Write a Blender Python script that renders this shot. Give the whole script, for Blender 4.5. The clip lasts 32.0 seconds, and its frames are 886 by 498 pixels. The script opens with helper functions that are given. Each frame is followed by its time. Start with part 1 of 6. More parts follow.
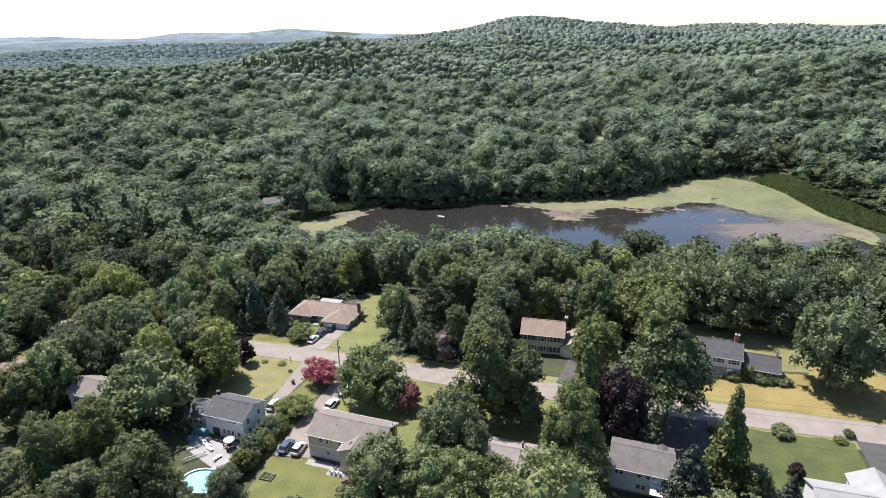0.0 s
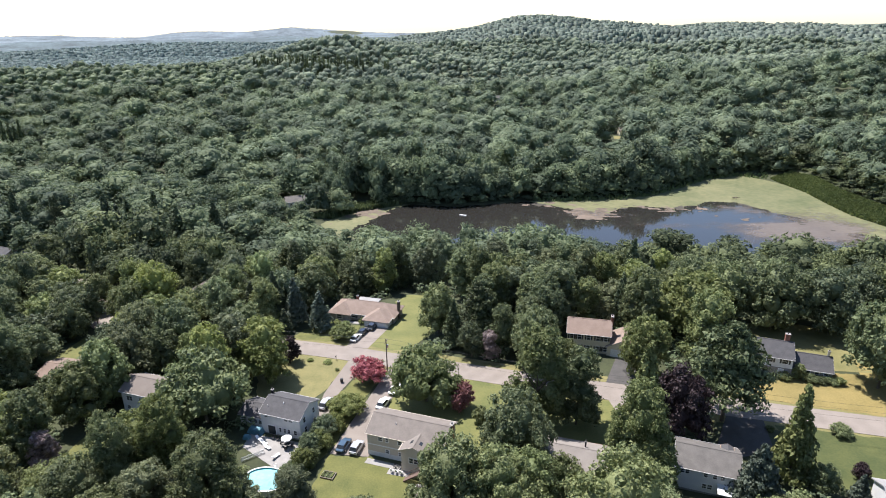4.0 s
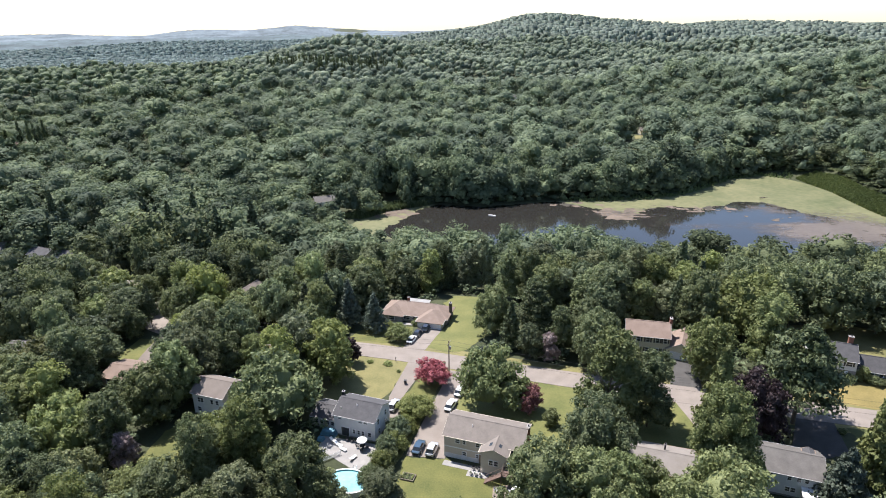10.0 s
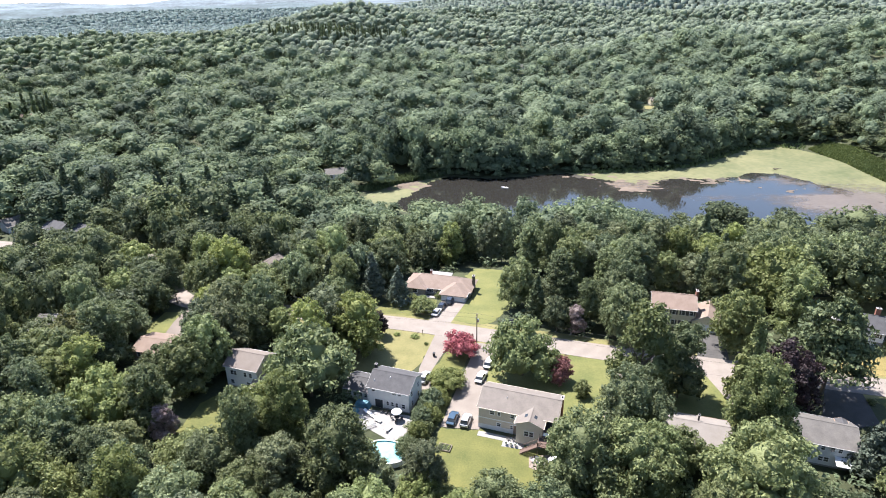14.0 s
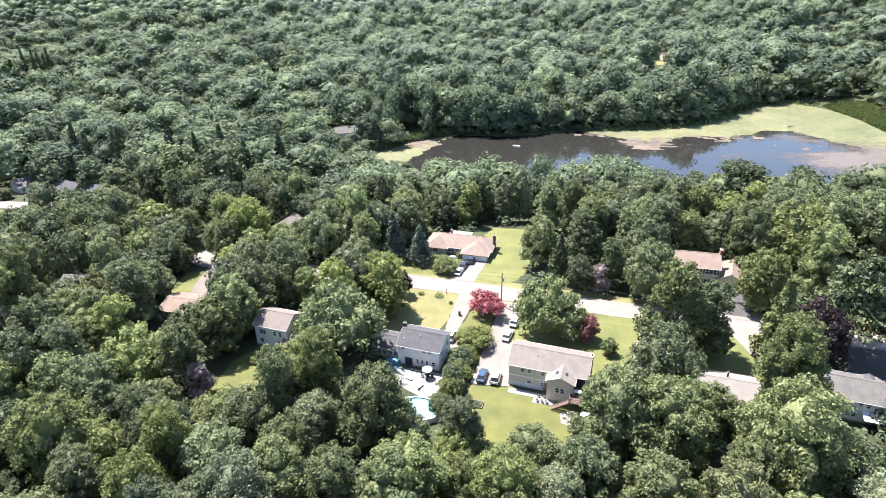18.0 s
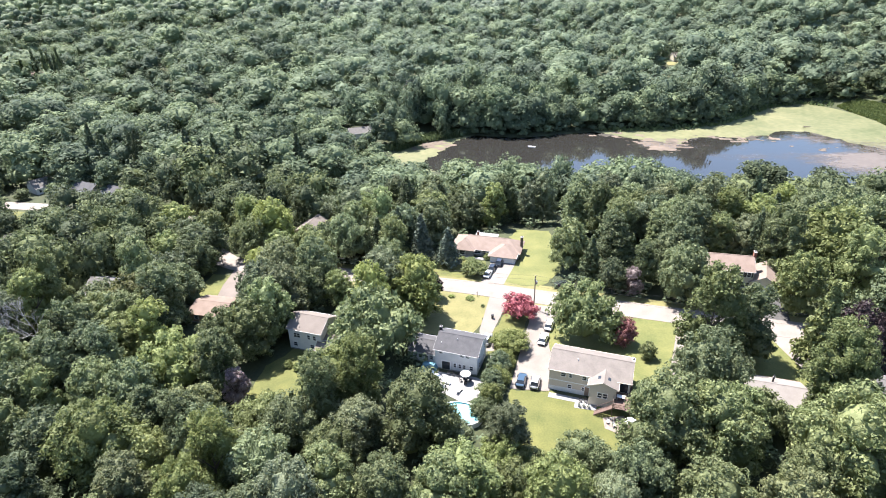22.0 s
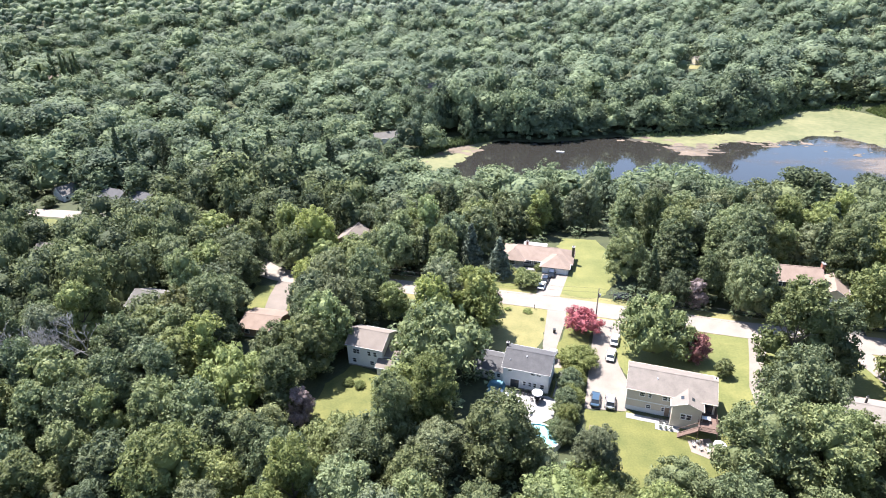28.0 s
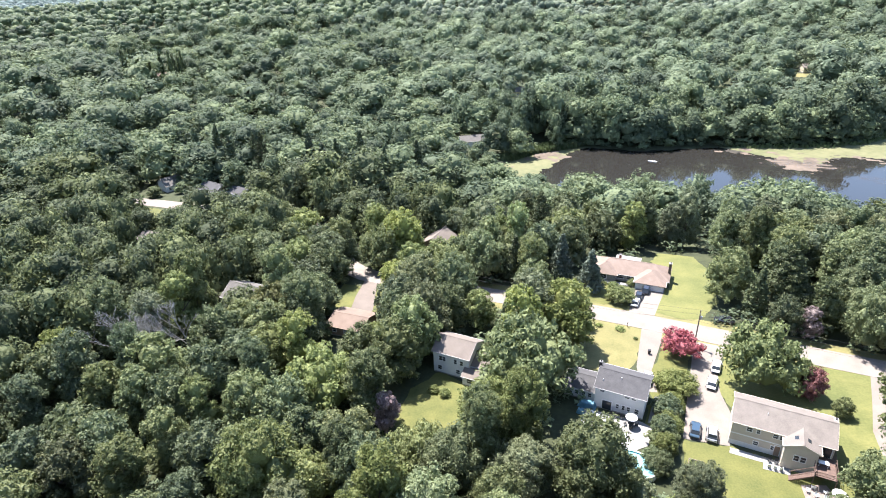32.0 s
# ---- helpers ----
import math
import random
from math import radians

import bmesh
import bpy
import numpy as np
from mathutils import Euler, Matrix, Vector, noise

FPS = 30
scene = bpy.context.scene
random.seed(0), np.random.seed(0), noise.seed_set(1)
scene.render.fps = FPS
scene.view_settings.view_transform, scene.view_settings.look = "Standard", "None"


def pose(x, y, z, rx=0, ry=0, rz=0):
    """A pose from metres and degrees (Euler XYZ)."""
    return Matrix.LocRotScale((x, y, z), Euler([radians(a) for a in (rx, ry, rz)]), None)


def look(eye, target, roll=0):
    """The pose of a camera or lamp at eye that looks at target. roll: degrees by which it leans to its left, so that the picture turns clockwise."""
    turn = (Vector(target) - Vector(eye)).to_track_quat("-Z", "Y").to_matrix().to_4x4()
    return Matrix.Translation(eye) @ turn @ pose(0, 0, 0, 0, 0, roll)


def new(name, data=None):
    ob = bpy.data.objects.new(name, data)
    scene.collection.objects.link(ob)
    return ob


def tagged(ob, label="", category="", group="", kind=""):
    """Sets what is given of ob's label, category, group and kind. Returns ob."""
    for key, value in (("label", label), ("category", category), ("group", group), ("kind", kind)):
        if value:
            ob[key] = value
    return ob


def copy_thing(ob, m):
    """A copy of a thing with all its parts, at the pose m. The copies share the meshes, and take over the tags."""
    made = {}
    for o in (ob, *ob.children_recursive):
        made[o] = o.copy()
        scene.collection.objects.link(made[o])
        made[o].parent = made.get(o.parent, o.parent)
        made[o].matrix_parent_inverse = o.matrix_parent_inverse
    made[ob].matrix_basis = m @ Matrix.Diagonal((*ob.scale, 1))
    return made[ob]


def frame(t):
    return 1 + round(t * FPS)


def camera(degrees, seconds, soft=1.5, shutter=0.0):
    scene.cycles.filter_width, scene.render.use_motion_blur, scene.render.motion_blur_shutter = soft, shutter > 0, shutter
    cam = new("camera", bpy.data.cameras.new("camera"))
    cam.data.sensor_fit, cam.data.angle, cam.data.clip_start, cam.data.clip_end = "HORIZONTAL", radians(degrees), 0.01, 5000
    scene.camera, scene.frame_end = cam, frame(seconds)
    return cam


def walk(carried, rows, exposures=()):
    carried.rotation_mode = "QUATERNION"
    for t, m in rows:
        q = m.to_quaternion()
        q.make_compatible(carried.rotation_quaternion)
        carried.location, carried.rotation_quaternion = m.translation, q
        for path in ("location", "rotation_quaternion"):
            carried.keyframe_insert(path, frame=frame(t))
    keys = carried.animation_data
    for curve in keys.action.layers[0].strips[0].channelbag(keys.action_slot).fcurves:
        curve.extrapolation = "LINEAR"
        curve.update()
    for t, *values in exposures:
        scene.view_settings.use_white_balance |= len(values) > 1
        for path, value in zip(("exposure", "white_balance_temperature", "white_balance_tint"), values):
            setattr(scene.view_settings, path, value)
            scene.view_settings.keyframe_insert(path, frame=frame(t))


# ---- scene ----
# Camera: a drone gliding sideways over a wooded neighbourhood, seconds, place, yaw, pitch, roll.
cam = camera(73.43, 32.0, soft=1.0)
EXPO_A, EXPO_B = 1.10, 1.92
PATH = [
    (0, 8.27, -0.28, 79.42, 4.67, -20.25, -0.76),
    (0.5, 6.51, -0.06, 79.01, 4.60, -20.22, -0.74),
    (1, 4.93, -0.01, 78.83, 4.57, -20.21, -0.73),
    (1.5, 3.48, -0.10, 78.82, 4.57, -20.21, -0.72),
    (2, 2.13, -0.26, 78.92, 4.60, -20.22, -0.71),
    (2.5, 0.80, -0.44, 79.04, 4.64, -20.24, -0.71),
    (3, -0.52, -0.60, 79.15, 4.69, -20.27, -0.72),
    (3.5, -1.85, -0.76, 79.26, 4.74, -20.31, -0.72),
    (5.5, -7.17, -1.40, 79.68, 4.89, -20.38, -0.74),
    (6, -8.46, -1.56, 79.78, 4.92, -20.39, -0.74),
    (6.5, -9.74, -1.71, 79.89, 4.94, -20.41, -0.75),
    (7, -10.98, -1.85, 80.00, 4.96, -20.42, -0.75),
    (7.5, -12.17, -2.01, 80.14, 4.99, -20.44, -0.75),
    (8, -13.32, -2.15, 80.30, 5.01, -20.45, -0.76),
    (8.5, -14.43, -2.27, 80.44, 5.04, -20.47, -0.76),
    (9, -15.53, -2.35, 80.57, 5.05, -20.49, -0.76),
    (9.5, -16.63, -2.40, 80.69, 5.05, -20.51, -0.77),
    (10, -17.72, -2.42, 80.80, 5.04, -20.52, -0.78),
    (10.5, -18.76, -2.43, 80.90, 5.03, -20.52, -0.79),
    (11, -19.74, -2.42, 80.99, 5.01, -20.51, -0.80),
    (11.5, -20.65, -2.40, 81.04, 5.00, -20.49, -0.82),
    (12, -21.50, -2.36, 81.06, 4.98, -20.47, -0.84),
    (12.5, -22.31, -2.35, 81.06, 4.97, -20.44, -0.86),
    (13, -23.09, -2.39, 81.07, 4.94, -20.40, -0.88),
    (13.5, -23.83, -2.48, 81.09, 5.05, -21.67, -0.91),
    (14, -24.58, -2.60, 81.12, 5.07, -23.24, -0.94),
    (14.5, -25.34, -2.72, 81.16, 5.10, -24.82, -0.96),
    (15, -26.13, -2.80, 81.19, 5.11, -26.43, -0.99),
    (15.5, -26.93, -2.84, 81.21, 5.13, -27.11, -1.02),
    (17.5, -30.03, -2.76, 81.05, 5.12, -27.12, -1.09),
    (18, -30.83, -2.74, 81.01, 5.12, -27.14, -1.10),
    (18.5, -31.67, -2.73, 80.99, 5.12, -27.15, -1.11),
    (19, -32.54, -2.70, 80.97, 5.12, -27.16, -1.12),
    (19.5, -33.49, -2.66, 80.99, 5.12, -27.17, -1.12),
    (20, -34.50, -2.60, 81.03, 5.11, -27.17, -1.12),
    (20.5, -35.55, -2.50, 81.08, 5.11, -27.16, -1.12),
    (21, -36.63, -2.35, 81.11, 5.12, -27.16, -1.12),
    (21.5, -37.73, -2.14, 81.11, 5.12, -27.15, -1.11),
    (22, -38.85, -1.89, 81.08, 5.13, -27.14, -1.11),
    (22.5, -40.00, -1.62, 81.05, 5.14, -27.12, -1.11),
    (23, -41.18, -1.33, 81.01, 5.14, -27.11, -1.10),
    (23.5, -42.39, -1.03, 80.98, 5.15, -27.09, -1.10),
    (24, -43.62, -0.71, 80.94, 5.15, -27.06, -1.10),
    (24.5, -44.86, -0.36, 80.91, 5.16, -27.03, -1.10),
    (25, -46.07, 0.02, 80.88, 5.17, -27.00, -1.10),
    (25.5, -47.28, 0.40, 80.87, 5.19, -26.98, -1.10),
    (27.5, -51.93, 2.02, 80.86, 5.26, -26.89, -1.14),
    (28, -52.97, 2.42, 80.88, 5.26, -26.87, -1.15),
    (28.5, -53.97, 2.82, 80.92, 5.27, -26.85, -1.17),
    (29, -54.93, 3.23, 80.96, 5.29, -26.82, -1.20),
    (29.5, -55.80, 3.65, 80.99, 5.32, -26.79, -1.23),
    (30, -56.55, 4.03, 81.01, 5.38, -26.75, -1.28),
    (30.5, -57.12, 4.35, 81.01, 5.51, -26.72, -1.33),
    (31, -57.51, 4.59, 80.98, 5.76, -26.70, -1.40),
    (31.5, -57.71, 4.76, 80.88, 7.60, -26.63, -1.49),
    (32, -57.74, 4.91, 80.69, 13.01, -26.46, -1.59),
]
walk(cam, [(t, pose(x, y, z, 0, 0, yaw) @ pose(0, 0, 0, 90 + pitch) @ pose(0, 0, 0, 0, 0, roll)) for t, x, y, z, yaw, pitch, roll in PATH],
     exposures=[(0.0, EXPO_A, 6350, 14), (12.4, EXPO_A, 6350, 14), (15.2, EXPO_B, 6350, 14), (32.0, EXPO_B, 6350, 14)])

# ---- light ----
SUN_AZ, SUN_EL = radians(137), radians(63)  # azimuth from +x, towards the sun
world = bpy.data.worlds.new("sky")
scene.world = world
world.use_nodes = True
wn = world.node_tree.nodes
sky = wn.new("ShaderNodeTexSky")
sky.sky_type, sky.sun_disc = "NISHITA", False
sky.sun_elevation, sky.sun_rotation = SUN_EL, math.pi / 2 - SUN_AZ
sky.air_density, sky.dust_density, sky.ozone_density = 1.0, 0.35, 1.0
wn["Background"].inputs["Strength"].default_value = 0.1
world.node_tree.links.new(sky.outputs[0], wn["Background"].inputs["Color"])
sun = new("sun", bpy.data.lights.new("sun", "SUN"))
sun.data.energy, sun.data.angle, sun.data.color = 5.0, radians(0.53), (1.0, 0.96, 0.9)
to_sun = Vector((math.cos(SUN_AZ) * math.cos(SUN_EL), math.sin(SUN_AZ) * math.cos(SUN_EL), math.sin(SUN_EL)))
sun.matrix_world = look(to_sun * 300, (0, 0, 0))


# ---- materials ----
def node_mat(name):
    m = bpy.data.materials.new(name)
    m.use_nodes = True
    return m, m.node_tree.nodes, m.node_tree.links


def surface(name, dark, light, scale=1.0, rough=0.8, fine=12.0, bump=0.2, metal=0.0, per_object=0.0, spec=0.5):
    """Two scales of noise between two base colours, with a fine bump, in metres."""
    m, n, l = node_mat(name)
    b = n["Principled BSDF"]
    co = n.new("ShaderNodeTexCoord")
    big, small = n.new("ShaderNodeTexNoise"), n.new("ShaderNodeTexNoise")
    geo = n.new("ShaderNodeNewGeometry")
    big.inputs["Scale"].default_value, small.inputs["Scale"].default_value = scale, fine
    big.inputs["Detail"].default_value, small.inputs["Detail"].default_value = 4, 3
    for t in (big, small):
        l.new(geo.outputs["Position"], t.inputs["Vector"])
    mixf = n.new("ShaderNodeMath")
    mixf.operation = "MULTIPLY_ADD"
    mixf.inputs[1].default_value, mixf.inputs[2].default_value = 0.4, 0.0
    l.new(small.outputs["Fac"], mixf.inputs[0])
    add = n.new("ShaderNodeMath")
    add.operation = "MULTIPLY_ADD"
    add.inputs[1].default_value = 0.6
    l.new(big.outputs["Fac"], add.inputs[0])
    l.new(mixf.outputs[0], add.inputs[2])
    ramp = n.new("ShaderNodeValToRGB")
    ramp.color_ramp.elements[0].position, ramp.color_ramp.elements[1].position = 0.32, 0.68
    ramp.color_ramp.elements[0].color, ramp.color_ramp.elements[1].color = (*dark, 1), (*light, 1)
    l.new(add.outputs[0], ramp.inputs["Fac"])
    out = ramp.outputs["Color"]
    if per_object:
        info, hsv = n.new("ShaderNodeObjectInfo"), n.new("ShaderNodeHueSaturation")
        rng = n.new("ShaderNodeMapRange")
        rng.inputs["To Min"].default_value, rng.inputs["To Max"].default_value = 1 - per_object, 1 + per_object
        l.new(info.outputs["Random"], rng.inputs["Value"])
        l.new(rng.outputs[0], hsv.inputs["Value"])
        l.new(out, hsv.inputs["Color"])
        out = hsv.outputs["Color"]
    l.new(out, b.inputs["Base Color"])
    b.inputs["Roughness"].default_value, b.inputs["Metallic"].default_value = rough, metal
    b.inputs["Specular IOR Level"].default_value = spec
    if bump:
        bp = n.new("ShaderNodeBump")
        bp.inputs["Strength"].default_value, bp.inputs["Distance"].default_value = bump, 0.05
        l.new(small.outputs["Fac"], bp.inputs["Height"])
        l.new(bp.outputs[0], b.inputs["Normal"])
    return m


def foliage(name, dark, light, through_light=0.25, attr=False, hue=0.024, value=0.3):
    """Leaves: reflect and let light through; hue and value change from tree to tree and from leaf to leaf."""
    m, n, l = node_mat(name)
    b, out = n["Principled BSDF"], n["Material Output"]
    geo = n.new("ShaderNodeNewGeometry")
    ramp = n.new("ShaderNodeValToRGB")
    ramp.color_ramp.elements[0].color, ramp.color_ramp.elements[1].color = (*dark, 1), (*light, 1)
    l.new(geo.outputs["Random Per Island"], ramp.inputs["Fac"])
    if attr:
        src = n.new("ShaderNodeAttribute")
        src.attribute_name = "tint"
        rnd = src.outputs["Fac"]
    else:
        rnd = n.new("ShaderNodeObjectInfo").outputs["Random"]
    hsv = n.new("ShaderNodeHueSaturation")
    hr, vr, sr = (n.new("ShaderNodeMapRange") for _ in range(3))
    frac = n.new("ShaderNodeMath")
    frac.operation = "MULTIPLY"
    frac.inputs[1].default_value = 7.31
    fr2 = n.new("ShaderNodeMath")
    fr2.operation = "FRACT"
    l.new(rnd, frac.inputs[0])
    l.new(frac.outputs[0], fr2.inputs[0])
    hr.inputs["To Min"].default_value, hr.inputs["To Max"].default_value = 0.5 - 0.5 * hue, 0.5 + 0.6 * hue
    vr.inputs["To Min"].default_value, vr.inputs["To Max"].default_value = 1 + value, 1 - value
    sr.inputs["To Min"].default_value, sr.inputs["To Max"].default_value = 1.05, 0.85
    l.new(rnd, hr.inputs["Value"])
    l.new(rnd if attr else fr2.outputs[0], vr.inputs["Value"])
    l.new(rnd, sr.inputs["Value"])
    l.new(hr.outputs[0], hsv.inputs["Hue"])
    l.new(sr.outputs[0], hsv.inputs["Saturation"])
    l.new(ramp.outputs["Color"], hsv.inputs["Color"])
    stand = n.new("ShaderNodeTexNoise")
    stand.inputs["Scale"].default_value, stand.inputs["Detail"].default_value = 0.02, 3
    l.new(geo.outputs["Position"], stand.inputs["Vector"])
    fine0 = n.new("ShaderNodeMapRange")
    fine0.inputs["From Min"].default_value, fine0.inputs["From Max"].default_value = 0.3, 0.7
    fine0.inputs["To Min"].default_value, fine0.inputs["To Max"].default_value = 0.84, 1.16
    l.new(stand.outputs["Fac"], fine0.inputs["Value"])
    mulv = n.new("ShaderNodeMath")
    mulv.operation = "MULTIPLY"
    l.new(vr.outputs[0], mulv.inputs[0])
    l.new(fine0.outputs[0], mulv.inputs[1])
    l.new(mulv.outputs[0], hsv.inputs["Value"])
    l.new(hsv.outputs["Color"], b.inputs["Base Color"])
    fine = n.new("ShaderNodeTexNoise")
    fine.inputs["Scale"].default_value, fine.inputs["Detail"].default_value = 1.6, 4
    l.new(geo.outputs["Position"], fine.inputs["Vector"])
    bp = n.new("ShaderNodeBump")
    bp.inputs["Strength"].default_value, bp.inputs["Distance"].default_value = 0.9, 0.5
    l.new(fine.outputs["Fac"], bp.inputs["Height"])
    l.new(bp.outputs[0], b.inputs["Normal"])
    b.inputs["Roughness"].default_value, b.inputs["Specular IOR Level"].default_value = 0.6, 0.15 if attr else 0.3
    if through_light:
        tr, mx = n.new("ShaderNodeBsdfTranslucent"), n.new("ShaderNodeMixShader")
        l.new(hsv.outputs["Color"], tr.inputs["Color"])
        mx.inputs["Fac"].default_value = through_light
        l.new(b.outputs[0], mx.inputs[1])
        l.new(tr.outputs[0], mx.inputs[2])
        l.new(mx.outputs[0], out.inputs["Surface"])
    return m


def plain(name, col, rough=0.5, metal=0.0, coat=0.0):
    m, n, l = node_mat(name)
    b = n["Principled BSDF"]
    b.inputs["Base Color"].default_value = (*col, 1)
    b.inputs["Roughness"].default_value, b.inputs["Metallic"].default_value = rough, metal
    b.inputs["Coat Weight"].default_value = coat
    return m


M = {
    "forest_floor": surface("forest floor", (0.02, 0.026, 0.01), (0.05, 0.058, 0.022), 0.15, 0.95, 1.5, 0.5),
    "lawn": surface("lawn grass", (0.055, 0.066, 0.013), (0.124, 0.120, 0.031), 0.22, 0.9, 3.0, 0.4),
    "lawn_straw": surface("sun-dried lawn", (0.115, 0.096, 0.028), (0.225, 0.172, 0.058), 0.15, 0.9, 2.6, 0.4),
    "lawn_lush": surface("lush mown grass", (0.030, 0.044, 0.009), (0.074, 0.082, 0.021), 0.2, 0.9, 2.8, 0.4),
    "lawn_mid": surface("green and dry mown grass", (0.066, 0.080, 0.019), (0.142, 0.138, 0.042), 0.16, 0.9, 2.6, 0.4),
    "lawn_dry": surface("dry lawn", (0.098, 0.097, 0.032), (0.182, 0.160, 0.062), 0.18, 0.9, 3.0, 0.4),
    "asphalt": surface("sun-bleached asphalt", (0.154, 0.132, 0.113), (0.222, 0.191, 0.165), 0.35, 0.9, 6.0, 0.2),
    # dark asphalt, its colour lowered further to put tree shade on a driveway
    "asphalt_dark_shade": surface("dark shade-deepened asphalt", (0.04, 0.038, 0.036), (0.07, 0.066, 0.062), 0.5, 0.9, 6.0, 0.2),
    "drive": surface("driveway asphalt", (0.147, 0.123, 0.105), (0.201, 0.174, 0.149), 0.3, 0.9, 5.0, 0.2),
    "drive_old": surface("old pinkish asphalt", (0.110, 0.090, 0.075), (0.158, 0.130, 0.110), 0.3, 0.9, 5.0, 0.2),
    "concrete": surface("pale concrete", (0.180, 0.171, 0.161), (0.262, 0.250, 0.236), 0.6, 0.85, 6.0, 0.15),
    "bark": surface("bark", (0.05, 0.04, 0.03), (0.13, 0.105, 0.08), 1.2, 0.95, 9.0, 0.8),
    "wood": surface("brown deck wood", (0.075, 0.045, 0.035), (0.14, 0.09, 0.07), 2.0, 0.8, 14.0, 0.3),
    "pole_wood": surface("weathered pole wood", (0.12, 0.095, 0.075), (0.22, 0.18, 0.145), 2.0, 0.9, 14.0, 0.4),
    "white_paint": surface("white painted siding", (0.53, 0.53, 0.53), (0.63, 0.63, 0.62), 0.8, 0.6, 8.0, 0.1),
    "trim": surface("white trim", (0.640, 0.640, 0.632), (0.709, 0.709, 0.700), 1.0, 0.5, 9.0, 0.05),
    "eave": surface("weathered eave paint", (0.30, 0.295, 0.29), (0.40, 0.39, 0.38), 1.0, 0.6, 9.0, 0.05),
    "shutter": surface("black shutters", (0.02, 0.02, 0.022), (0.035, 0.035, 0.038), 2.0, 0.5, 9.0, 0.05),
    "brick": surface("red brick", (0.18, 0.075, 0.05), (0.30, 0.13, 0.085), 3.0, 0.9, 22.0, 0.4),
    "glass": plain("window glass", (0.03, 0.035, 0.04), 0.06),
    "black": plain("black rubber and plastic", (0.02, 0.02, 0.022), 0.6),
    "chrome": plain("bright metal", (0.75, 0.75, 0.76), 0.25, 1.0),
    "galv": plain("grey metal", (0.40, 0.41, 0.42), 0.45, 0.8),
    "reed": foliage("reeds", (0.072, 0.102, 0.034), (0.150, 0.187, 0.070), 0.45),
    "marsh": surface("marsh grass", (0.055, 0.084, 0.024), (0.105, 0.138, 0.046), 0.12, 0.9, 1.5, 0.4),
}

# ---- the lie of the land ----
CTRL = np.array([(-30, 95, .7), (-42, 98, .5), (-34, 86, 0), (-38, 126, .6), (-29, 155, -3.5), (17, 138, 2), (60, 120, 2), (110, 130, 2), (-77, 105, .8),
                 (-112, 312, -12), (-203, 217, -8), (-220, 203, -10), (-40, 50, -1), (40, 50, 1), (0, 240, -15), (70, 235, -15), (-60, 235, -15),
                 (-130, 170, -4), (-130, 90, -1), (140, 235, -14), (60, 85, 2), (-20, 0, 0)], float)
WATER = -16.3
POND = np.array([(-92, 290), (-87, 303), (-77, 318), (-65, 326), (-49, 329), (-23, 326), (20, 339), (33, 341), (77, 348), (96, 358), (119, 379), (140, 399),
                 (165, 409), (180, 396), (187, 366), (187, 342), (188, 318), (196, 292), (185, 252), (146, 248), (101, 252), (20, 256), (-36, 260), (-78, 272)], float)
OPEN = np.array([(-60, 317), (-46, 336), (8, 346), (24, 334), (37, 322), (58, 316), (66, 324), (74, 331), (98, 326), (121, 341), (137, 340), (144, 330), (157, 312), (159, 296), (176, 285), (190, 270), (186, 240),
                 (60, 236), (-36, 240), (-74, 278)], float)


MARSH = np.array([(180, 397), (192, 398), (201, 378), (201, 352), (204, 328), (210, 296), (210, 268), (206, 262), (197, 292), (188, 318), (187, 342), (187, 366)], float)


def edge_distance(x, y, poly):
    """Distance to a polygon's edge, positive inside."""
    x, y = np.asarray(x, float), np.asarray(y, float)
    inside, best = np.zeros(x.shape, bool), np.full(x.shape, 1e9)
    for (ax, ay), (bx, by) in zip(poly, np.roll(poly, -1, 0)):
        dx, dy = bx - ax, by - ay
        t = np.clip(((x - ax) * dx + (y - ay) * dy) / (dx * dx + dy * dy), 0, 1)
        best = np.minimum(best, np.hypot(x - ax - t * dx, y - ay - t * dy))
        cross = (ay > y) != (by > y)
        inside ^= cross & (x < ax + (y - ay) * dx / (dy if dy else 1e-9))
    return np.where(inside, best, -best)


def bell(x, y, cx, cy, sx, sy, h):
    return h * np.exp(-((x - cx) / sx) ** 2 - ((y - cy) / sy) ** 2)


def near_ground(x, y):
    w = np.exp(-((x[..., None] - CTRL[:, 0]) ** 2 + (y[..., None] - CTRL[:, 1]) ** 2) / (2 * 32.0 ** 2)) + 1e-9
    return (w * CTRL[:, 2]).sum(-1) / w.sum(-1)


# the long ridge beyond the pond: crest heights by bearing, shaped to fit the camera's skyline
RIDGE_AZ = [40, 55, 60, 65, 68, 70.5, 72, 74.3, 77, 79, 82, 84, 85.5, 87.5, 89, 91.3, 94, 97.5, 102, 110, 130]
RIDGE_Z = [50, 57, 58, 61, 64, 66, 64, 59, 63, 69, 79, 85, 88, 88, 80, 64, 53, 44, 26, 9, 9]


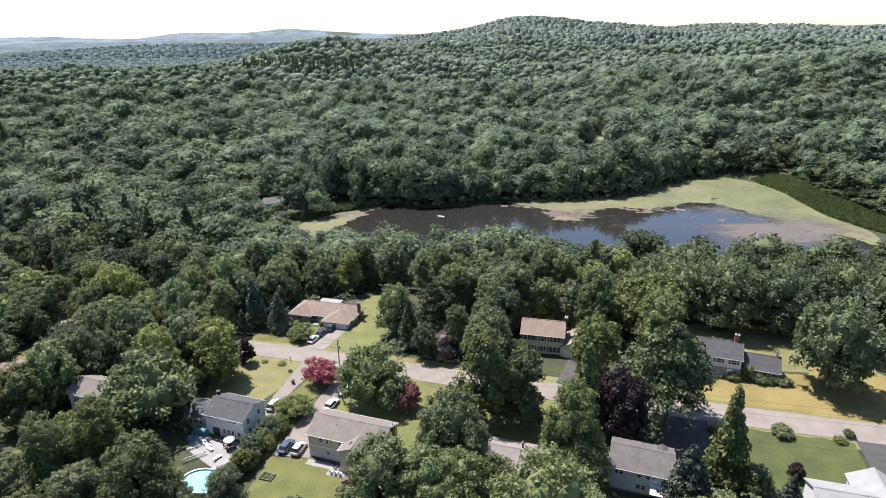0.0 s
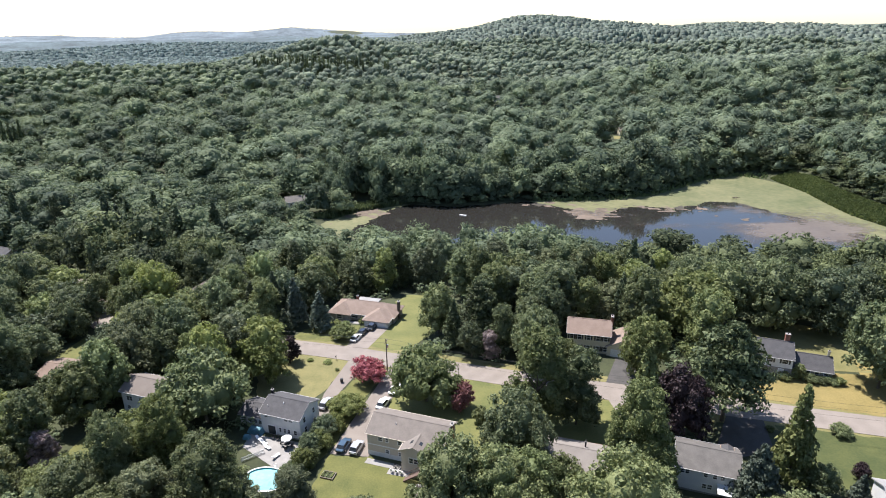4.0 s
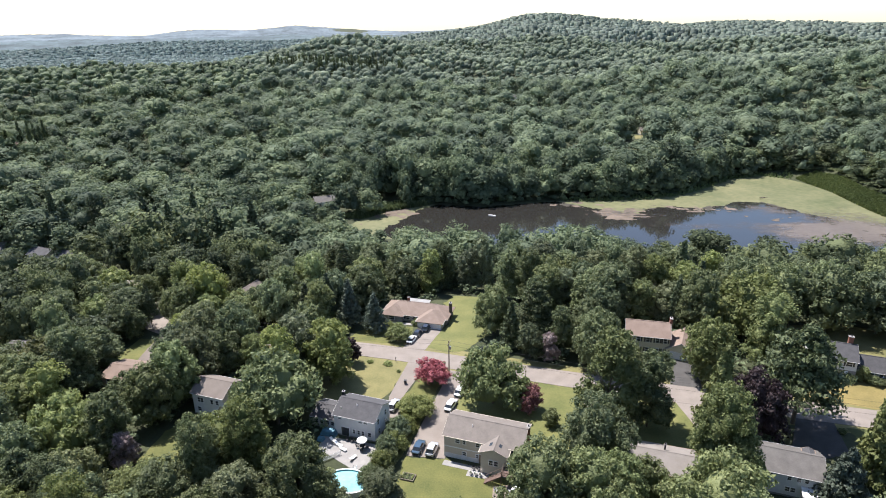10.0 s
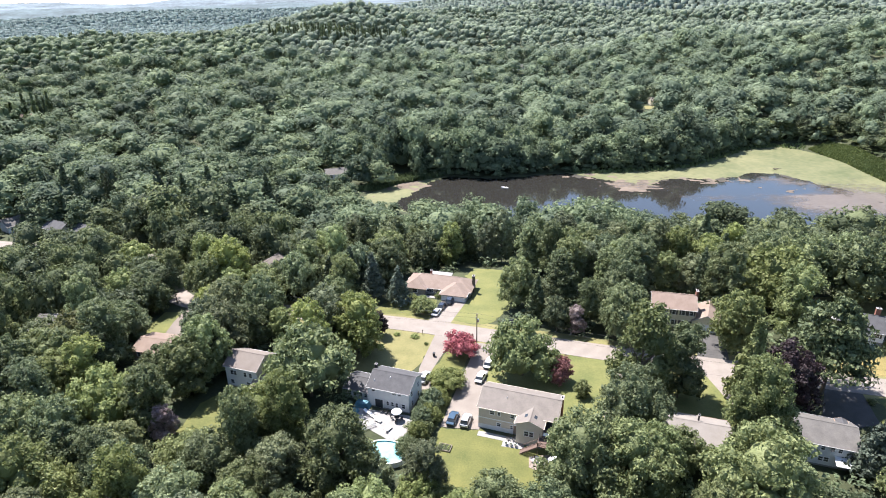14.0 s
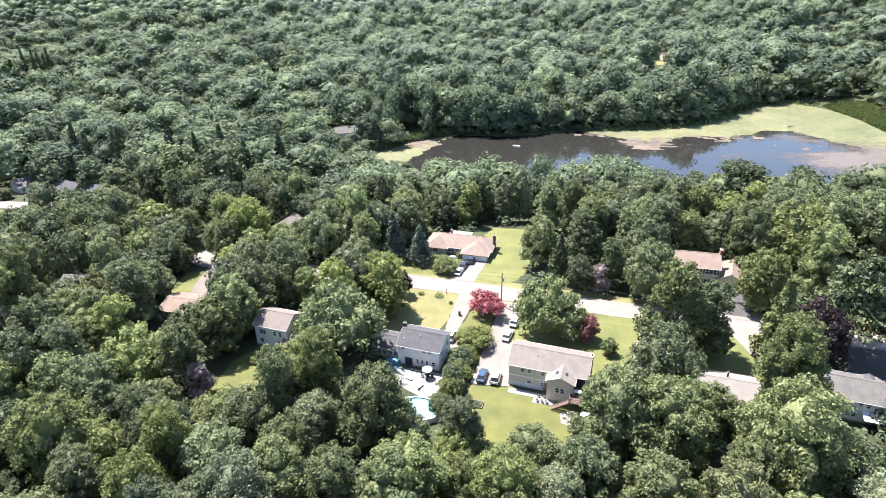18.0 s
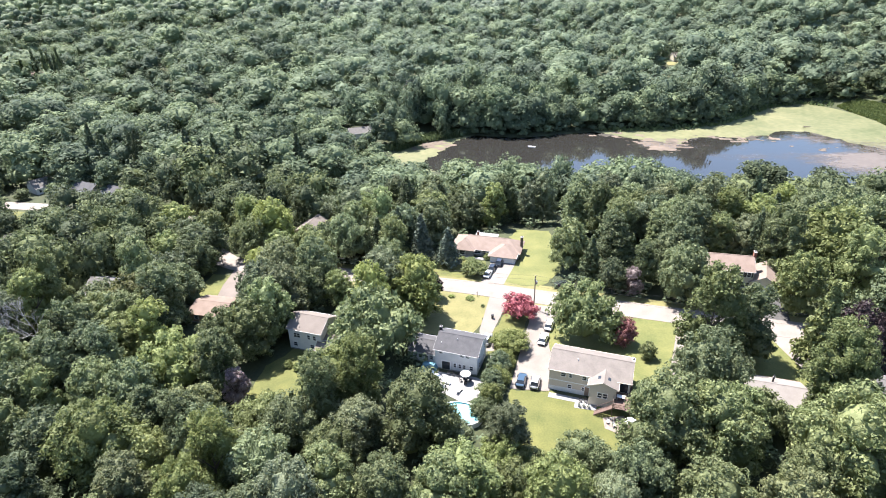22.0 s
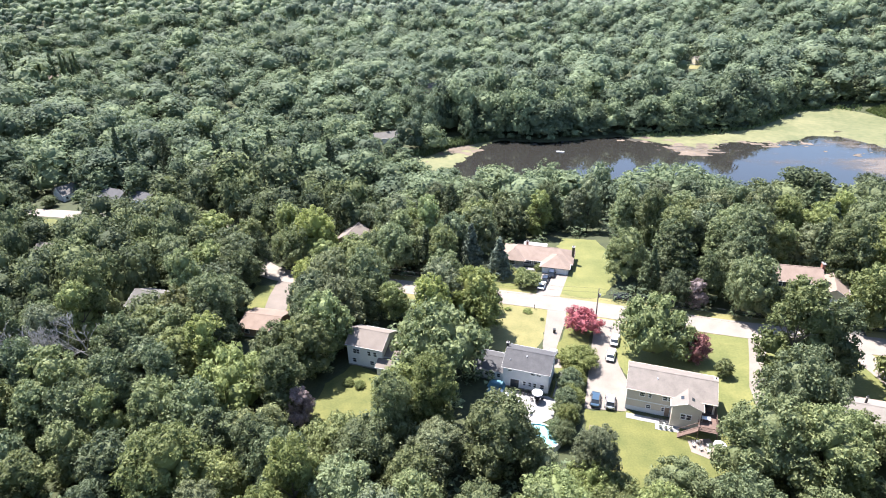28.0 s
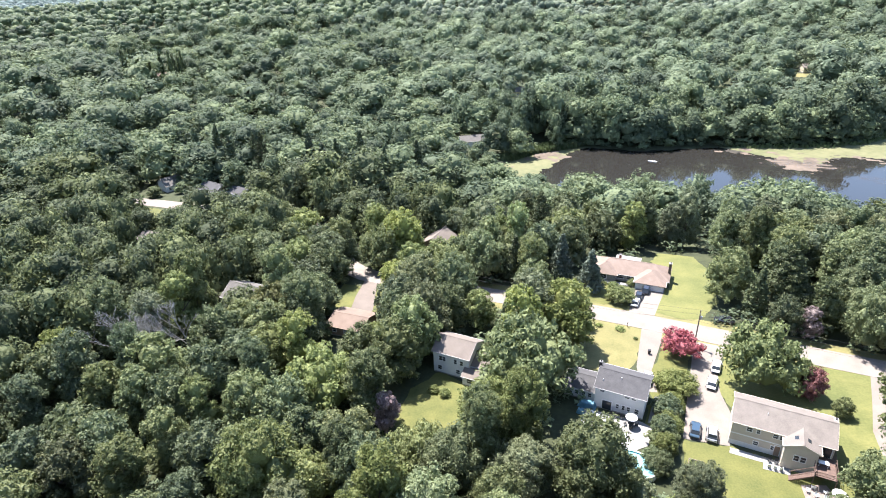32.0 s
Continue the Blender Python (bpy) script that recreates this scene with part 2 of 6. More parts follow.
def far_ground(x, y):
    r = np.hypot(x, y)
    z = np.interp(r, [0, 250, 330, 420, 520, 700, 900, 1200, 1700, 2300, 3000, 4000, 4950], [0, -9, -14, -13, -7, 4, 12, 13, 8, 4, 8, 30, 50])
    z = z + bell(x, y, -290, 1000, 110, 200, 23) + bell(x, y, -205, 1020, 140, 210, 11) + (np.interp(np.degrees(np.arctan2(y, x + 8)), RIDGE_AZ, RIDGE_Z) - 4) * np.exp(-((r - 1600) / 430) ** 2)
    z = z + bell(x, y, -2000, 4500, 650, 300, 40) + bell(x, y, -1420, 4450, 260, 250, 38) + bell(x, y, -1080, 4500, 200, 260, 22)
    z = z + bell(x, y, 420, 620, 240, 260, 26) + bell(x, y, 1500, 4600, 900, 300, 25) + bell(x, y, -3300, 4000, 900, 700, 20)
    # rolling folds of the land between the pond and the ridge, and the fall into the far valley to the west
    fold = np.sin(r / 34 + 1.9 * np.sin(x / 130 + 0.6) + 1.1 * np.sin(x / 61 - y / 170)) * (0.6 + 0.4 * np.sin(x / 97 + y / 140 + 2.0))
    roll = np.sin(x / 118 + 1.4 * np.sin(y / 150)) * np.cos(y / 103 + 1.2 * np.sin(x / 190 + 1.0))
    z = z + (5.2 * fold + 6.5 * roll) * np.clip((r - 440) / 200, 0, 1) * np.clip((1560 - r) / 220, 0, 1)
    west = np.clip((np.degrees(np.arctan2(y, x + 8)) - 103) / 7, 0, 1)
    z = z + bell(x, y, -1431, 2290, 500, 260, 25) + bell(x, y, -889, 2443, 330, 230, 20) + bell(x, y, -1447, 2966, 900, 300, 28)
    return z - west * 26 * np.clip((r - 1120) / 260, 0, 1)


def ground(x, y):
    x, y = np.asarray(x, float), np.asarray(y, float)
    far = np.clip((np.hypot(x * 0.85, y) - 240) / 160, 0, 1)
    far = far * far * (3 - 2 * far)
    z = near_ground(x, y) * (1 - far) + far_ground(x, y) * far
    d = edge_distance(x, y, POND)
    shore = np.clip(1 + d / 30, 0, 1)
    z = np.where(d > 0, WATER - np.minimum(1.5, 0.25 + d * 0.15), z * (1 - shore) + shore * np.maximum(WATER + 0.1 + np.minimum(-d * 0.06, 1.0), WATER + 0.1))
    return np.where(d > 0, z, np.maximum(z, WATER + 0.1))


def gz(x, y):
    return float(ground(np.array([x]), np.array([y]))[0])


def mesh_from(name, co, faces, mat, smooth=False, tint=None):
    """A mesh from arrays: faces all have the same number of corners."""
    me = bpy.data.meshes.new(name)
    co, faces = np.asarray(co, np.float32), np.asarray(faces, np.int32)
    k = faces.shape[1]
    me.vertices.add(len(co))
    me.vertices.foreach_set("co", co.ravel())
    me.loops.add(faces.size)
    me.loops.foreach_set("vertex_index", faces.ravel())
    me.polygons.add(len(faces))
    me.polygons.foreach_set("loop_start", np.arange(0, faces.size, k, dtype=np.int32))
    me.polygons.foreach_set("loop_total", np.full(len(faces), k, np.int32))
    if smooth:
        me.polygons.foreach_set("use_smooth", np.ones(len(faces), bool))
    if tint is not None:
        me.attributes.new("tint", "FLOAT", "POINT").data.foreach_set("value", np.asarray(tint, np.float32))
    me.update(calc_edges=True)
    me.materials.append(mat)
    return me


def part(name, bm, material, parent, label="", at=None):
    """Links a bmesh as one mesh object under a thing or a part."""
    me = bpy.data.meshes.new(name)
    bm.to_mesh(me)
    bm.free()
    me.materials.append(material)
    ob = new(name, me)
    ob.parent = parent
    if at is not None:
        ob.matrix_basis = at
    return tagged(ob, label)


def box_bm(sx, sy, sz, at=(0, 0, 0), bevel=0.0):
    bm = bmesh.new()
    bmesh.ops.create_cube(bm, size=1)
    bmesh.ops.scale(bm, vec=(sx, sy, sz), verts=bm.verts)
    if bevel:
        bmesh.ops.bevel(bm, geom=bm.edges[:], offset=bevel, segments=1, affect="EDGES")
    bmesh.ops.translate(bm, vec=at, verts=bm.verts)
    return bm


def tube_bm(r0, r1, h, n=10, at=(0, 0, 0)):
    bm = bmesh.new()
    bmesh.ops.create_cone(bm, cap_ends=True, segments=n, radius1=r0, radius2=r1, depth=h)
    bmesh.ops.translate(bm, vec=(at[0], at[1], at[2] + h / 2), verts=bm.verts)
    return bm


def poly_bm(pts, faces):
    bm = bmesh.new()
    vs = [bm.verts.new(p) for p in pts]
    for f in faces:
        bm.faces.new([vs[i] for i in f])
    bmesh.ops.recalc_face_normals(bm, faces=bm.faces[:])
    return bm


# one sheet of ground to the horizon, finer where it is looked at
az = np.concatenate([np.linspace(radians(30), radians(158), 400), np.linspace(radians(158), radians(390), 61)[1:-1]])
rings = [0.5]
while rings[-1] < 4950:
    r = rings[-1]
    rings.append(r + (max(3.0, r * 0.035) if r < 270 or r > 420 else 3.5))
rr, aa = np.meshgrid(np.array(rings), az, indexing="ij")
gx, gy = (rr * np.cos(aa)).ravel(), (rr * np.sin(aa)).ravel()
na, nr = len(az), len(rings)
i0 = (np.arange(nr - 1)[:, None] * na + np.arange(na)[None]).ravel()
i1 = (np.arange(nr - 1)[:, None] * na + (np.arange(na)[None] + 1) % na).ravel()
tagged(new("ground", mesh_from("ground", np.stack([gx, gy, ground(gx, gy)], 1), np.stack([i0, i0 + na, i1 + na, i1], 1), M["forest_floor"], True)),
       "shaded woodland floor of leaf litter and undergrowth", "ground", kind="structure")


def drape(name, poly, lift, mat, step=2.0, label="", category="", kind="structure", thick=0.0):
    """A sheet inside a polygon that follows the ground."""
    poly = np.array(poly, float)
    if category == "lawn":  # ragged edges
        q = np.concatenate([a + (b - a) * np.linspace(0, 1, max(2, int(np.linalg.norm(b - a) / 1.3)), endpoint=False)[:, None] for a, b in zip(poly, np.roll(poly, -1, 0))])
        poly = q + np.array([[0.9 * noise.noise((a * 0.45, b * 0.45, 1.0)), 0.9 * noise.noise((a * 0.45, b * 0.45, 7.0))] for a, b in q])
    bm = bmesh.new()
    vs = [bm.verts.new((*p, 0)) for p in poly]
    bm.faces.new(vs)
    lo, hi = poly.min(0), poly.max(0)
    for axis in (0, 1):
        for v in np.arange(lo[axis] + step / 2, hi[axis], step):
            co, no = [0, 0, 0], [0, 0, 0]
            co[axis], no[axis] = v, 1
            bmesh.ops.bisect_plane(bm, geom=bm.verts[:] + bm.edges[:] + bm.faces[:], plane_co=co, plane_no=no)
    xy = np.array([v.co[:2] for v in bm.verts])
    for v, z in zip(bm.verts, ground(xy[:, 0], xy[:, 1])):
        v.co.z = z + lift
    bmesh.ops.recalc_face_normals(bm, faces=bm.faces[:])
    if bm.faces[0].normal.z < 0:
        bmesh.ops.reverse_faces(bm, faces=bm.faces[:])
    if thick:
        rim = bmesh.ops.extrude_face_region(bm, geom=bm.faces[:])
        bmesh.ops.translate(bm, vec=(0, 0, -thick), verts=[g for g in rim["geom"] if isinstance(g, bmesh.types.BMVert)])
        bmesh.ops.recalc_face_normals(bm, faces=bm.faces[:])
    me = bpy.data.meshes.new(name)
    bm.to_mesh(me)
    bm.free()
    me.materials.append(mat)
    return tagged(new(name, me), label, category, kind=kind)


def ribbon(line, half):
    """The outline of a strip of a given half width along a smooth line."""
    p = np.array(line, float)
    t = np.linspace(0, len(p) - 1, (len(p) - 1) * 6 + 1)
    out = []
    for v in t:
        i = min(int(v), len(p) - 2)
        f = v - i
        a, b, c, d = p[max(i - 1, 0)], p[i], p[i + 1], p[min(i + 2, len(p) - 1)]
        out.append(0.5 * (2 * b + (c - a) * f + (2 * a - 5 * b + 4 * c - d) * f * f + (3 * b - a - 3 * c + d) * f ** 3))
    q = np.array(out)
    tan = np.gradient(q, axis=0)
    nor = np.stack([-tan[:, 1], tan[:, 0]], 1) / np.linalg.norm(tan, axis=1)[:, None]
    return np.concatenate([q + nor * half, (q - nor * half)[::-1]])


ROAD = [(-240, 206), (-205, 200), (-150, 184), (-118, 150), (-92, 143), (-75, 139), (-45, 134.3), (-12, 126.6), (5, 122.2), (30, 116.2), (56, 111), (82, 106.3), (130, 98)]
drape("road", ribbon(ROAD, 3.5), 0.10, M["asphalt"], 3.0, "pale sun-bleached asphalt residential road", "road", thick=0.12)
VERGE = ROAD[4:]
drape("verge", ribbon(VERGE, 6.2), 0.03, M["lawn_dry"], 4.0, "dry grass verge on both sides of the road", "grass")
LAWNS = [
    ("lawn", "dry yellow-green mown front lawn beside the road", "lawn_dry", [(-53, 131), (-50, 130.6), (-39, 128.1), (-38.6, 126.5), (-41.2, 114.6), (-44, 111), (-56, 112), (-60, 122)]),
    ("lawn", "mown front lawn of the grey-roofed house", "lawn_mid", [(-22, 122), (-24.6, 114), (-25.3, 108), (-24.2, 103.5), (-12, 97), (-9, 91.5), (-1.0, 91.5), (0.1, 101.5), (3.5, 111), (6.8, 118.8), (-8, 121.8)]),
    ("lawn", "mown sunny back lawn behind the grey-roofed house", "lawn", [(-34, 93.4), (-26, 93), (-17, 90.5), (-8, 92), (-3, 92), (-4, 84), (-14, 78), (-32, 72), (-36, 80)]),
    ("lawn", "mown lawn beside the tan hip-roofed ranch house", "lawn_mid", [(-39, 139.5), (-30, 152), (-33, 170), (-30, 178), (-20, 176), (-17, 160), (-19, 145), (-24, 136.5), (-29, 135.5), (-35, 138)]),
    ("lawn", "narrow front lawn by the ranch house", "lawn", [(-58, 141), (-41, 139), (-40, 150), (-52, 152)]),
    ("lawn", "half-shaded back lawn of the white house", "lawn", [(-87.5, 88), (-84.5, 81.5), (-80, 84), (-75, 91), (-75, 101), (-82, 104.5), (-87, 98)]),
    ("lawn", "dry front lawn of the slate-roofed house", "lawn_straw", [(52, 116.4), (57, 127), (84, 127), (90, 140), (98, 136), (104, 120), (100, 106.4), (82, 110.2), (68, 113)]),
    ("lawn", "mown lush green lawn by the dark driveway", "lawn_lush", [(56, 106.6), (69, 104.4), (80.6, 102.5), (79, 93.5), (74, 88), (62, 86), (57, 92)]),
    ("lawn", "half-shaded lawn beside the road", "lawn_mid", [(8, 117.5), (26, 113.2), (28, 100), (24, 96), (10, 97), (4, 105)]),
    ("lawn", "backyard lawn behind the slate-roofed house", "lawn_dry", [(54, 137), (74, 135), (78, 128), (90, 128), (97, 138), (92, 150), (80, 154), (66, 153), (56, 148)]),
    ("lawn", "front lawn beside a sloping driveway", "lawn", [(-118, 141), (-104, 138), (-100, 128), (-106, 122), (-118, 124)]),
    ("lawn", "sunny grass strip between the hedge and the driveway", "lawn", [(-40.5, 113), (-35.5, 117), (-30.8, 113.5), (-31.8, 108), (-33.2, 101), (-34.8, 93), (-38, 88), (-40.8, 96), (-38.5, 104)]),
    ("lawn", "sunny dry clearing in the far wood", "lawn_dry", [(94, 480), (104, 479), (106, 489), (95, 490)]),
    ("lawn", "far sunny lawn by the road", "lawn", [(-230, 199), (-206, 196), (-205, 188), (-222, 187)]),
]
for nm, lab, mt, pl in LAWNS:
    drape(nm, pl, 0.05, M[mt], 3.0, lab, "lawn")
drape("lawn", [(-38, 113), (-34.4, 124), (-34, 128.6), (-28.6, 127), (-29.8, 118), (-31.6, 111), (-33, 112)], 0.036, M["lawn"], 3.0, "shaded lawn round the red maple", "lawn")
DRIVES = [
    ("driveway", "wide pale asphalt driveway with parked cars", "drive", [(-28.0, 126.2), (-29.2, 118.3), (-31.1, 109.5), (-32.7, 101.5), (-34.3, 93.6), (-26.4, 93.2), (-25.6, 97), (-24.4, 102), (-25.2, 107.5), (-25.2, 111.8), (-23.6, 118.6), (-20.8, 124.8)]),
    ("driveway", "narrow asphalt driveway beside the white house", "drive", [(-38.6, 130.5), (-34, 129.4), (-35, 124), (-38, 113), (-37.5, 106), (-40.6, 105.5), (-41, 114)]),
    ("driveway", "curved asphalt driveway by the front lawn", "drive", [(6, 120.5), (2.7, 110.5), (-0.5, 101.5), (-1.4, 94), (2, 93), (2.7, 101.5), (5.6, 110.5), (11, 119.2)]),
    ("driveway", "asphalt driveway of the ranch house", "asphalt", [(-41.2, 137), (-35.2, 136), (-31, 151), (-38.2, 151.6)]),
    ("driveway", "driveway of the brown-roofed house", "drive_old", [(-113, 146), (-109.5, 145), (-105.5, 130), (-104, 122.5), (-110, 122.5), (-112, 134)]),
    ("driveway", "dark asphalt driveway, tree shade put into its colour", "asphalt_dark_shade", [(48, 110.4), (54.6, 109), (52.5, 98), (44, 95.5), (42, 99)]),
    ("driveway", "dark smooth asphalt driveway", "asphalt_dark_shade", [(81.6, 104), (90, 102.6), (92, 88), (80, 89), (79.6, 93.5)]),
    ("driveway", "asphalt driveway up to the garage wing", "asphalt_dark_shade", [(24, 120), (29.5, 134), (34.5, 134), (31, 118.6)]),
    ("driveway", "asphalt drive beside the lawn", "asphalt", [(23.5, 115.5), (28.5, 114.3), (31, 100), (27, 98)]),
]
for nm, lab, mt, pl in DRIVES:
    drape(nm, pl, 0.075, M[mt], 3.0, lab, "driveway")

# ---- the pond ----
wm, wnod, wl = node_mat("pond water")
wb = wnod["Principled BSDF"]
wb.inputs["Base Color"].default_value = (0.021, 0.020, 0.018, 1)
wb.inputs["Roughness"].default_value, wb.inputs["IOR"].default_value = 0.05, 1.55
wno, wbp, wgeo = wnod.new("ShaderNodeTexNoise"), wnod.new("ShaderNodeBump"), wnod.new("ShaderNodeNewGeometry")
wno.inputs["Scale"].default_value, wno.inputs["Detail"].default_value = 0.5, 4
wbp.inputs["Strength"].default_value, wbp.inputs["Distance"].default_value = 0.045, 0.1
wl.new(wgeo.outputs["Position"], wno.inputs["Vector"])
wl.new(wno.outputs["Fac"], wbp.inputs["Height"])
wl.new(wbp.outputs[0], wb.inputs["Normal"])
px, py = np.meshgrid(np.arange(-100, 212, 4.0), np.arange(238, 420, 4.0), indexing="ij")
keep = edge_distance(px, py, POND) > -6
wi = np.arange(px.size).reshape(px.shape)
cells = keep[:-1, :-1] & keep[1:, :-1] & keep[1:, 1:] & keep[:-1, 1:]
wf = np.stack([wi[:-1, :-1], wi[1:, :-1], wi[1:, 1:], wi[:-1, 1:]], -1)[cells]
tagged(new("water", mesh_from("water", np.stack([px.ravel(), py.ravel(), np.full(px.size, WATER)], 1), wf, wm)), "still dark pond water reflecting trees and sky", "water", kind="structure")


def fbm(x, y, f, seed=0.0, octaves=4):
    return np.array([noise.fractal((a * f + seed, b * f, seed), 1.0, 2.0, octaves) for a, b in zip(np.ravel(x), np.ravel(y))]).reshape(np.shape(x))


def mat_of_weed(name, label, mat, rule, lift, step=1.0, density=None):
    """A floating sheet made of the cells where the rule holds."""
    ax, ay = np.meshgrid(np.arange(-96, 202, step), np.arange(244, 412, step), indexing="ij")
    on = rule(ax, ay)
    k = np.arange(ax.size).reshape(ax.shape)
    c = on[:-1, :-1] & on[1:, :-1] & on[1:, 1:] & on[:-1, 1:]
    f = np.stack([k[:-1, :-1], k[1:, :-1], k[1:, 1:], k[:-1, 1:]], -1)[c]
    used, inv = np.unique(f, return_inverse=True)
    jit = np.random.default_rng(3).uniform(-0.35, 0.35, (len(used), 2)) * step
    co = np.stack([ax.ravel()[used] + jit[:, 0], ay.ravel()[used] + jit[:, 1], np.full(len(used), WATER + lift)], 1)
    return tagged(new(name, mesh_from(name, co, inv.reshape(-1, 4), mat, tint=density(co[:, 0], co[:, 1]) if density else None)), label, "algae", kind="stuff")


def green_rule(x, y):
    n = fbm(x, y, 0.035, 1.0) * 5 + fbm(x, y, 0.14, 5.0) * 2.0
    return (edge_distance(x, y, POND) > -2) & (edge_distance(x, y, OPEN) + n < 1.0)


def brown_rule(x, y):
    n = fbm(x, y, 0.05, 9.0) + 0.8 * fbm(x * 0.55, y, 0.26, 2.0)
    d = edge_distance(x, y, OPEN)
    near = 1.3 * np.exp(-((x - 54) / 17) ** 2 - ((y - 315) / 11) ** 2) + 0.95 * np.exp(-((x + 72) / 15) ** 2 - ((y - 313) / 12) ** 2) + 0.55 * np.exp(-((x - 100) / 24) ** 2 - ((y - 326) / 7) ** 2)
    return (edge_distance(x, y, POND) > -1) & (n + near * 1.1 - np.abs(d) * 0.012 > 0.62)


def film_density(x, y):
    """Thin pinkish weed just under the surface, densest in the bay's eastern half, with a clear streak."""
    d = 1.1 * np.exp(-((x - 142) / 30) ** 2 - ((y - 290) / 19) ** 2) + 0.9 * np.exp(-((x - 165) / 24) ** 2 - ((y - 298) / 26) ** 2) + 0.5 * np.exp(-((x - 132) / 16) ** 2 - ((y - 327) / 9) ** 2)
    d = d + 0.7 * np.exp(-((x - 52) / 24) ** 2 - ((y - 314) / 10) ** 2) + 0.45 * np.exp(-((x - 90) / 22) ** 2 - ((y - 296) / 7) ** 2)
    return d - 0.6 * np.exp(-((x - 138) / 17) ** 2 - ((y - 305) / 3.2) ** 2)


def film_rule(x, y):
    return (edge_distance(x, y, POND) > -1) & (film_density(x, y) > 0.06)


def sunk_rule(x, y):
    """Dark rotting weed along the rim of the green."""
    n = 0.8 * fbm(x * 0.6, y, 0.11, 14.0) + 0.6 * fbm(x, y, 0.4, 16.0, 3)
    return (np.abs(edge_distance(x, y, OPEN) - 1.0) < 2.6 + 2.0 * n) & (n > 0.05) & (x > 20) & (y > 290)


def thin_film(name, dark, light, cover):
    """A thin floating film with ragged, see-through edges where it grows sparse."""
    m = surface(name, dark, light, 0.06, 0.6, 0.5, 0.1)
    n, l = m.node_tree.nodes, m.node_tree.links
    src, pos, far, near_ = n.new("ShaderNodeAttribute"), n.new("ShaderNodeNewGeometry"), n.new("ShaderNodeTexNoise"), n.new("ShaderNodeTexNoise")
    src.attribute_name = "tint"
    flat = n.new("ShaderNodeMapping")
    flat.inputs["Scale"].default_value = (0.5, 1.0, 1.0)
    l.new(pos.outputs["Position"], flat.inputs["Vector"])
    far.inputs["Scale"].default_value, near_.inputs["Scale"].default_value = 0.09, 0.45
    far.inputs["Detail"].default_value = near_.inputs["Detail"].default_value = 4
    total = src.outputs["Fac"]
    for tex, gain in ((far, 1.5), (near_, 1.1)):
        l.new(flat.outputs[0], tex.inputs["Vector"])
        add = n.new("ShaderNodeMath")
        add.operation = "MULTIPLY_ADD"
        add.inputs[1].default_value = gain
        l.new(tex.outputs["Fac"], add.inputs[0])
        l.new(total, add.inputs[2])
        total = add.outputs[0]
    ramp = n.new("ShaderNodeMapRange")
    ramp.interpolation_type = "SMOOTHSTEP"
    ramp.inputs["From Min"].default_value, ramp.inputs["From Max"].default_value, ramp.inputs["To Max"].default_value = 1.55, 2.5, cover
    l.new(total, ramp.inputs["Value"])
    l.new(ramp.outputs[0], n["Principled BSDF"].inputs["Alpha"])
    return m


mat_of_weed("algae", "yellow-green algae and duckweed floating on the pond", surface("green algae", (0.062, 0.076, 0.026), (0.148, 0.142, 0.066), 0.045, 0.85, 0.35, 0.1), green_rule, 0.03)
mat_of_weed("algae", "brownish pink algae mats floating on the pond", surface("brown algae", (0.070, 0.054, 0.038), (0.165, 0.126, 0.094), 0.08, 0.9, 0.6, 0.1), brown_rule, 0.06, 0.8)
mat_of_weed("algae", "thin pinkish-brown weed film at the water surface", thin_film("thin brown weed", (0.098, 0.080, 0.066), (0.158, 0.132, 0.112), 0.8), film_rule, 0.075, 1.5, film_density)
mat_of_weed("algae", "dark rotting weed along the edge of the algae", surface("dark weed", (0.02, 0.018, 0.012), (0.06, 0.048, 0.032), 0.1, 0.8, 0.6, 0.1), sunk_rule, 0.1, 0.8)


# ---- houses ----
ROOF = {
    "grey": surface("grey shingles", (0.122, 0.105, 0.091), (0.178, 0.153, 0.133), 0.7, 0.9, 5.0, 0.3),
    "tan": surface("weathered tan-grey shingles", (0.128, 0.106, 0.090), (0.170, 0.143, 0.123), 0.5, 0.9, 5.0, 0.3),
    "slate": surface("dark grey shingles", (0.044, 0.043, 0.046), (0.074, 0.072, 0.074), 0.8, 0.9, 5.0, 0.3),
    "rust": surface("faded tan-brown shingles", (0.165, 0.118, 0.093), (0.228, 0.169, 0.136), 0.6, 0.9, 5.0, 0.3),
    "terra": surface("sunlit tan-orange shingles", (0.159, 0.117, 0.092), (0.227, 0.171, 0.140), 0.6, 0.9, 5.0, 0.3),
    "clay": surface("faded clay-brown shingles", (0.135, 0.096, 0.074), (0.188, 0.138, 0.108), 0.5, 0.9, 5.0, 0.3),
    "pale_tan": surface("pale weathered shingles", (0.163, 0.144, 0.128), (0.214, 0.193, 0.174), 0.5, 0.9, 5.0, 0.3),
    "ash": surface("ash-grey shingles", (0.080, 0.074, 0.068), (0.128, 0.118, 0.108), 0.7, 0.9, 5.0, 0.3),
    "pale": surface("pale grey shingles", (0.196, 0.192, 0.188), (0.272, 0.266, 0.258), 0.6, 0.9, 5.0, 0.2),
}
WALL = {
    "greige": surface("grey-beige clapboard", (0.439, 0.385, 0.310), (0.539, 0.470, 0.380), 0.8, 0.7, 9.0, 0.1),
    "white": M["white_paint"],
    "cream": surface("cream clapboard", (0.52, 0.46, 0.33), (0.62, 0.56, 0.42), 0.8, 0.7, 9.0, 0.1),
    "brown": surface("brown siding", (0.20, 0.14, 0.10), (0.30, 0.21, 0.15), 0.8, 0.8, 9.0, 0.1),
    "stone": surface("grey fieldstone", (0.16, 0.145, 0.13), (0.32, 0.30, 0.27), 2.5, 0.9, 12.0, 0.6),
}


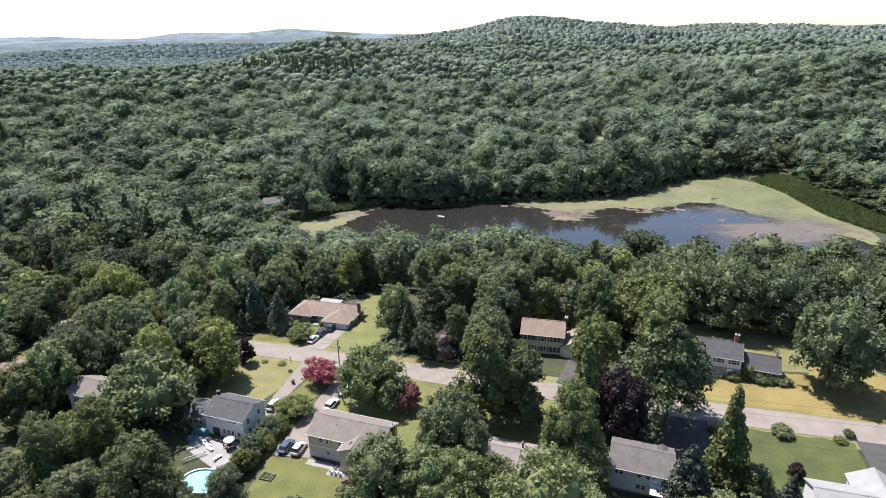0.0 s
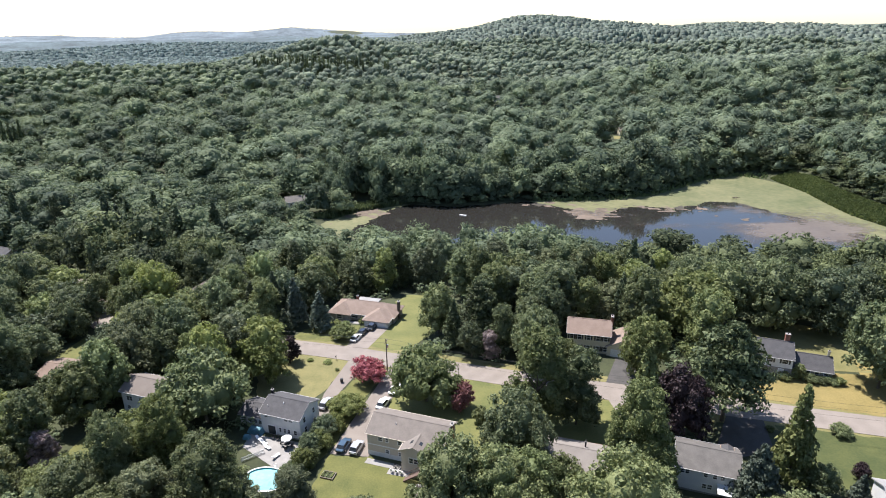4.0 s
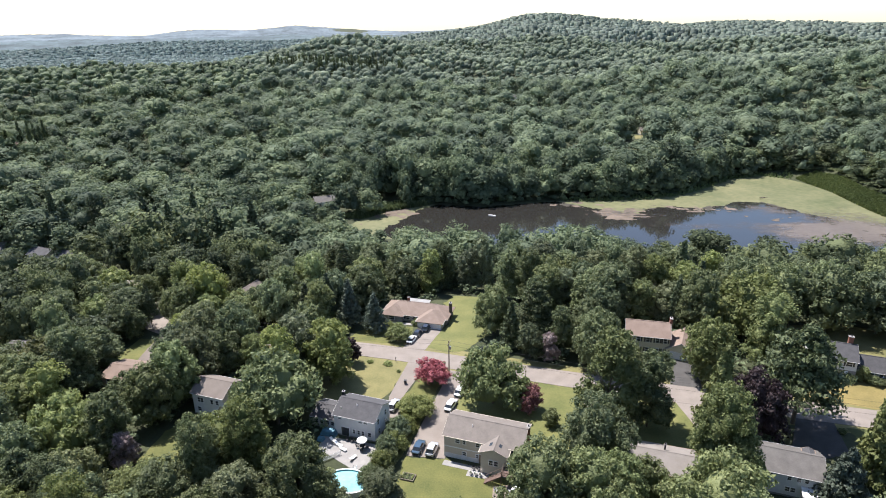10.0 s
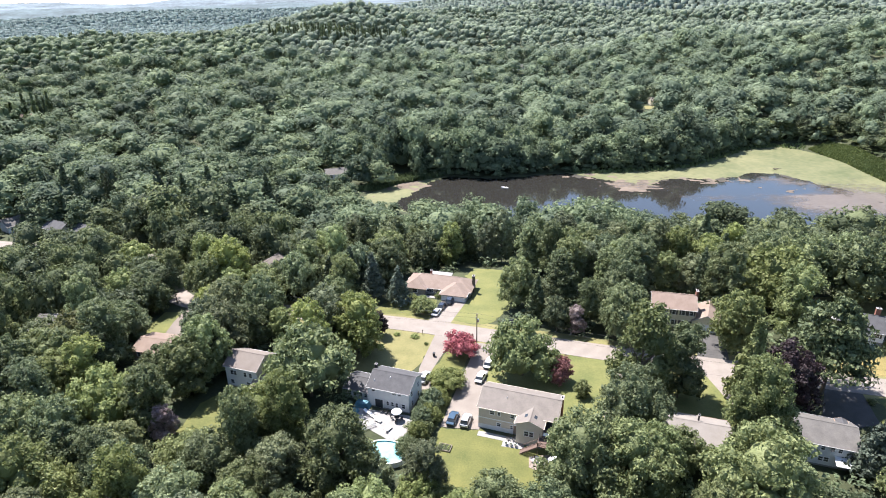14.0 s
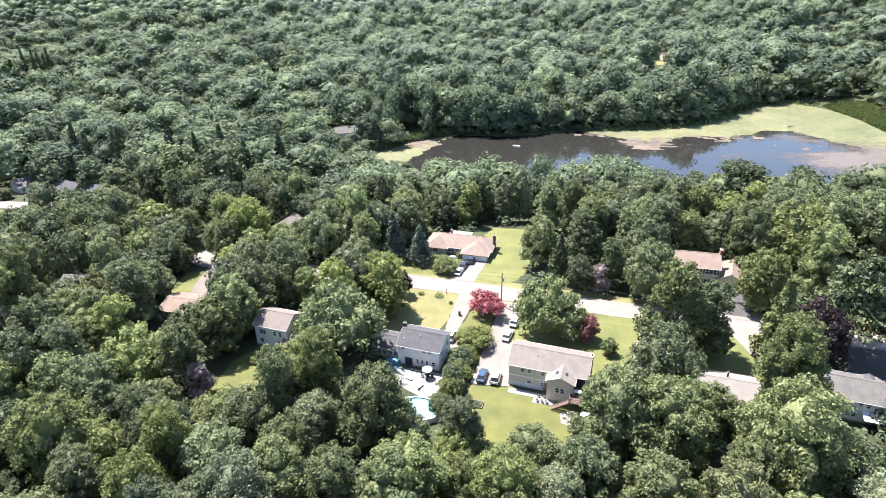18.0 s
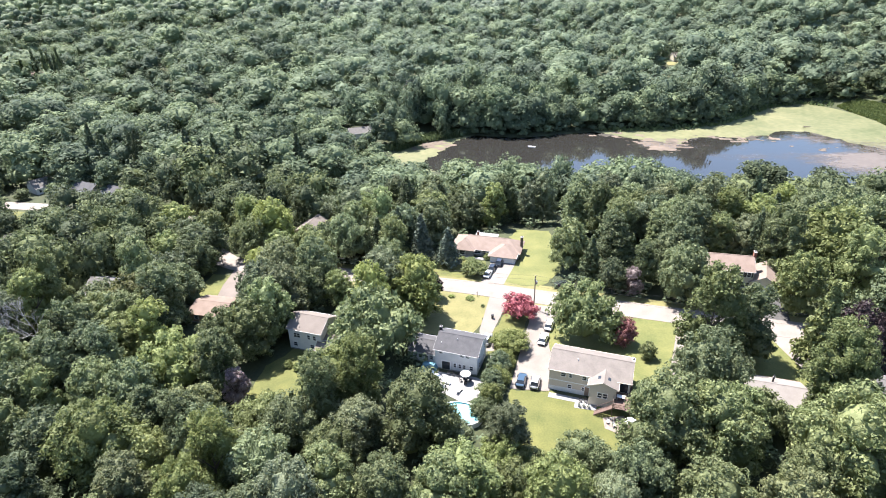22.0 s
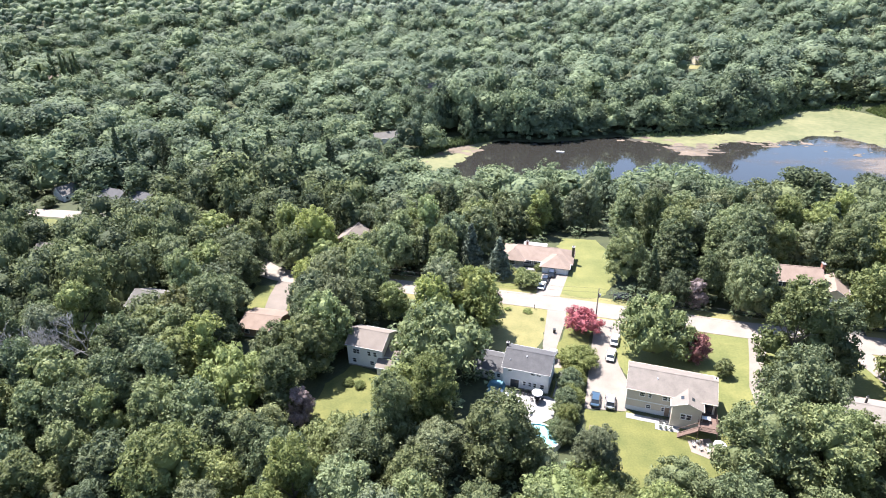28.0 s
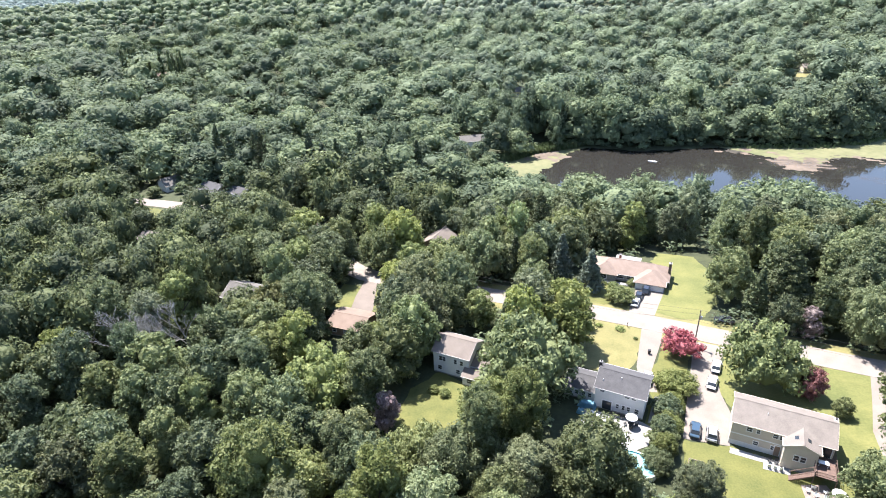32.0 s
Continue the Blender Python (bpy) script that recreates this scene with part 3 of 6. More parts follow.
def side_pose(side, L, D, u, z):
    """The pose on a wall, x along the wall to the right as seen from outside, y outwards."""
    if side == "F":
        return pose(u, -D / 2, z, 0, 0, 180)
    if side == "B":
        return pose(u, D / 2, z)
    if side == "R":
        return pose(L / 2, u, z, 0, 0, -90)
    return pose(-L / 2, u, z, 0, 0, 90)


def add_window(house, side, L, D, u, z, w=0.9, h=1.2, shutters=False):
    at = side_pose(side, L, D, u, z)
    fr = bmesh.new()
    for sx, sy, cx, cz in ((w + 0.2, 0.1, 0, h / 2 + 0.05), (w + 0.2, 0.1, 0, -h / 2 - 0.05), (0.1, h, -w / 2 - 0.05, 0), (0.1, h, w / 2 + 0.05, 0), (w, 0.05, 0, 0)):
        g = bmesh.ops.create_cube(fr, size=1)
        bmesh.ops.scale(fr, vec=(sx, 0.09, sy), verts=g["verts"])
        bmesh.ops.translate(fr, vec=(cx, 0.03, cz), verts=g["verts"])
    win = part("window", fr, M["trim"], house, "white-framed sash window", at)
    part("pane", box_bm(w, 0.03, h, (0, 0.012, 0)), M["glass"], win)
    if shutters:
        for s in (-1, 1):
            part("shutter", box_bm(0.38, 0.05, h + 0.1, (s * (w / 2 + 0.32), 0.035, 0), 0.01), M["shutter"], win, "black louvred shutter")
    return win


def add_door(house, side, L, D, u, w, h, mat, name="door", panels=1, z=0.15):
    d = part(name, box_bm(w + 0.24, 0.08, h + 0.12, (0, 0.02, h / 2 + 0.06)), M["trim"], house, "", side_pose(side, L, D, u, z))
    for k in range(panels):
        part("door_panel", box_bm(w - 0.06, 0.05, h / panels - 0.05, (0, 0.075, (k + 0.5) * h / panels), 0.012), mat, d)
    return d


def slab_bm(a, b, c, d, t):
    """A slab from four corners, t thick downwards."""
    lo = [Vector(p) - Vector((0, 0, t)) for p in (a, b, c, d)]
    return poly_bm([a, b, c, d, *lo], [(0, 1, 2, 3), (7, 6, 5, 4), (0, 4, 5, 1), (1, 5, 6, 2), (2, 6, 7, 3), (3, 7, 4, 0)])


def house_shell(parent, L, D, eave, rise, wall, roof, over=0.4, hip=False, at=None, open_side=""):
    """Walls with gables or hips, two or four roof slopes with thickness, ridge cap and gutters, all under the parent."""
    top = eave + rise
    hl, hd = L / 2, D / 2
    edge = wall if wall in (WALL["greige"], WALL["brown"]) else M["eave"]
    v = [(-hl, -hd, -0.6), (hl, -hd, -0.6), (hl, hd, -0.6), (-hl, hd, -0.6), (-hl, -hd, eave), (hl, -hd, eave), (hl, hd, eave), (-hl, hd, eave)]
    f = [(3, 2, 1, 0), (0, 1, 5, 4), (2, 3, 7, 6)]
    if hip:
        f += [(1, 2, 6, 5), (3, 0, 4, 7), (4, 5, 6, 7)]
    else:
        v += [(-hl, 0, top - 0.06), (hl, 0, top - 0.06)]
        f += [(1, 2, 6, 9, 5), (3, 0, 4, 8, 7), (4, 5, 9, 8), (6, 7, 8, 9)]
    part("wall", poly_bm(v, f), wall, parent, "", at)
    part("foundation", box_bm(L + 0.04, D + 0.04, 1.0, (0, 0, -0.2)), M["concrete"], parent, "grey concrete foundation", at)
    k = rise / hd
    eo, lo = hd + over, hl + (over if hip else 0.3)
    ez = eave - over * k + 0.08
    tp = top + 0.08
    if hip:
        run = min(hd, hl - 0.3)
        rl = hl - run
        part("roof_slope", slab_bm((-lo, -eo, ez), (lo, -eo, ez), (rl, 0, tp), (-rl, 0, tp), 0.14), roof, parent, "", at)
        part("roof_slope", slab_bm((lo, eo, ez), (-lo, eo, ez), (-rl, 0, tp), (rl, 0, tp), 0.14), roof, parent, "", at)
        for s in (-1, 1):
            a = [(s * lo, -s * eo, ez), (s * lo, s * eo, ez), (s * rl, 0, tp)]
            b = [(p[0], p[1], p[2] - 0.14) for p in a]
            part("roof_slope", poly_bm(a + b, [(0, 1, 2), (5, 4, 3), (0, 3, 4, 1), (1, 4, 5, 2), (2, 5, 3, 0)]), roof, parent, "", at)
    else:
        rl = lo
        part("roof_slope", slab_bm((-lo, -eo, ez), (lo, -eo, ez), (lo, 0, tp), (-lo, 0, tp), 0.14), roof, parent, "", at)
        part("roof_slope", slab_bm((lo, eo, ez), (-lo, eo, ez), (-lo, 0, tp), (lo, 0, tp), 0.14), roof, parent, "", at)
        for s in (-1, 1):
            part("rake_board", poly_bm([(s * (lo + 0.02), y, z + dz) for y, z in ((-eo, ez), (0, tp), (eo, ez)) for dz in (-0.22, 0.0)] + [(s * (lo - 0.03), y, z + dz) for y, z in ((-eo, ez), (0, tp), (eo, ez)) for dz in (-0.22, 0.0)],
                 [(0, 2, 3, 1), (2, 4, 5, 3), (7, 9, 8, 6), (9, 11, 10, 8), (0, 6, 8, 2), (2, 8, 10, 4), (1, 3, 9, 7), (3, 5, 11, 9), (0, 1, 7, 6), (4, 10, 11, 5)]), edge, parent, "painted rake board", at)
    part("ridge_cap", poly_bm([(-rl, -0.15, tp - 0.01), (rl, -0.15, tp - 0.01), (rl, 0, tp + 0.05), (-rl, 0, tp + 0.05), (-rl, 0.15, tp - 0.01), (rl, 0.15, tp - 0.01)], [(0, 1, 2, 3), (3, 2, 5, 4)]), roof, parent, "", at)
    for s in (-1, 1):
        part("gutter", box_bm(2 * lo, 0.12, 0.12, (0, s * (eo + 0.05), ez - 0.06), 0.02), edge, parent, "painted gutter", at)


def chimney(parent, x, y, z0, z1, w=0.9, d=0.6, mat=None):
    c = part("chimney", box_bm(w, d, z1 - z0, (x, y, (z0 + z1) / 2), 0.02), mat or M["brick"], parent, "brick chimney")
    part("chimney_cap", box_bm(w + 0.14, d + 0.14, 0.14, (x, y, z1 + 0.06), 0.02), M["concrete"], c)
    part("flue", tube_bm(0.14, 0.13, 0.35, 8, (x, y, z1 + 0.1)), M["black"], c)


def vents(parent, spots, D, eave, rise):
    for x, y in spots:
        z = eave + rise * (1 - abs(y) / (D / 2)) + 0.1
        part("roof_vent", tube_bm(0.09, 0.08, 0.4, 8, (x, y, z - 0.1)), M["trim"], parent, "white vent pipe")


def start_house(name, label, x, y, rot, lift=0.0):
    h = new(name)
    h.matrix_basis = pose(x, y, gz(x, y) + lift, 0, 0, rot)
    return tagged(h, label, "house")


# the two-storey house with the wide driveway
A = start_house("house", "two-storey grey-beige clapboard house with grey shingle roof", -18.0, 96.1, -14.2)
house_shell(A, 15.6, 8.0, 5.3, 1.9, WALL["greige"], ROOF["grey"])
for u, w in ((-5.0, 0.85), (-3.6, 0.5), (-0.9, 0.75), (0.0, 0.55)):
    add_window(A, "F", 15.6, 8.0, u, 4.2, w, 0.85)
for u, w in ((-3.6, 0.75), (-0.9, 0.6)):
    add_window(A, "F", 15.6, 8.0, u, 1.55, w, 0.8)
add_door(A, "F", 15.6, 8.0, 6.5, 1.9, 2.05, M["glass"], "patio_door", z=2.7)
for u in (-6, -3, 0, 3, 6):
    add_window(A, "B", 15.6, 8.0, u, 3.9, 0.9, 1.2)
add_door(A, "F", 15.6, 8.0, -0.2, 0.9, 2.05, WALL["brown"])
part("band_board", box_bm(15.64, 0.05, 0.2, (0, -4.02, 2.6)), M["trim"], A, "white band board")
part("foundation", box_bm(7.2, 0.06, 1.0, (-4.2, -4.03, 0.5)), M["white_paint"], A, "white-painted foundation band")
wing = pose(2.9, -2.8, 0, 0, 0, 90)
house_shell(A, 7.4, 5.0, 5.05, 1.05, WALL["greige"], ROOF["grey"], 0.35, at=wing)
for u in (2.4, 3.4):
    add_window(A, "F", 15.6, 13.0, u, 2.9, 0.75, 1.1)
for sx in (-0.9, 0.9):
    part("skylight", slab_bm((2.9 + sx * 0.75, -5.2, 5.93), (2.9 + sx * 1.35, -5.2, 5.68), (2.9 + sx * 1.35, -4.3, 5.68), (2.9 + sx * 0.75, -4.3, 5.93), 0.08), M["glass"], A, "roof skylight")
chimney(A, 7.9, 1.6, 0, 6.6, 0.6, 1.1)
vents(A, ((-2.6, -1.6),), 8.0, 5.3, 1.9)

# the white house with the pool
B = start_house("house", "white two-storey house with dark grey shingle roof", -44.7, 102.0, -14.2)
house_shell(B, 9.3, 7.4, 5.1, 1.7, WALL["white"], ROOF["slate"])
for u in (-3.3, 1.4, 2.6):
    add_window(B, "F", 9.3, 7.4, u, 4.4, 0.8, 0.7)
for u, w in ((-0.2, 0.5), (0.9, 0.5), (1.9, 0.5), (3.4, 0.7)):
    add_window(B, "F", 9.3, 7.4, u, 1.6, w, 1.0)
add_door(B, "F", 9.3, 7.4, -2.2, 1.8, 2.05, M["glass"], "patio_door")
for u, z in ((-2.0, 3.9), (1.6, 3.9), (-1.8, 1.5), (1.6, 1.5)):
    add_window(B, "R", 9.3, 7.4, u, z, 0.8, 1.2)
house_shell(B, 6.4, 6.0, 2.6, 1.2, WALL["white"], ROOF["slate"], 0.35, at=pose(-7.7, 0.4, 0))
for u in (-9.6, -8.4, -7.0, -5.8):
    add_window(B, "F", 9.3, 5.3, u, 1.5, 0.7, 0.9)
chimney(B, -5.0, 1.6, 2.0, 7.0, 0.55, 0.5, M["black"])
vents(B, ((-0.4, -1.2), (-3.6, -2.4)), 7.4, 5.1, 1.7)

# the long ranch house beyond the road
C = start_house("house", "long single-storey ranch house with tan-orange hip roof", -39.5, 157.5, -11.0)
house_shell(C, 19.5, 7.8, 2.7, 2.2, WALL["stone"], ROOF["terra"], 0.6, hip=True)
house_shell(C, 7.6, 7.2, 2.7, 1.9, WALL["white"], ROOF["terra"], 0.5, hip=True, at=pose(5.6, -3.4, 0, 0, 0, 90))
house_shell(C, 6.0, 6.4, 2.7, 1.9, WALL["stone"], ROOF["terra"], 0.5, hip=True, at=pose(-6.7, -2.2, 0, 0, 0, 90))
for u in (3.9, 7.3):
    add_door(C, "F", 19.5, 14.4, u, 2.6, 2.1, M["white_paint"], "garage_door", 4)
for u, w in ((-2.4, 2.0), (-0.2, 1.0), (1.2, 0.8)):
    add_window(C, "F", 19.5, 7.8, u, 1.6, w, 1.2)
add_window(C, "F", 19.5, 10.4, -6.7, 1.5, 1.6, 1.2)
chimney(C, 9.9, 0.5, 0, 5.6, 0.7, 1.0, M["bark"])
chimney(C, -3.4, 1.2, 3.0, 5.6, 0.6, 0.6)
part("porch_roof", box_bm(7, 3, 0.2, (-1.5, 5.2, 2.7), 0.03), ROOF["pale"], C, "flat pale porch roof")

# the cream colonial with a rust roof
Dh = start_house("house", "cream two-storey colonial house with rust-brown shingle roof", 22.8, 138.6, -9.0)
house_shell(Dh, 10.6, 7.6, 5.6, 2.3, WALL["cream"], ROOF["rust"])
for z in (4.5, 1.6):
    for u in (-4.2, -2.3, 0.0, 2.3, 4.2):
        add_window(Dh, "F", 10.6, 7.6, u, z, 0.85, 1.3, True)
chimney(Dh, 5.6, 0.4, 0, 9.0, 0.6, 1.3)
house_shell(Dh, 9.0, 6.6, 2.9, 2.0, WALL["cream"], ROOF["terra"], 0.4, at=pose(8.8, -0.6, 0, 0, 0, 78))
gd = part("garage_door", box_bm(4.8, 0.1, 2.2, (0, 0, 1.1)), M["white_paint"], Dh, "white double garage door", pose(8.8 - 4.52 * math.cos(radians(78)), -0.6 - 4.52 * math.sin(radians(78)), 0.1, 0, 0, -12))
for k in range(4):
    part("door_panel", box_bm(4.6, 0.06, 0.46, (0, -0.06, 0.28 + 0.54 * k), 0.015), M["trim"], gd)

# the colonial with the slate roof
G = start_house("house", "white and stone two-storey house with grey slate roof", 63.5, 129.4, -16.0)
house_shell(G, 9.6, 7.6, 5.2, 2.4, WALL["white"], ROOF["slate"])
part("stone_front", box_bm(9.64, 0.12, 2.7, (0, -3.84, 1.2)), WALL["stone"], G, "grey fieldstone facing")
for u in (-3.2, 0.0, 3.2):
    add_window(G, "F", 9.6, 7.6, u, 4.2, 1.2, 1.1, True)
add_window(G, "F", 9.6, 7.82, -2.4, 1.5, 2.0, 1.2)
add_door(G, "F", 9.6, 7.82, 2.6, 1.0, 2.05, M["white_paint"])
house_shell(G, 8.4, 6.6, 2.8, 2.2, WALL["stone"], ROOF["slate"], 0.4, at=pose(9.0, 0.6, 0))
for u in (6.6, 8.4, 10.2, 12.0):
    add_window(G, "F", 9.6, 5.4, u, 1.6, 0.8, 1.2)
chimney(G, 3.6, 0.6, 4.0, 9.2, 1.0, 0.8)
chimney(G, 12.6, 0.8, 2.0, 6.2, 0.5, 0.5, M["galv"])

# low house seen mostly as a roof
Fa = start_house("house", "single-storey house with weathered tan-grey roof among oaks", 13.9, 91.4, -13.0)
house_shell(Fa, 13.2, 7.8, 3.5, 1.7, WALL["brown"], ROOF["pale_tan"])
for u in (-3.5, -2.6, 2.0):
    add_window(Fa, "F", 13.2, 7.8, u, 2.4, 0.8, 1.0)
chimney(Fa, 1.2, 0.8, 3.5, 6.1, 0.3, 0.3, M["black"])

Fb = start_house("house", "white two-storey house with grey shingle roof and dormer", 36.5, 90.0, -15.5)
house_shell(Fb, 10.4, 8.0, 4.9, 1.9, WALL["white"], ROOF["ash"])
for u in (-4.0, -3.2, -0.2, 1.3, 2.5):
    add_window(Fb, "F", 10.4, 8.0, u, 4.0, 0.6, 0.9)
for u in (-0.2, 0.7):
    add_window(Fb, "F", 10.4, 8.0, u, 1.6, 0.7, 0.9)
house_shell(Fb, 2.6, 1.8, 0.9, 0.4, WALL["brown"], ROOF["slate"], 0.15, at=pose(3.4, 1.2, 5.1, 0, 0, 90))
part("awning", slab_bm((1.8, -6.2, 2.3), (4.4, -6.2, 2.3), (4.4, -4.0, 2.7), (1.8, -4.0, 2.7), 0.08), M["trim"], Fb, "white canvas awning")

K = start_house("house", "house with pale grey roof beside a dark driveway", 69.5, 82.0, -12.0)
house_shell(K, 13.0, 8.0, 3.6, 1.8, WALL["white"], ROOF["pale"])
house_shell(K, 9.5, 7.0, 3.9, 1.9, WALL["white"], ROOF["pale"], 0.4, at=pose(4.2, 2.2, 0, 0, 0, 90))

E_h = start_house("house", "white two-storey house with brown-grey roof among trees", -78.7, 107.1, -13.5)
house_shell(E_h, 8.2, 7.0, 5.6, 1.8, WALL["white"], ROOF["tan"])
for u in (-2.4, -1.6, 1.0, 2.4):
    add_window(E_h, "F", 8.2, 7.0, u, 3.9, 0.7, 1.1)
for u in (-2.6, 1.6):
    add_window(E_h, "F", 8.2, 7.0, u, 1.5, 0.9, 1.0)
house_shell(E_h, 5.0, 6.0, 3.4, 1.4, WALL["white"], ROOF["tan"], 0.35, at=pose(6.4, 0.6, 0))
house_shell(E_h, 3.2, 3.4, 2.4, 0.8, WALL["white"], ROOF["tan"], 0.3, at=pose(5.0, -3.6, 0))
add_window(E_h, "F", 8.2, 10.6, 5.0, 1.4, 1.2, 1.0)

H_h = start_house("house", "low brown house with wide faded tan roof", -107.0, 118.0, -8.0)
house_shell(H_h, 9.0, 8.0, 2.7, 1.2, WALL["brown"], ROOF["clay"])
for u in (-2.6, 0.5, 2.8):
    add_window(H_h, "F", 9.0, 8.0, u, 1.6, 1.0, 1.0)

I_h = start_house("house", "grey-roofed house half hidden by woods", -138.5, 124.5, -12.0)
house_shell(I_h, 9.0, 8.4, 4.6, 2.2, WALL["white"], ROOF["ash"])
house_shell(I_h, 4.4, 5.0, 3.4, 1.6, WALL["white"], ROOF["ash"], at=pose(6.0, 1.5, 0))
add_window(I_h, "F", 9.0, 8.4, -2.0, 3.4, 0.9, 1.2)

J_h = start_house("house", "brown house with grey gable roof behind trees", -97.0, 170.0, 78.0)
house_shell(J_h, 9.5, 8.0, 3.4, 2.4, WALL["brown"], ROOF["tan"])

for x, y, rot, L, D, ev, ri, wl_, rf, lab in (
        (-112, 316, 24, 13, 8.5, 3.2, 2.2, "white", "ash", "white shore house with grey roof by the pond"),
        (-231, 222, 60, 8, 8, 3.2, 2.6, "white", "ash", "small white gabled house among distant trees"),
        (-206, 217, -20, 11, 8, 3.0, 2.2, "cream", "slate", "single-storey house with dark roof among distant trees"),
        (-192, 214, -20, 9, 7, 2.8, 1.8, "white", "slate", "low grey-roofed house among distant trees"),
        (-100, 434, 20, 10, 8, 3.4, 2.2, "cream", "ash", "grey-roofed house deep in the far wood"),
        (-362, 406, 40, 10, 8, 5.0, 2.4, "white", "clay", "white house with reddish roof in the far wood"),
        (104, 494, 10, 9, 7, 3.5, 2.2, "cream", "tan", "small house beside a sunny clearing in the far wood"),
        (2, 668, 15, 12, 8, 4.2, 2.4, "white", "ash", "grey-roofed house alone in the far wood"),
        (-198, 166, -15, 9, 7, 3.0, 2.0, "white", "grey", "grey-roofed house half hidden by woods")):
    hh = start_house("house", lab, x, y, rot)
    house_shell(hh, L, D, ev, ri, WALL[wl_], ROOF[rf])
    for u in (-L * 0.3, 0, L * 0.3):
        add_window(hh, "F", L, D, u, 1.6, 1.0, 1.1)

# ---- trees ----
LEAF = {
    "oak": foliage("oak leaves", (0.097, 0.124, 0.049), (0.234, 0.264, 0.117), 0.4),
    "maple": foliage("maple leaves", (0.126, 0.160, 0.051), (0.263, 0.299, 0.109), 0.4),
    "dark": foliage("dark leaves", (0.058, 0.082, 0.038), (0.166, 0.198, 0.095), 0.35),
    "willow": foliage("grey-green willow leaves", (0.105, 0.125, 0.060), (0.225, 0.252, 0.136), 0.35),
    "spruce": foliage("spruce needles", (0.040, 0.058, 0.026), (0.100, 0.124, 0.060), 0.12),
    "bluespruce": foliage("blue spruce needles", (0.045, 0.063, 0.042), (0.098, 0.12, 0.082), 0.1),
    "larch": foliage("larch needles", (0.085, 0.108, 0.036), (0.185, 0.205, 0.072), 0.25),
    "pine": foliage("pine needles", (0.036, 0.049, 0.018), (0.092, 0.110, 0.040), 0.13),
    "purple": foliage("purple leaves", (0.020, 0.014, 0.015), (0.046, 0.028, 0.030), 0.2),
    "olive": foliage("olive-yellow leaves", (0.087, 0.099, 0.039), (0.193, 0.203, 0.086), 0.35),
    "red": foliage("red maple leaves", (0.17, 0.042, 0.046), (0.42, 0.155, 0.15), 0.3),
    "plum": foliage("faded red leaves", (0.14, 0.048, 0.050), (0.34, 0.155, 0.145), 0.3),
    "lilac": foliage("lilac blossom", (0.15, 0.105, 0.105), (0.32, 0.245, 0.24), 0.3),
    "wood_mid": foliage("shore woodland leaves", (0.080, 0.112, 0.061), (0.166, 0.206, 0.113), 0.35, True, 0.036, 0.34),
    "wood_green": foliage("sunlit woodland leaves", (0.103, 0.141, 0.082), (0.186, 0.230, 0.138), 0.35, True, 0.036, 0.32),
    # the far, blue and hill leaves have distance haze mixed into their colour
    "wood_far_haze": foliage("woodland leaves", (0.130, 0.166, 0.114), (0.208, 0.249, 0.164), 0.35, True, 0.034, 0.30),
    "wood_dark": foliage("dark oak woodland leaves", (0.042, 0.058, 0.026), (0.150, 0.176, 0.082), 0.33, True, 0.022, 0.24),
    "wood_blue_haze": foliage("hazed blue-green hill leaves", (0.122, 0.170, 0.160), (0.193, 0.249, 0.229), 0.3, True, 0.015, 0.16),
    "wood_hill_haze": foliage("hazed hill woodland leaves", (0.135, 0.172, 0.140), (0.208, 0.249, 0.197), 0.3, True, 0.022, 0.22),
}


def quad_ball(n):
    """A ball of six gridded sides, as vertices and quads."""
    pts, faces, seen = [], [], {}
    for axis in range(3):
        for s_ in (-1, 1):
            for i in range(n):
                for j in range(n):
                    q = []
                    for di, dj in ((0, 0), (1, 0), (1, 1), (0, 1)) if s_ > 0 else ((0, 0), (0, 1), (1, 1), (1, 0)):
                        p = [0, 0, 0]
                        p[axis], p[(axis + 1) % 3], p[(axis + 2) % 3] = s_ * n, 2 * (i + di) - n, 2 * (j + dj) - n
                        if tuple(p) not in seen:
                            seen[tuple(p)] = len(pts)
                            pts.append(p)
                        q.append(seen[tuple(p)])
                    faces.append(q)
    v = np.tan(np.array(pts, float) / n * math.pi / 4)
    return v / np.linalg.norm(v, axis=1)[:, None], np.array(faces)


def tri_ball(n):
    v, f = quad_ball(n)
    return v, np.concatenate([f[:, [0, 1, 2]], f[:, [0, 2, 3]]])


BALLS = {n: tri_ball(n) for n in (1, 2, 3, 4, 5)}


def leaf_cards(rng, centres, normals, size, loose=0.55):
    """Small leaf sprays, one triangle each, round the given centres."""
    n = len(centres)
    nrm = normals + rng.normal(0, loose, (n, 3))
    nrm /= np.linalg.norm(nrm, axis=1)[:, None] + 1e-9
    t = np.cross(nrm, rng.normal(0, 1, (n, 3)))
    t /= np.linalg.norm(t, axis=1)[:, None] + 1e-9
    b = np.cross(nrm, t)
    s = size * rng.uniform(0.6, 1.4, (n, 1))
    w = s * rng.uniform(0.6, 1.0, (n, 1))
    co = np.stack([centres - t * s * 0.8 - b * w, centres + t * s * 1.2, centres - t * s * 0.7 + b * w], 1).reshape(-1, 3)
    return co, np.arange(3 * n).reshape(-1, 3)


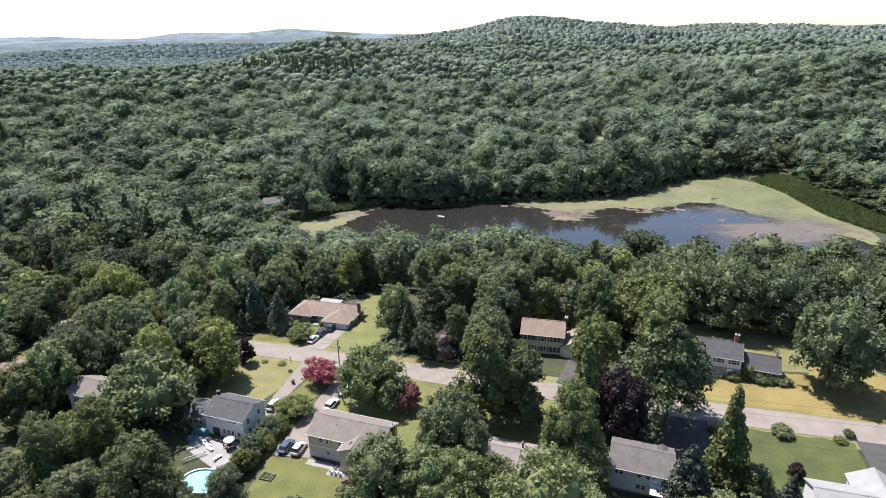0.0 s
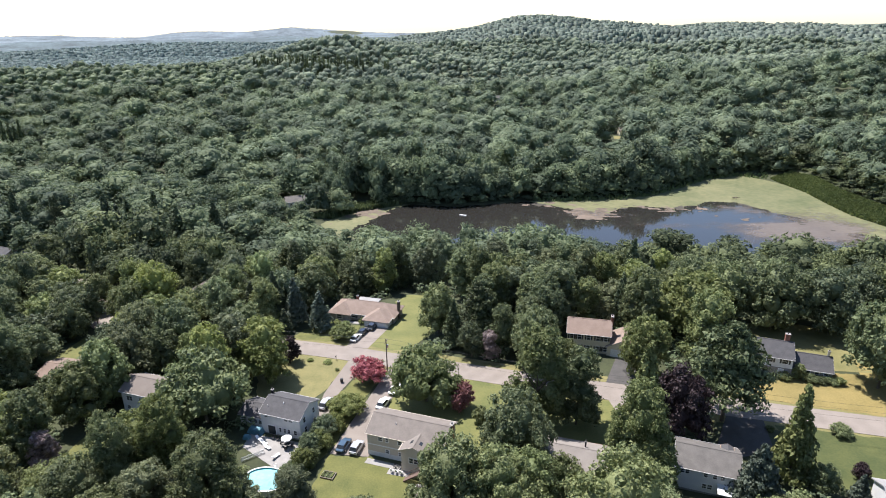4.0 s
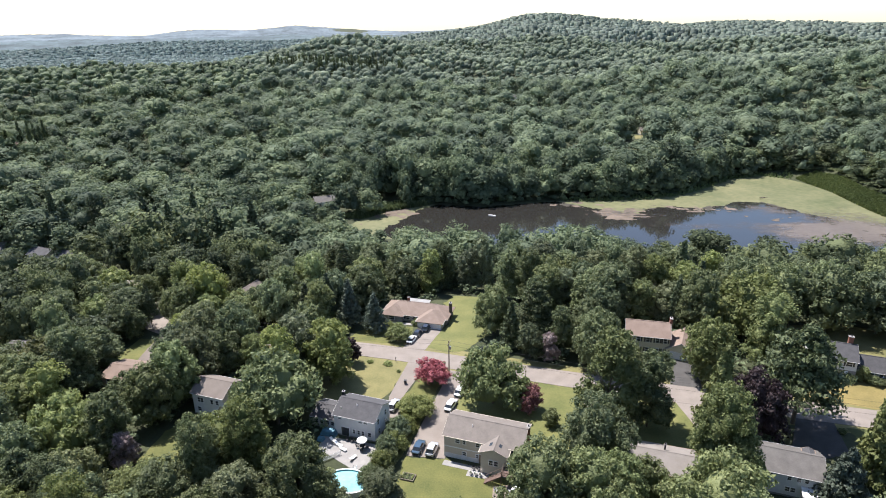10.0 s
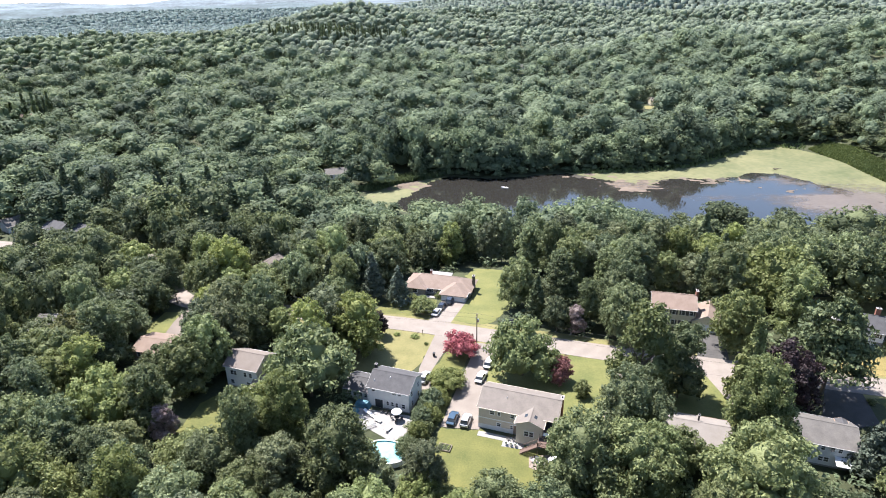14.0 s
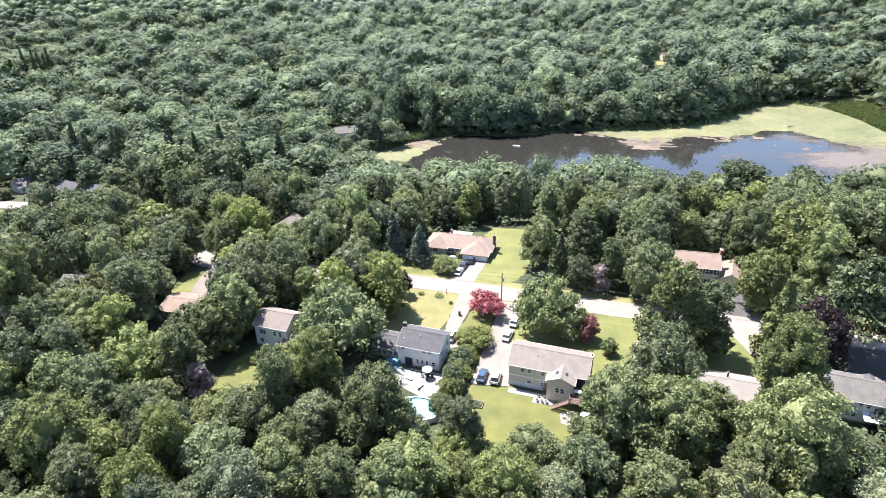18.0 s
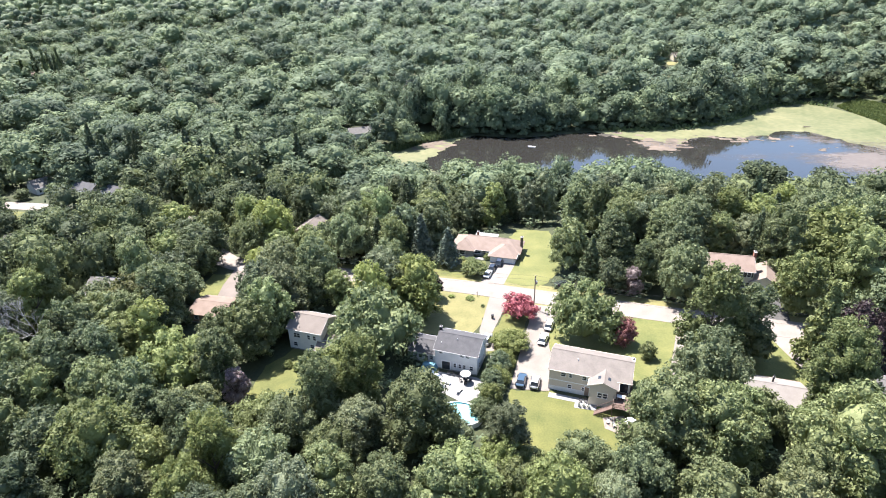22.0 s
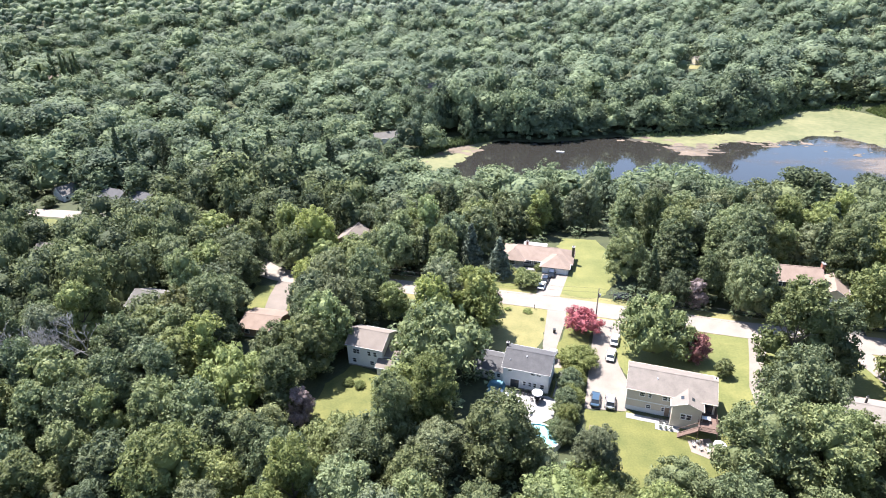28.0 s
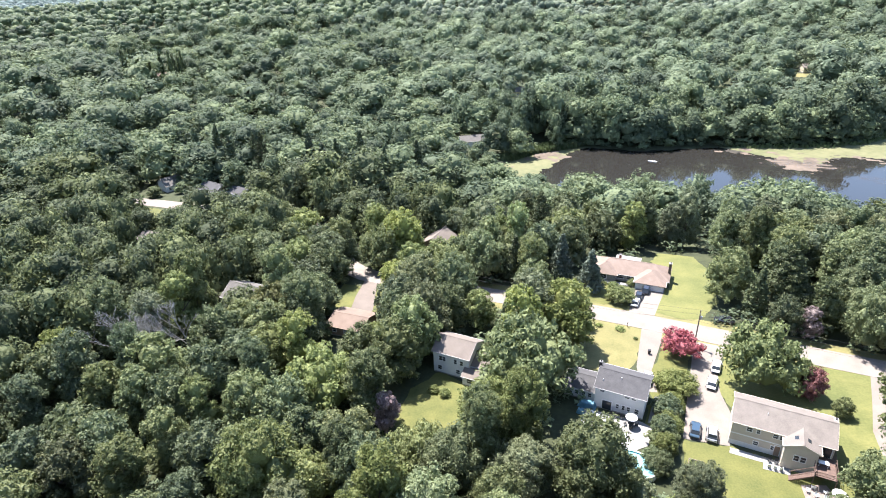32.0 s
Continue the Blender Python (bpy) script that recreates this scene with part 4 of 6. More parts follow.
def billows(rng, count, masses=10, tall=2.6):
    """A broadleaf crown as large masses of foliage round the limbs, and the small bunches on their outside; z runs to tall, in crown radii."""
    big = [(np.array([rng.normal(0, 0.08), rng.normal(0, 0.08), tall - 0.88 + rng.uniform(-0.1, 0.1)]), rng.uniform(0.5, 0.64))]
    low, high = 0.5, tall - 0.85
    levels = max(1, round((high - low) / 0.55))
    for k in range(masses - 1):
        f = ((k * 0.618) % 1 + k % levels) / levels
        z = low + (high - low) * f
        wide = math.sqrt(max(0.12, 1 - (1.9 * abs(f - 0.36)) ** 2 * 0.62))
        a = k * 2.39996 + rng.normal(0, 0.3)
        q = rng.uniform(0.42, 0.6) * wide
        big.append((np.array([q * math.cos(a), q * math.sin(a), z]), rng.uniform(0.36, 0.5)))
    small = []
    for c, r in big:
        n = max(3, int(count * (r / 0.5) ** 2 / masses * 1.9))
        for k in range(n):
            u = 1 - 1.55 * (k + 0.5) / n
            a = k * 2.39996 + rng.normal(0, 0.3)
            d = np.array([math.sqrt(max(0, 1 - u * u)) * math.cos(a), math.sqrt(max(0, 1 - u * u)) * math.sin(a), u])
            p = c + d * r * rng.uniform(0.86, 1.06)
            if all(np.linalg.norm(p - c2) > 0.88 * r2 for c2, r2 in big if c2 is not c):
                small.append((p, rng.uniform(0.12, 0.22)))
    return big, small


def crown_arrays(seed, kind, blobs, leaves, size, tall=2.6):
    """Crown of a tree that is 1 high with a crown 1 in radius: bunches of leaf sprays round limbs, with gaps. Quads only."""
    rng = np.random.default_rng(seed)
    cs, rs = [], []
    if kind in ("spruce", "pine"):
        tiers = blobs
        for k in range(tiers):
            f = (k + 0.5) / tiers
            if kind == "spruce":
                z, rad, pad, flat, m, lo = 0.1 + 0.88 * f, (1 - f) ** 0.8, 0.42, 0.045, 7, 0.55
            else:
                z, rad, pad, flat, m, lo = 0.36 + 0.61 * f, (1 - f ** 2.4) * rng.uniform(0.62, 1), 0.3, 0.02, 8, 0.3
            m = max(2, int(m * rad + 2))
            for a in rng.uniform(0, 6.283) + np.arange(m) * 6.283 / m + rng.normal(0, 0.25, m):
                q = rad * rng.uniform(lo, 0.85)
                cs.append((q * math.cos(a), q * math.sin(a), z + rng.normal(0, 0.012)))
                rs.append((max(0.1, pad * rad), max(0.1, pad * rad), flat))
    else:
        big, small = billows(rng, blobs, {1.8: 9, 2.6: 11, 3.8: 16}[tall], tall)
        for c, r in small:
            cs.append((c[0], c[1], c[2] / tall))
            rs.append((r, r, r / tall))
    cs, rs = np.array(cs), np.array(rs)
    co, fa, off = [], [], 0
    for c, r in zip(cs, rs):
        n = int(leaves * (0.6 + 0.8 * rng.random()))
        d = rng.normal(0, 1, (n, 3))
        d[:, 2] = np.abs(d[:, 2]) * np.where(rng.random(n) < 0.78, 1, -1)
        d /= np.linalg.norm(d, axis=1)[:, None]
        p = c + d * r * rng.uniform(0.75, 1.2, (n, 1))
        v, f = leaf_cards(rng, p * (1, 1, tall), d, size)
        co.append(v / (1, 1, tall))
        fa.append(f + off)
        off += len(v)
    if kind not in ("spruce", "pine"):
        cs = np.concatenate([cs, [(c[0], c[1], c[2] / tall) for c, r in big]])
        rs = np.concatenate([rs, [(r, r, r / tall) for c, r in big]])
    return np.concatenate(co), np.concatenate(fa), cs, rs, len(big) if kind not in ("spruce", "pine") else 0


def core_arrays(cs, rs, rng, shrink=0.8, n=2):
    """The dense inside of the crown, as rough lumps of quads."""
    v, f = BALLS[n]
    co = np.concatenate([c + v * r * shrink * rng.uniform(0.85, 1.12, (len(v), 1)) for c, r in zip(cs, rs)])
    fa = np.concatenate([f + k * len(v) for k in range(len(cs))])
    return co, fa


def trunk_bm(kind, seed):
    rng = random.Random(seed)
    bm = bmesh.new()
    top = 0.9 if kind in ("spruce", "pine") else 0.62

    def limb(a, b, r0, r1, n=7):
        m = Vector(b) - Vector(a)
        g = bmesh.ops.create_cone(bm, cap_ends=True, segments=n, radius1=r0, radius2=r1, depth=m.length)
        bmesh.ops.transform(bm, matrix=Matrix.Translation((Vector(a) + Vector(b)) / 2) @ m.to_track_quat("Z", "Y").to_matrix().to_4x4(), verts=g["verts"])

    limb((0, 0, -0.04), (0.01, 0, 0.3), 0.04, 0.028, 9)
    limb((0.01, 0, 0.29), (0.0, 0.02, top), 0.025, 0.008)
    if kind not in ("spruce", "pine"):
        for k in range(6):
            a = k * 1.05 + rng.uniform(-0.3, 0.3)
            z = rng.uniform(0.25, 0.42)
            limb((0.01, 0, z), (0.5 * math.cos(a), 0.5 * math.sin(a), z + rng.uniform(0.12, 0.25)), 0.013, 0.005, 5)
    return bm


TREE_DATA = {}


def tree_data(kind, variant, tall=2.6, near=True):
    key = (kind, variant, tall, near)
    if key not in TREE_DATA:
        shape = {"spruce": ("spruce", 13, 80, 0.062), "larch": ("spruce", 14, 80, 0.068), "bluespruce": ("spruce", 12, 80, 0.07), "pine": ("pine", 15, 150, 0.026)}.get(kind, ("oak", 84, 150 if kind == "willow" else 118, 0.026 if kind == "willow" else 0.031))
        seed = 100 * variant + len(kind) * 7 + ord(kind[0])
        if shape[0] == "oak":
            shape = ("oak", {1.8: 78, 2.6: 92, 3.8: 124}[tall], shape[2], shape[3])
        if not near:
            shape = (shape[0], shape[1], int(shape[2] * 0.55), shape[3] * 1.3)
        co, fa, cs, rs, nb = crown_arrays(seed, *shape, tall)
        core = np.random.default_rng(seed + 1)
        if shape[0] == "oak":
            c2, f2 = core_arrays(cs[-nb:], rs[-nb:], core, 0.66, 3)
            c3, f3 = core_arrays(cs[:-nb], rs[:-nb], core, 0.55, 1)
            c2, f2 = np.concatenate([c2, c3]), np.concatenate([f2, f3 + len(c2)])
        else:
            c2, f2 = core_arrays(cs, rs, core, 0.5, 1)
        leaves = mesh_from("crown", np.concatenate([co, c2]), np.concatenate([fa, f2 + len(co)]), LEAF[kind])
        tb = bpy.data.meshes.new("trunk")
        bm = trunk_bm(shape[0], seed)
        bm.to_mesh(tb)
        bm.free()
        tb.materials.append(M["bark"])
        TREE_DATA[key] = (leaves, tb)
    return TREE_DATA[key]


TREES = []
TREE_LABEL = {"oak": "broad green oak with a dense uneven crown", "maple": "sunlit light-green maple with a rounded crown", "dark": "dark green broadleaf tree with a dense crown",
              "spruce": "dark green conical spruce with drooping boughs", "bluespruce": "blue-grey conical spruce on the lawn", "larch": "tall light-green conifer with loose drooping boughs", "pine": "tall pine with layered needle branches", "purple": "dark purple-leaved tree with dense crown", "willow": "grey-green fine-leaved tree with a soft rounded crown",
              "olive": "yellowish olive-green tree with a loose crown", "red": "deep red japanese maple with a rounded crown"}


def plant(kind, x, y, h, r, label=""):
    """One tree of height h and crown radius r, with a trunk and a crown."""
    k = len(TREES)
    leaves, tb = tree_data(kind, k % (4 if kind == "oak" else 2), 1.8 if h / r < 2.2 else 2.6 if h / r < 3.2 else 3.8, math.hypot(x + 25, y) < 108)
    t = new("tree" if h > 4.5 else "shrub")
    t.matrix_basis = pose(x, y, gz(x, y) - 0.1, 0, 0, (k * 137.5) % 360) @ Matrix.Diagonal((r, r, h, 1))
    for nm, me in (("crown", leaves), ("trunk", tb)):
        o = new(nm, me)
        o.parent = t
    TREES.append((x, y, r))
    return tagged(t, label or TREE_LABEL[kind], "tree" if h > 4.5 else "shrub", "trees of the neighbourhood")


# trees that stand out among the houses
plant("maple", -16.9, 112.6, 16.8, 8.3, "large sunlit light-green maple on the front lawn")
plant("red", -31.5, 120.0, 7.5, 4.6, "deep red japanese maple beside two driveways")
plant("plum", -8.6, 110.0, 7.4, 3.0, "small faded red ornamental maple under the large maple")
plant("oak", -4.6, 105.2, 4.6, 1.9, "small young tree on the front lawn")
plant("maple", 7.0, 104.4, 26, 6.6, "very tall light-green oak beside the road")
plant("dark", 15.5, 105.2, 19.5, 5.5)
plant("oak", 2.4, 89.2, 20.5, 6.8)
plant("pine", -6.0, 141.0, 18.5, 7.0)
plant("oak", -17.2, 146.4, 15.8, 5.6)
plant("dark", 0.6, 135.6, 15, 4.0)
plant("spruce", -12.4, 138.6, 14, 3.4)
plant("dark", -7.4, 132.8, 11, 3.8)
plant("oak", 8.0, 133.4, 13, 4.6)
plant("lilac", -2.6, 131.6, 8.5, 2.6, "grey-brown ornamental tree beside the road")
plant("oak", 10.0, 83.0, 11.5, 5.4)
plant("maple", 18.5, 81.6, 9.0, 4.6)
plant("maple", 23.8, 87.4, 24.5, 5.8, "tall light-green maple with two rounded heads")
plant("maple", 24.6, 84.2, 16, 5.2)
plant("oak", 17.0, 69.6, 23, 8.4, "broad green oak with a wide domed crown")
plant("olive", 5.0, 59.6, 16.5, 6.2)
plant("larch", 28.0, 102.6, 21, 4.2)
plant("pine", 45.8, 107.4, 23.5, 11.4, "very tall spreading white pine beside the road")
plant("purple", 35.2, 101.4, 18.5, 5.8, "dark purple copper beech in the pine's shade")
plant("maple", 50.2, 145.2, 21, 11.4, "very broad light-green maple with a domed crown")
plant("dark", 62.0, 154.6, 20, 7.2)
plant("dark", 73.4, 150.0, 22, 8.6)
plant("dark", 85.6, 148.6, 21, 8.0)
plant("dark", 97.0, 154.0, 19, 7.4)
plant("maple", 33.6, 124.0, 18.5, 6.4)
plant("larch", 51.6, 90.4, 20, 3.7)
plant("bluespruce", 42.9, 83.6, 13, 4.4)
plant("bluespruce", 60.8, 85.3, 6, 1.9)
plant("purple", 64.6, 91.4, 4, 1.6, "round purple-leaved shrub on the lawn")
plant("oak", 55.6, 87.4, 7, 3.0)
plant("dark", 84.8, 121.4, 25.5, 8.6)
plant("pine", 26.5, 159.6, 12, 4.6)
plant("oak", 36.4, 154.1, 14, 5.6)
plant("oak", 83.0, 169.0, 17.5, 8.2)
plant("dark", -63.4, 102.0, 19.7, 10.4, "big dark green oak between two white houses")
plant("maple", -56.6, 119.6, 18, 7.0)
plant("maple", -66.0, 112.0, 20.5, 5.0)
plant("purple", -52.9, 128.1, 8, 2.2)
plant("bluespruce", -50.9, 147.3, 12, 3.6, "tall grey-green spruce by the ranch house")
plant("maple", -43.4, 141.9, 5, 3.9, "rounded light-green ornamental tree by the road")
plant("bluespruce", -58.6, 149.6, 15, 3.6)
plant("spruce", -60.0, 143.5, 8, 2.4)
plant("spruce", -65.5, 152.0, 16, 3.6)
plant("spruce", -71.0, 149.0, 14, 3.4)
plant("maple", -69.2, 86.8, 15.2, 6.6)
plant("lilac", -88.4, 86.4, 8.5, 2.6, "purple-flowering tree at the lawn's edge")
plant("maple", -88.4, 107.4, 19, 6.0)
plant("dark", -94.6, 116.0, 14, 5.2)
plant("willow", -93.4, 129.6, 18, 6.4)
plant("dark", -83.8, 130.4, 17.4, 5.8)
plant("oak", -88.1, 144.5, 13, 6.0)
plant("maple", -76.6, 123.4, 11, 4.2)
plant("spruce", -70.6, 128.6, 7.5, 1.6)
plant("oak", -92.6, 89.2, 17, 4.6)
plant("maple", -101.8, 90.6, 16.2, 7.9)
plant("dark", -126.0, 129.6, 14, 9.0)
plant("dark", -117.6, 122.4, 14, 6.2)
plant("maple", -102.0, 65.4, 20, 7.5, "broad light-green maple with a wide domed crown")
plant("maple", -82.0, 63.6, 20.5, 4.8)
plant("willow", -66.4, 55.4, 18.6, 6.4)
plant("maple", -34.1, 107.0, 5.5, 4.6, "loose light-green shrub tree between the driveways")
plant("oak", -23.0, 70.6, 11.5, 5.2)
plant("oak", -4.5, 62.0, 15, 6.4)
plant("maple", 12.0, 55.5, 15, 6.2)
plant("oak", -9.2, 76.6, 18.8, 7.2)
plant("oak", -0.4, 75.4, 18.8, 6.8)
plant("oak", -33.5, 65.5, 10, 5.0)
plant("maple", -27.4, 61.0, 16.5, 6.0)
plant("dark", -14.8, 66.2, 14, 5.4)
plant("maple", -36.0, 73.0, 8, 4.2)
plant("oak", -31.5, 72.5, 6, 3.6)
plant("willow", -35.2, 75.4, 13, 3.9)
plant("oak", -51.0, 77.0, 17, 6.8)
plant("oak", -49.8, 80.6, 10.5, 4.4)
plant("willow", -61.7, 75.6, 13, 5.6)
plant("willow", -44.8, 76.4, 9.5, 3.7)
plant("oak", -73.0, 74.6, 13, 5.8)
for k in range(9):
    plant(("maple", "oak", "dark")[k * 5 % 3], -35.9 - 0.45 * k + (0.6, -0.4, 0.1)[k % 3], 101.5 - 2.1 * k, (4.2, 5.4, 3.6, 4.8, 6.0)[k % 5], (2.5, 3.0, 2.3, 2.7)[k % 4], "bushy green hedge shrub beside the driveway")

for kd, x, y, h, r in (("oak", -128, 151, 15, 6.5), ("maple", -140, 164, 15, 6.5), ("dark", -121, 140, 13, 5), ("oak", -151, 172, 15, 6.5), ("oak", -161, 178, 15, 6), ("maple", -101, 137, 11, 5), ("pine", -117.5, 146.5, 15, 3.4), ("oak", -127, 160, 14, 5.5), ("maple", -132, 145, 14, 6), ("maple", -100, 147, 12, 4.6)):
    plant(kd, x, y, h, r)

for k, (x, y) in enumerate(((-238, 236), (-228, 241), (-214, 237), (-205, 232), (-188, 229), (-158, 224), (-150, 220), (-142, 226), (-196, 237), (-166, 229), (-131, 222), (-120, 232))):
    plant("spruce" if k % 4 else "pine", x, y, 21 + (k * 7 % 5) * 1.2, 4.0 + (k * 3 % 4) * 0.4, "tall dark spruce standing in a grove of conifers")

# the wood round the houses, tree by tree, and the farther wood as one mass
HOMES = np.array([(-18, 96, 11), (-44.7, 102, 8.5), (-39.5, 157, 12), (24, 138, 11), (67, 128, 12), (15, 91, 6), (36.5, 90, 6.5), (70, 83, 10), (-78, 107, 8), (-107, 118, 7), (-138.5, 124.5, 8),
                  (-97, 168, 8), (-112, 316, 12), (-231, 221, 5.5), (-206, 217, 6), (-192, 214, 5.5), (-198, 164, 7), (-45, 90, 10), (-38, 100, 6), (-100, 434, 4), (-362, 406, 6), (100, 487, 9), (2, 668, 7)], float)


def free_ground(x, y, pad=0.0):
    ok = edge_distance(x, y, POND) < np.where(y < 290, -4 - pad * 0.3, -1.5)
    ok &= edge_distance(x, y, MARSH) < -1.5
    for nm, lab, mt, pl in LAWNS + DRIVES:
        ok &= edge_distance(x, y, np.array(pl, float)) < -(2.0 + pad * 0.5)
    for hx, hy, hr in HOMES:
        ok &= np.hypot(x - hx, y - hy) > hr + pad * 0.4
    ok &= edge_distance(x, y, ribbon(ROAD, 4.0 + pad * 0.4)) < 0
    return ok


def scatter(rng, x0, x1, y0, y1, gap):
    """A loosened hexagonal grid of places."""
    ys = np.arange(y0, y1, gap * 0.866)
    xs = np.arange(x0, x1, gap)
    gxx, gyy = np.meshgrid(xs, ys)
    gxx = gxx + (np.arange(len(ys)) % 2)[:, None] * gap / 2
    j = rng.uniform(-0.4, 0.4, (2, *gxx.shape)) * gap
    return (gxx + j[0]).ravel(), (gyy + j[1]).ravel()


# houses and lawns, half width and eaves; trees before them are capped for the camera's view
SIGHTED = ((-18, 96, 9, 4), (-44.7, 102, 9, 3), (-39.5, 157, 11, 1.5), (24, 138, 8, 3), (67, 128, 11, 3), (15, 91, 6, 4.5), (36.5, 90, 6, 4), (70, 83, 9, 3), (-78, 107, 7, 3), (-104, 118, 4, 3),
         (-231, 222, 2, 3.0), (-206, 217, 3.5, 3.2), (-192, 214, 2, 3), (-199, 166, 2, 4), (-112, 316, 4, 4), (-97, 170, 2, 4), (-138.5, 124.5, 1.6, 7), (-82, 90, 3, 1), (-217, 200, 4, 2), (-108, 136, 3, 6), (-100, 434, 1, 2), (-362, 406, 1, 5), (99, 484, 3, 3), (2, 668, 3, 5))


def sight_cap(x, y, h, r):
    h = h.copy()
    for hx, hy, hw, he in SIGHTED:
        ex = -16 if hx > -60 else -40
        ux_, uy_ = ex - hx, -hy
        dd = math.hypot(ux_, uy_)
        s_ = ((x - hx) * ux_ + (y - hy) * uy_) / dd
        l_ = np.abs((x - hx) * uy_ - (y - hy) * ux_) / dd
        h = np.where((s_ > 0) & (s_ < 60) & (l_ < hw + 0.6 * r), np.minimum(h, he + s_ * 76 / dd), h)
    return h


rngf = np.random.default_rng(11)
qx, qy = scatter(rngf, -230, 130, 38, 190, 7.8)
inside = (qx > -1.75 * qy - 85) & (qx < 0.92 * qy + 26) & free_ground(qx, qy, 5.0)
# circles left without trees to keep gardens and houses open to the camera's view
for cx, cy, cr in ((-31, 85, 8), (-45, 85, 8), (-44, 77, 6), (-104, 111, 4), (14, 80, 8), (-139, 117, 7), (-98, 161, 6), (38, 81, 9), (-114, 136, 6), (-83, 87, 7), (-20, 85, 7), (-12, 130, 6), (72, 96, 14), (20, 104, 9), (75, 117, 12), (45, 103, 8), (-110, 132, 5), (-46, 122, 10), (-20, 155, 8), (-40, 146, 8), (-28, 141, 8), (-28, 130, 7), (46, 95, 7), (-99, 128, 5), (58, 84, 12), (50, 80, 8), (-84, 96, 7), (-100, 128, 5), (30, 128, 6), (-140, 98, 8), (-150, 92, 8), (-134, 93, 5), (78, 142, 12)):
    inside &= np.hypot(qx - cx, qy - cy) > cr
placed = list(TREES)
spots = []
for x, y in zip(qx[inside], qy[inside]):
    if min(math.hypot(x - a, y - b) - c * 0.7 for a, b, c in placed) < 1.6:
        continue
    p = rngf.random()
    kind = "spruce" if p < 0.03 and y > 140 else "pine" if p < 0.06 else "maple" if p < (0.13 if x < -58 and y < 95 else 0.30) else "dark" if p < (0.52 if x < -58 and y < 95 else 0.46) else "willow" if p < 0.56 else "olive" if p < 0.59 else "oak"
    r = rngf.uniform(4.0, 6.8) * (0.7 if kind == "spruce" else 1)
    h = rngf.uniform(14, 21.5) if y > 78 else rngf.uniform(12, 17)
    h = float(sight_cap(np.array([x]), np.array([y]), np.array([h]), r)[0])
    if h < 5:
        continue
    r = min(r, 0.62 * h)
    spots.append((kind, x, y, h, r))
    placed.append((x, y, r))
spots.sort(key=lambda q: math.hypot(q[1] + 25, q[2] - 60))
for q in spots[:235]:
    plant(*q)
REST = spots[235:]


def crown_mass(seed, bunches, leaves, size, ball):
    """A lighter crown for the wood: rough bunches of foliage round an inner core, with leaf sprays, or one rough dome."""
    rng = np.random.default_rng(seed)
    stretch = (1, 1, 2.6)
    if bunches < 2:
        v, f = BALLS[ball]
        lump = np.array([noise.noise(p * 2.3 + Vector((seed * 3.1, 0, 0))) + 0.7 * noise.noise(p * 5.5 + Vector((0, seed * 1.7, 0))) for p in map(Vector, v.tolist())])
        q = (0, 0, 1.5) + v * (0.96, 0.96, 1.05) * (1 + 0.42 * lump + rng.normal(0, 0.09, len(v)))[:, None]
        return q / stretch, f[v[f][:, :, 2].max(1) > -0.4]
    big, small = billows(rng, bunches, 8 if bunches > 30 else 5 if bunches > 15 else 4)
    c, r = np.array([p for p, q in big]), np.array([q for p, q in big])
    co, fa = core_arrays(c, r[:, None], rng, 0.84 if bunches > 15 else 0.92, ball)
    fa = fa[np.tile(BALLS[ball][0][BALLS[ball][1]][:, :, 2].max(1) > -0.2, len(c))]
    fa = fa[(np.linalg.norm(co[fa].mean(1)[:, None] - c[None], axis=2) > 0.7 * r).all(1)]
    c, r = np.array([p for p, q in small]), np.array([q for p, q in small]) * (1.1 if bunches > 30 else 1.2)
    d = rng.normal(0, 1, (len(c) * leaves, 3))
    d[:, 2] = np.abs(d[:, 2]) - 0.25
    d /= np.linalg.norm(d, axis=1)[:, None]
    p = np.repeat(c, leaves, 0) + d * np.repeat(r, leaves)[:, None] * rng.uniform(0.75, 1.15, (len(d), 1))
    whole = p - (0, 0, 1.0)
    near_, far_ = (0.75, 0.45) if bunches > 30 else (0.4, 0.9)
    d = near_ * d + far_ * whole / np.linalg.norm(whole, axis=1)[:, None]
    c3, f3 = leaf_cards(rng, p, d, size, 0.4 if bunches > 30 else 0.18)
    return np.concatenate([co, c3]) / stretch, np.concatenate([fa, f3 + len(co)])


def cone_mass(seed, leaves, size):
    co, fa, cs, rs, _ = crown_arrays(seed, "spruce", 5, leaves, size)
    c2, f2 = core_arrays(np.array([(0, 0, 0.3), (0, 0, 0.55), (0, 0, 0.8)]), np.array([(0.75, 0.75, 0.2), (0.5, 0.5, 0.2), (0.25, 0.25, 0.2)]), np.random.default_rng(seed), 0.95)
    return np.concatenate([co, c2]), np.concatenate([fa, f2 + len(co)])


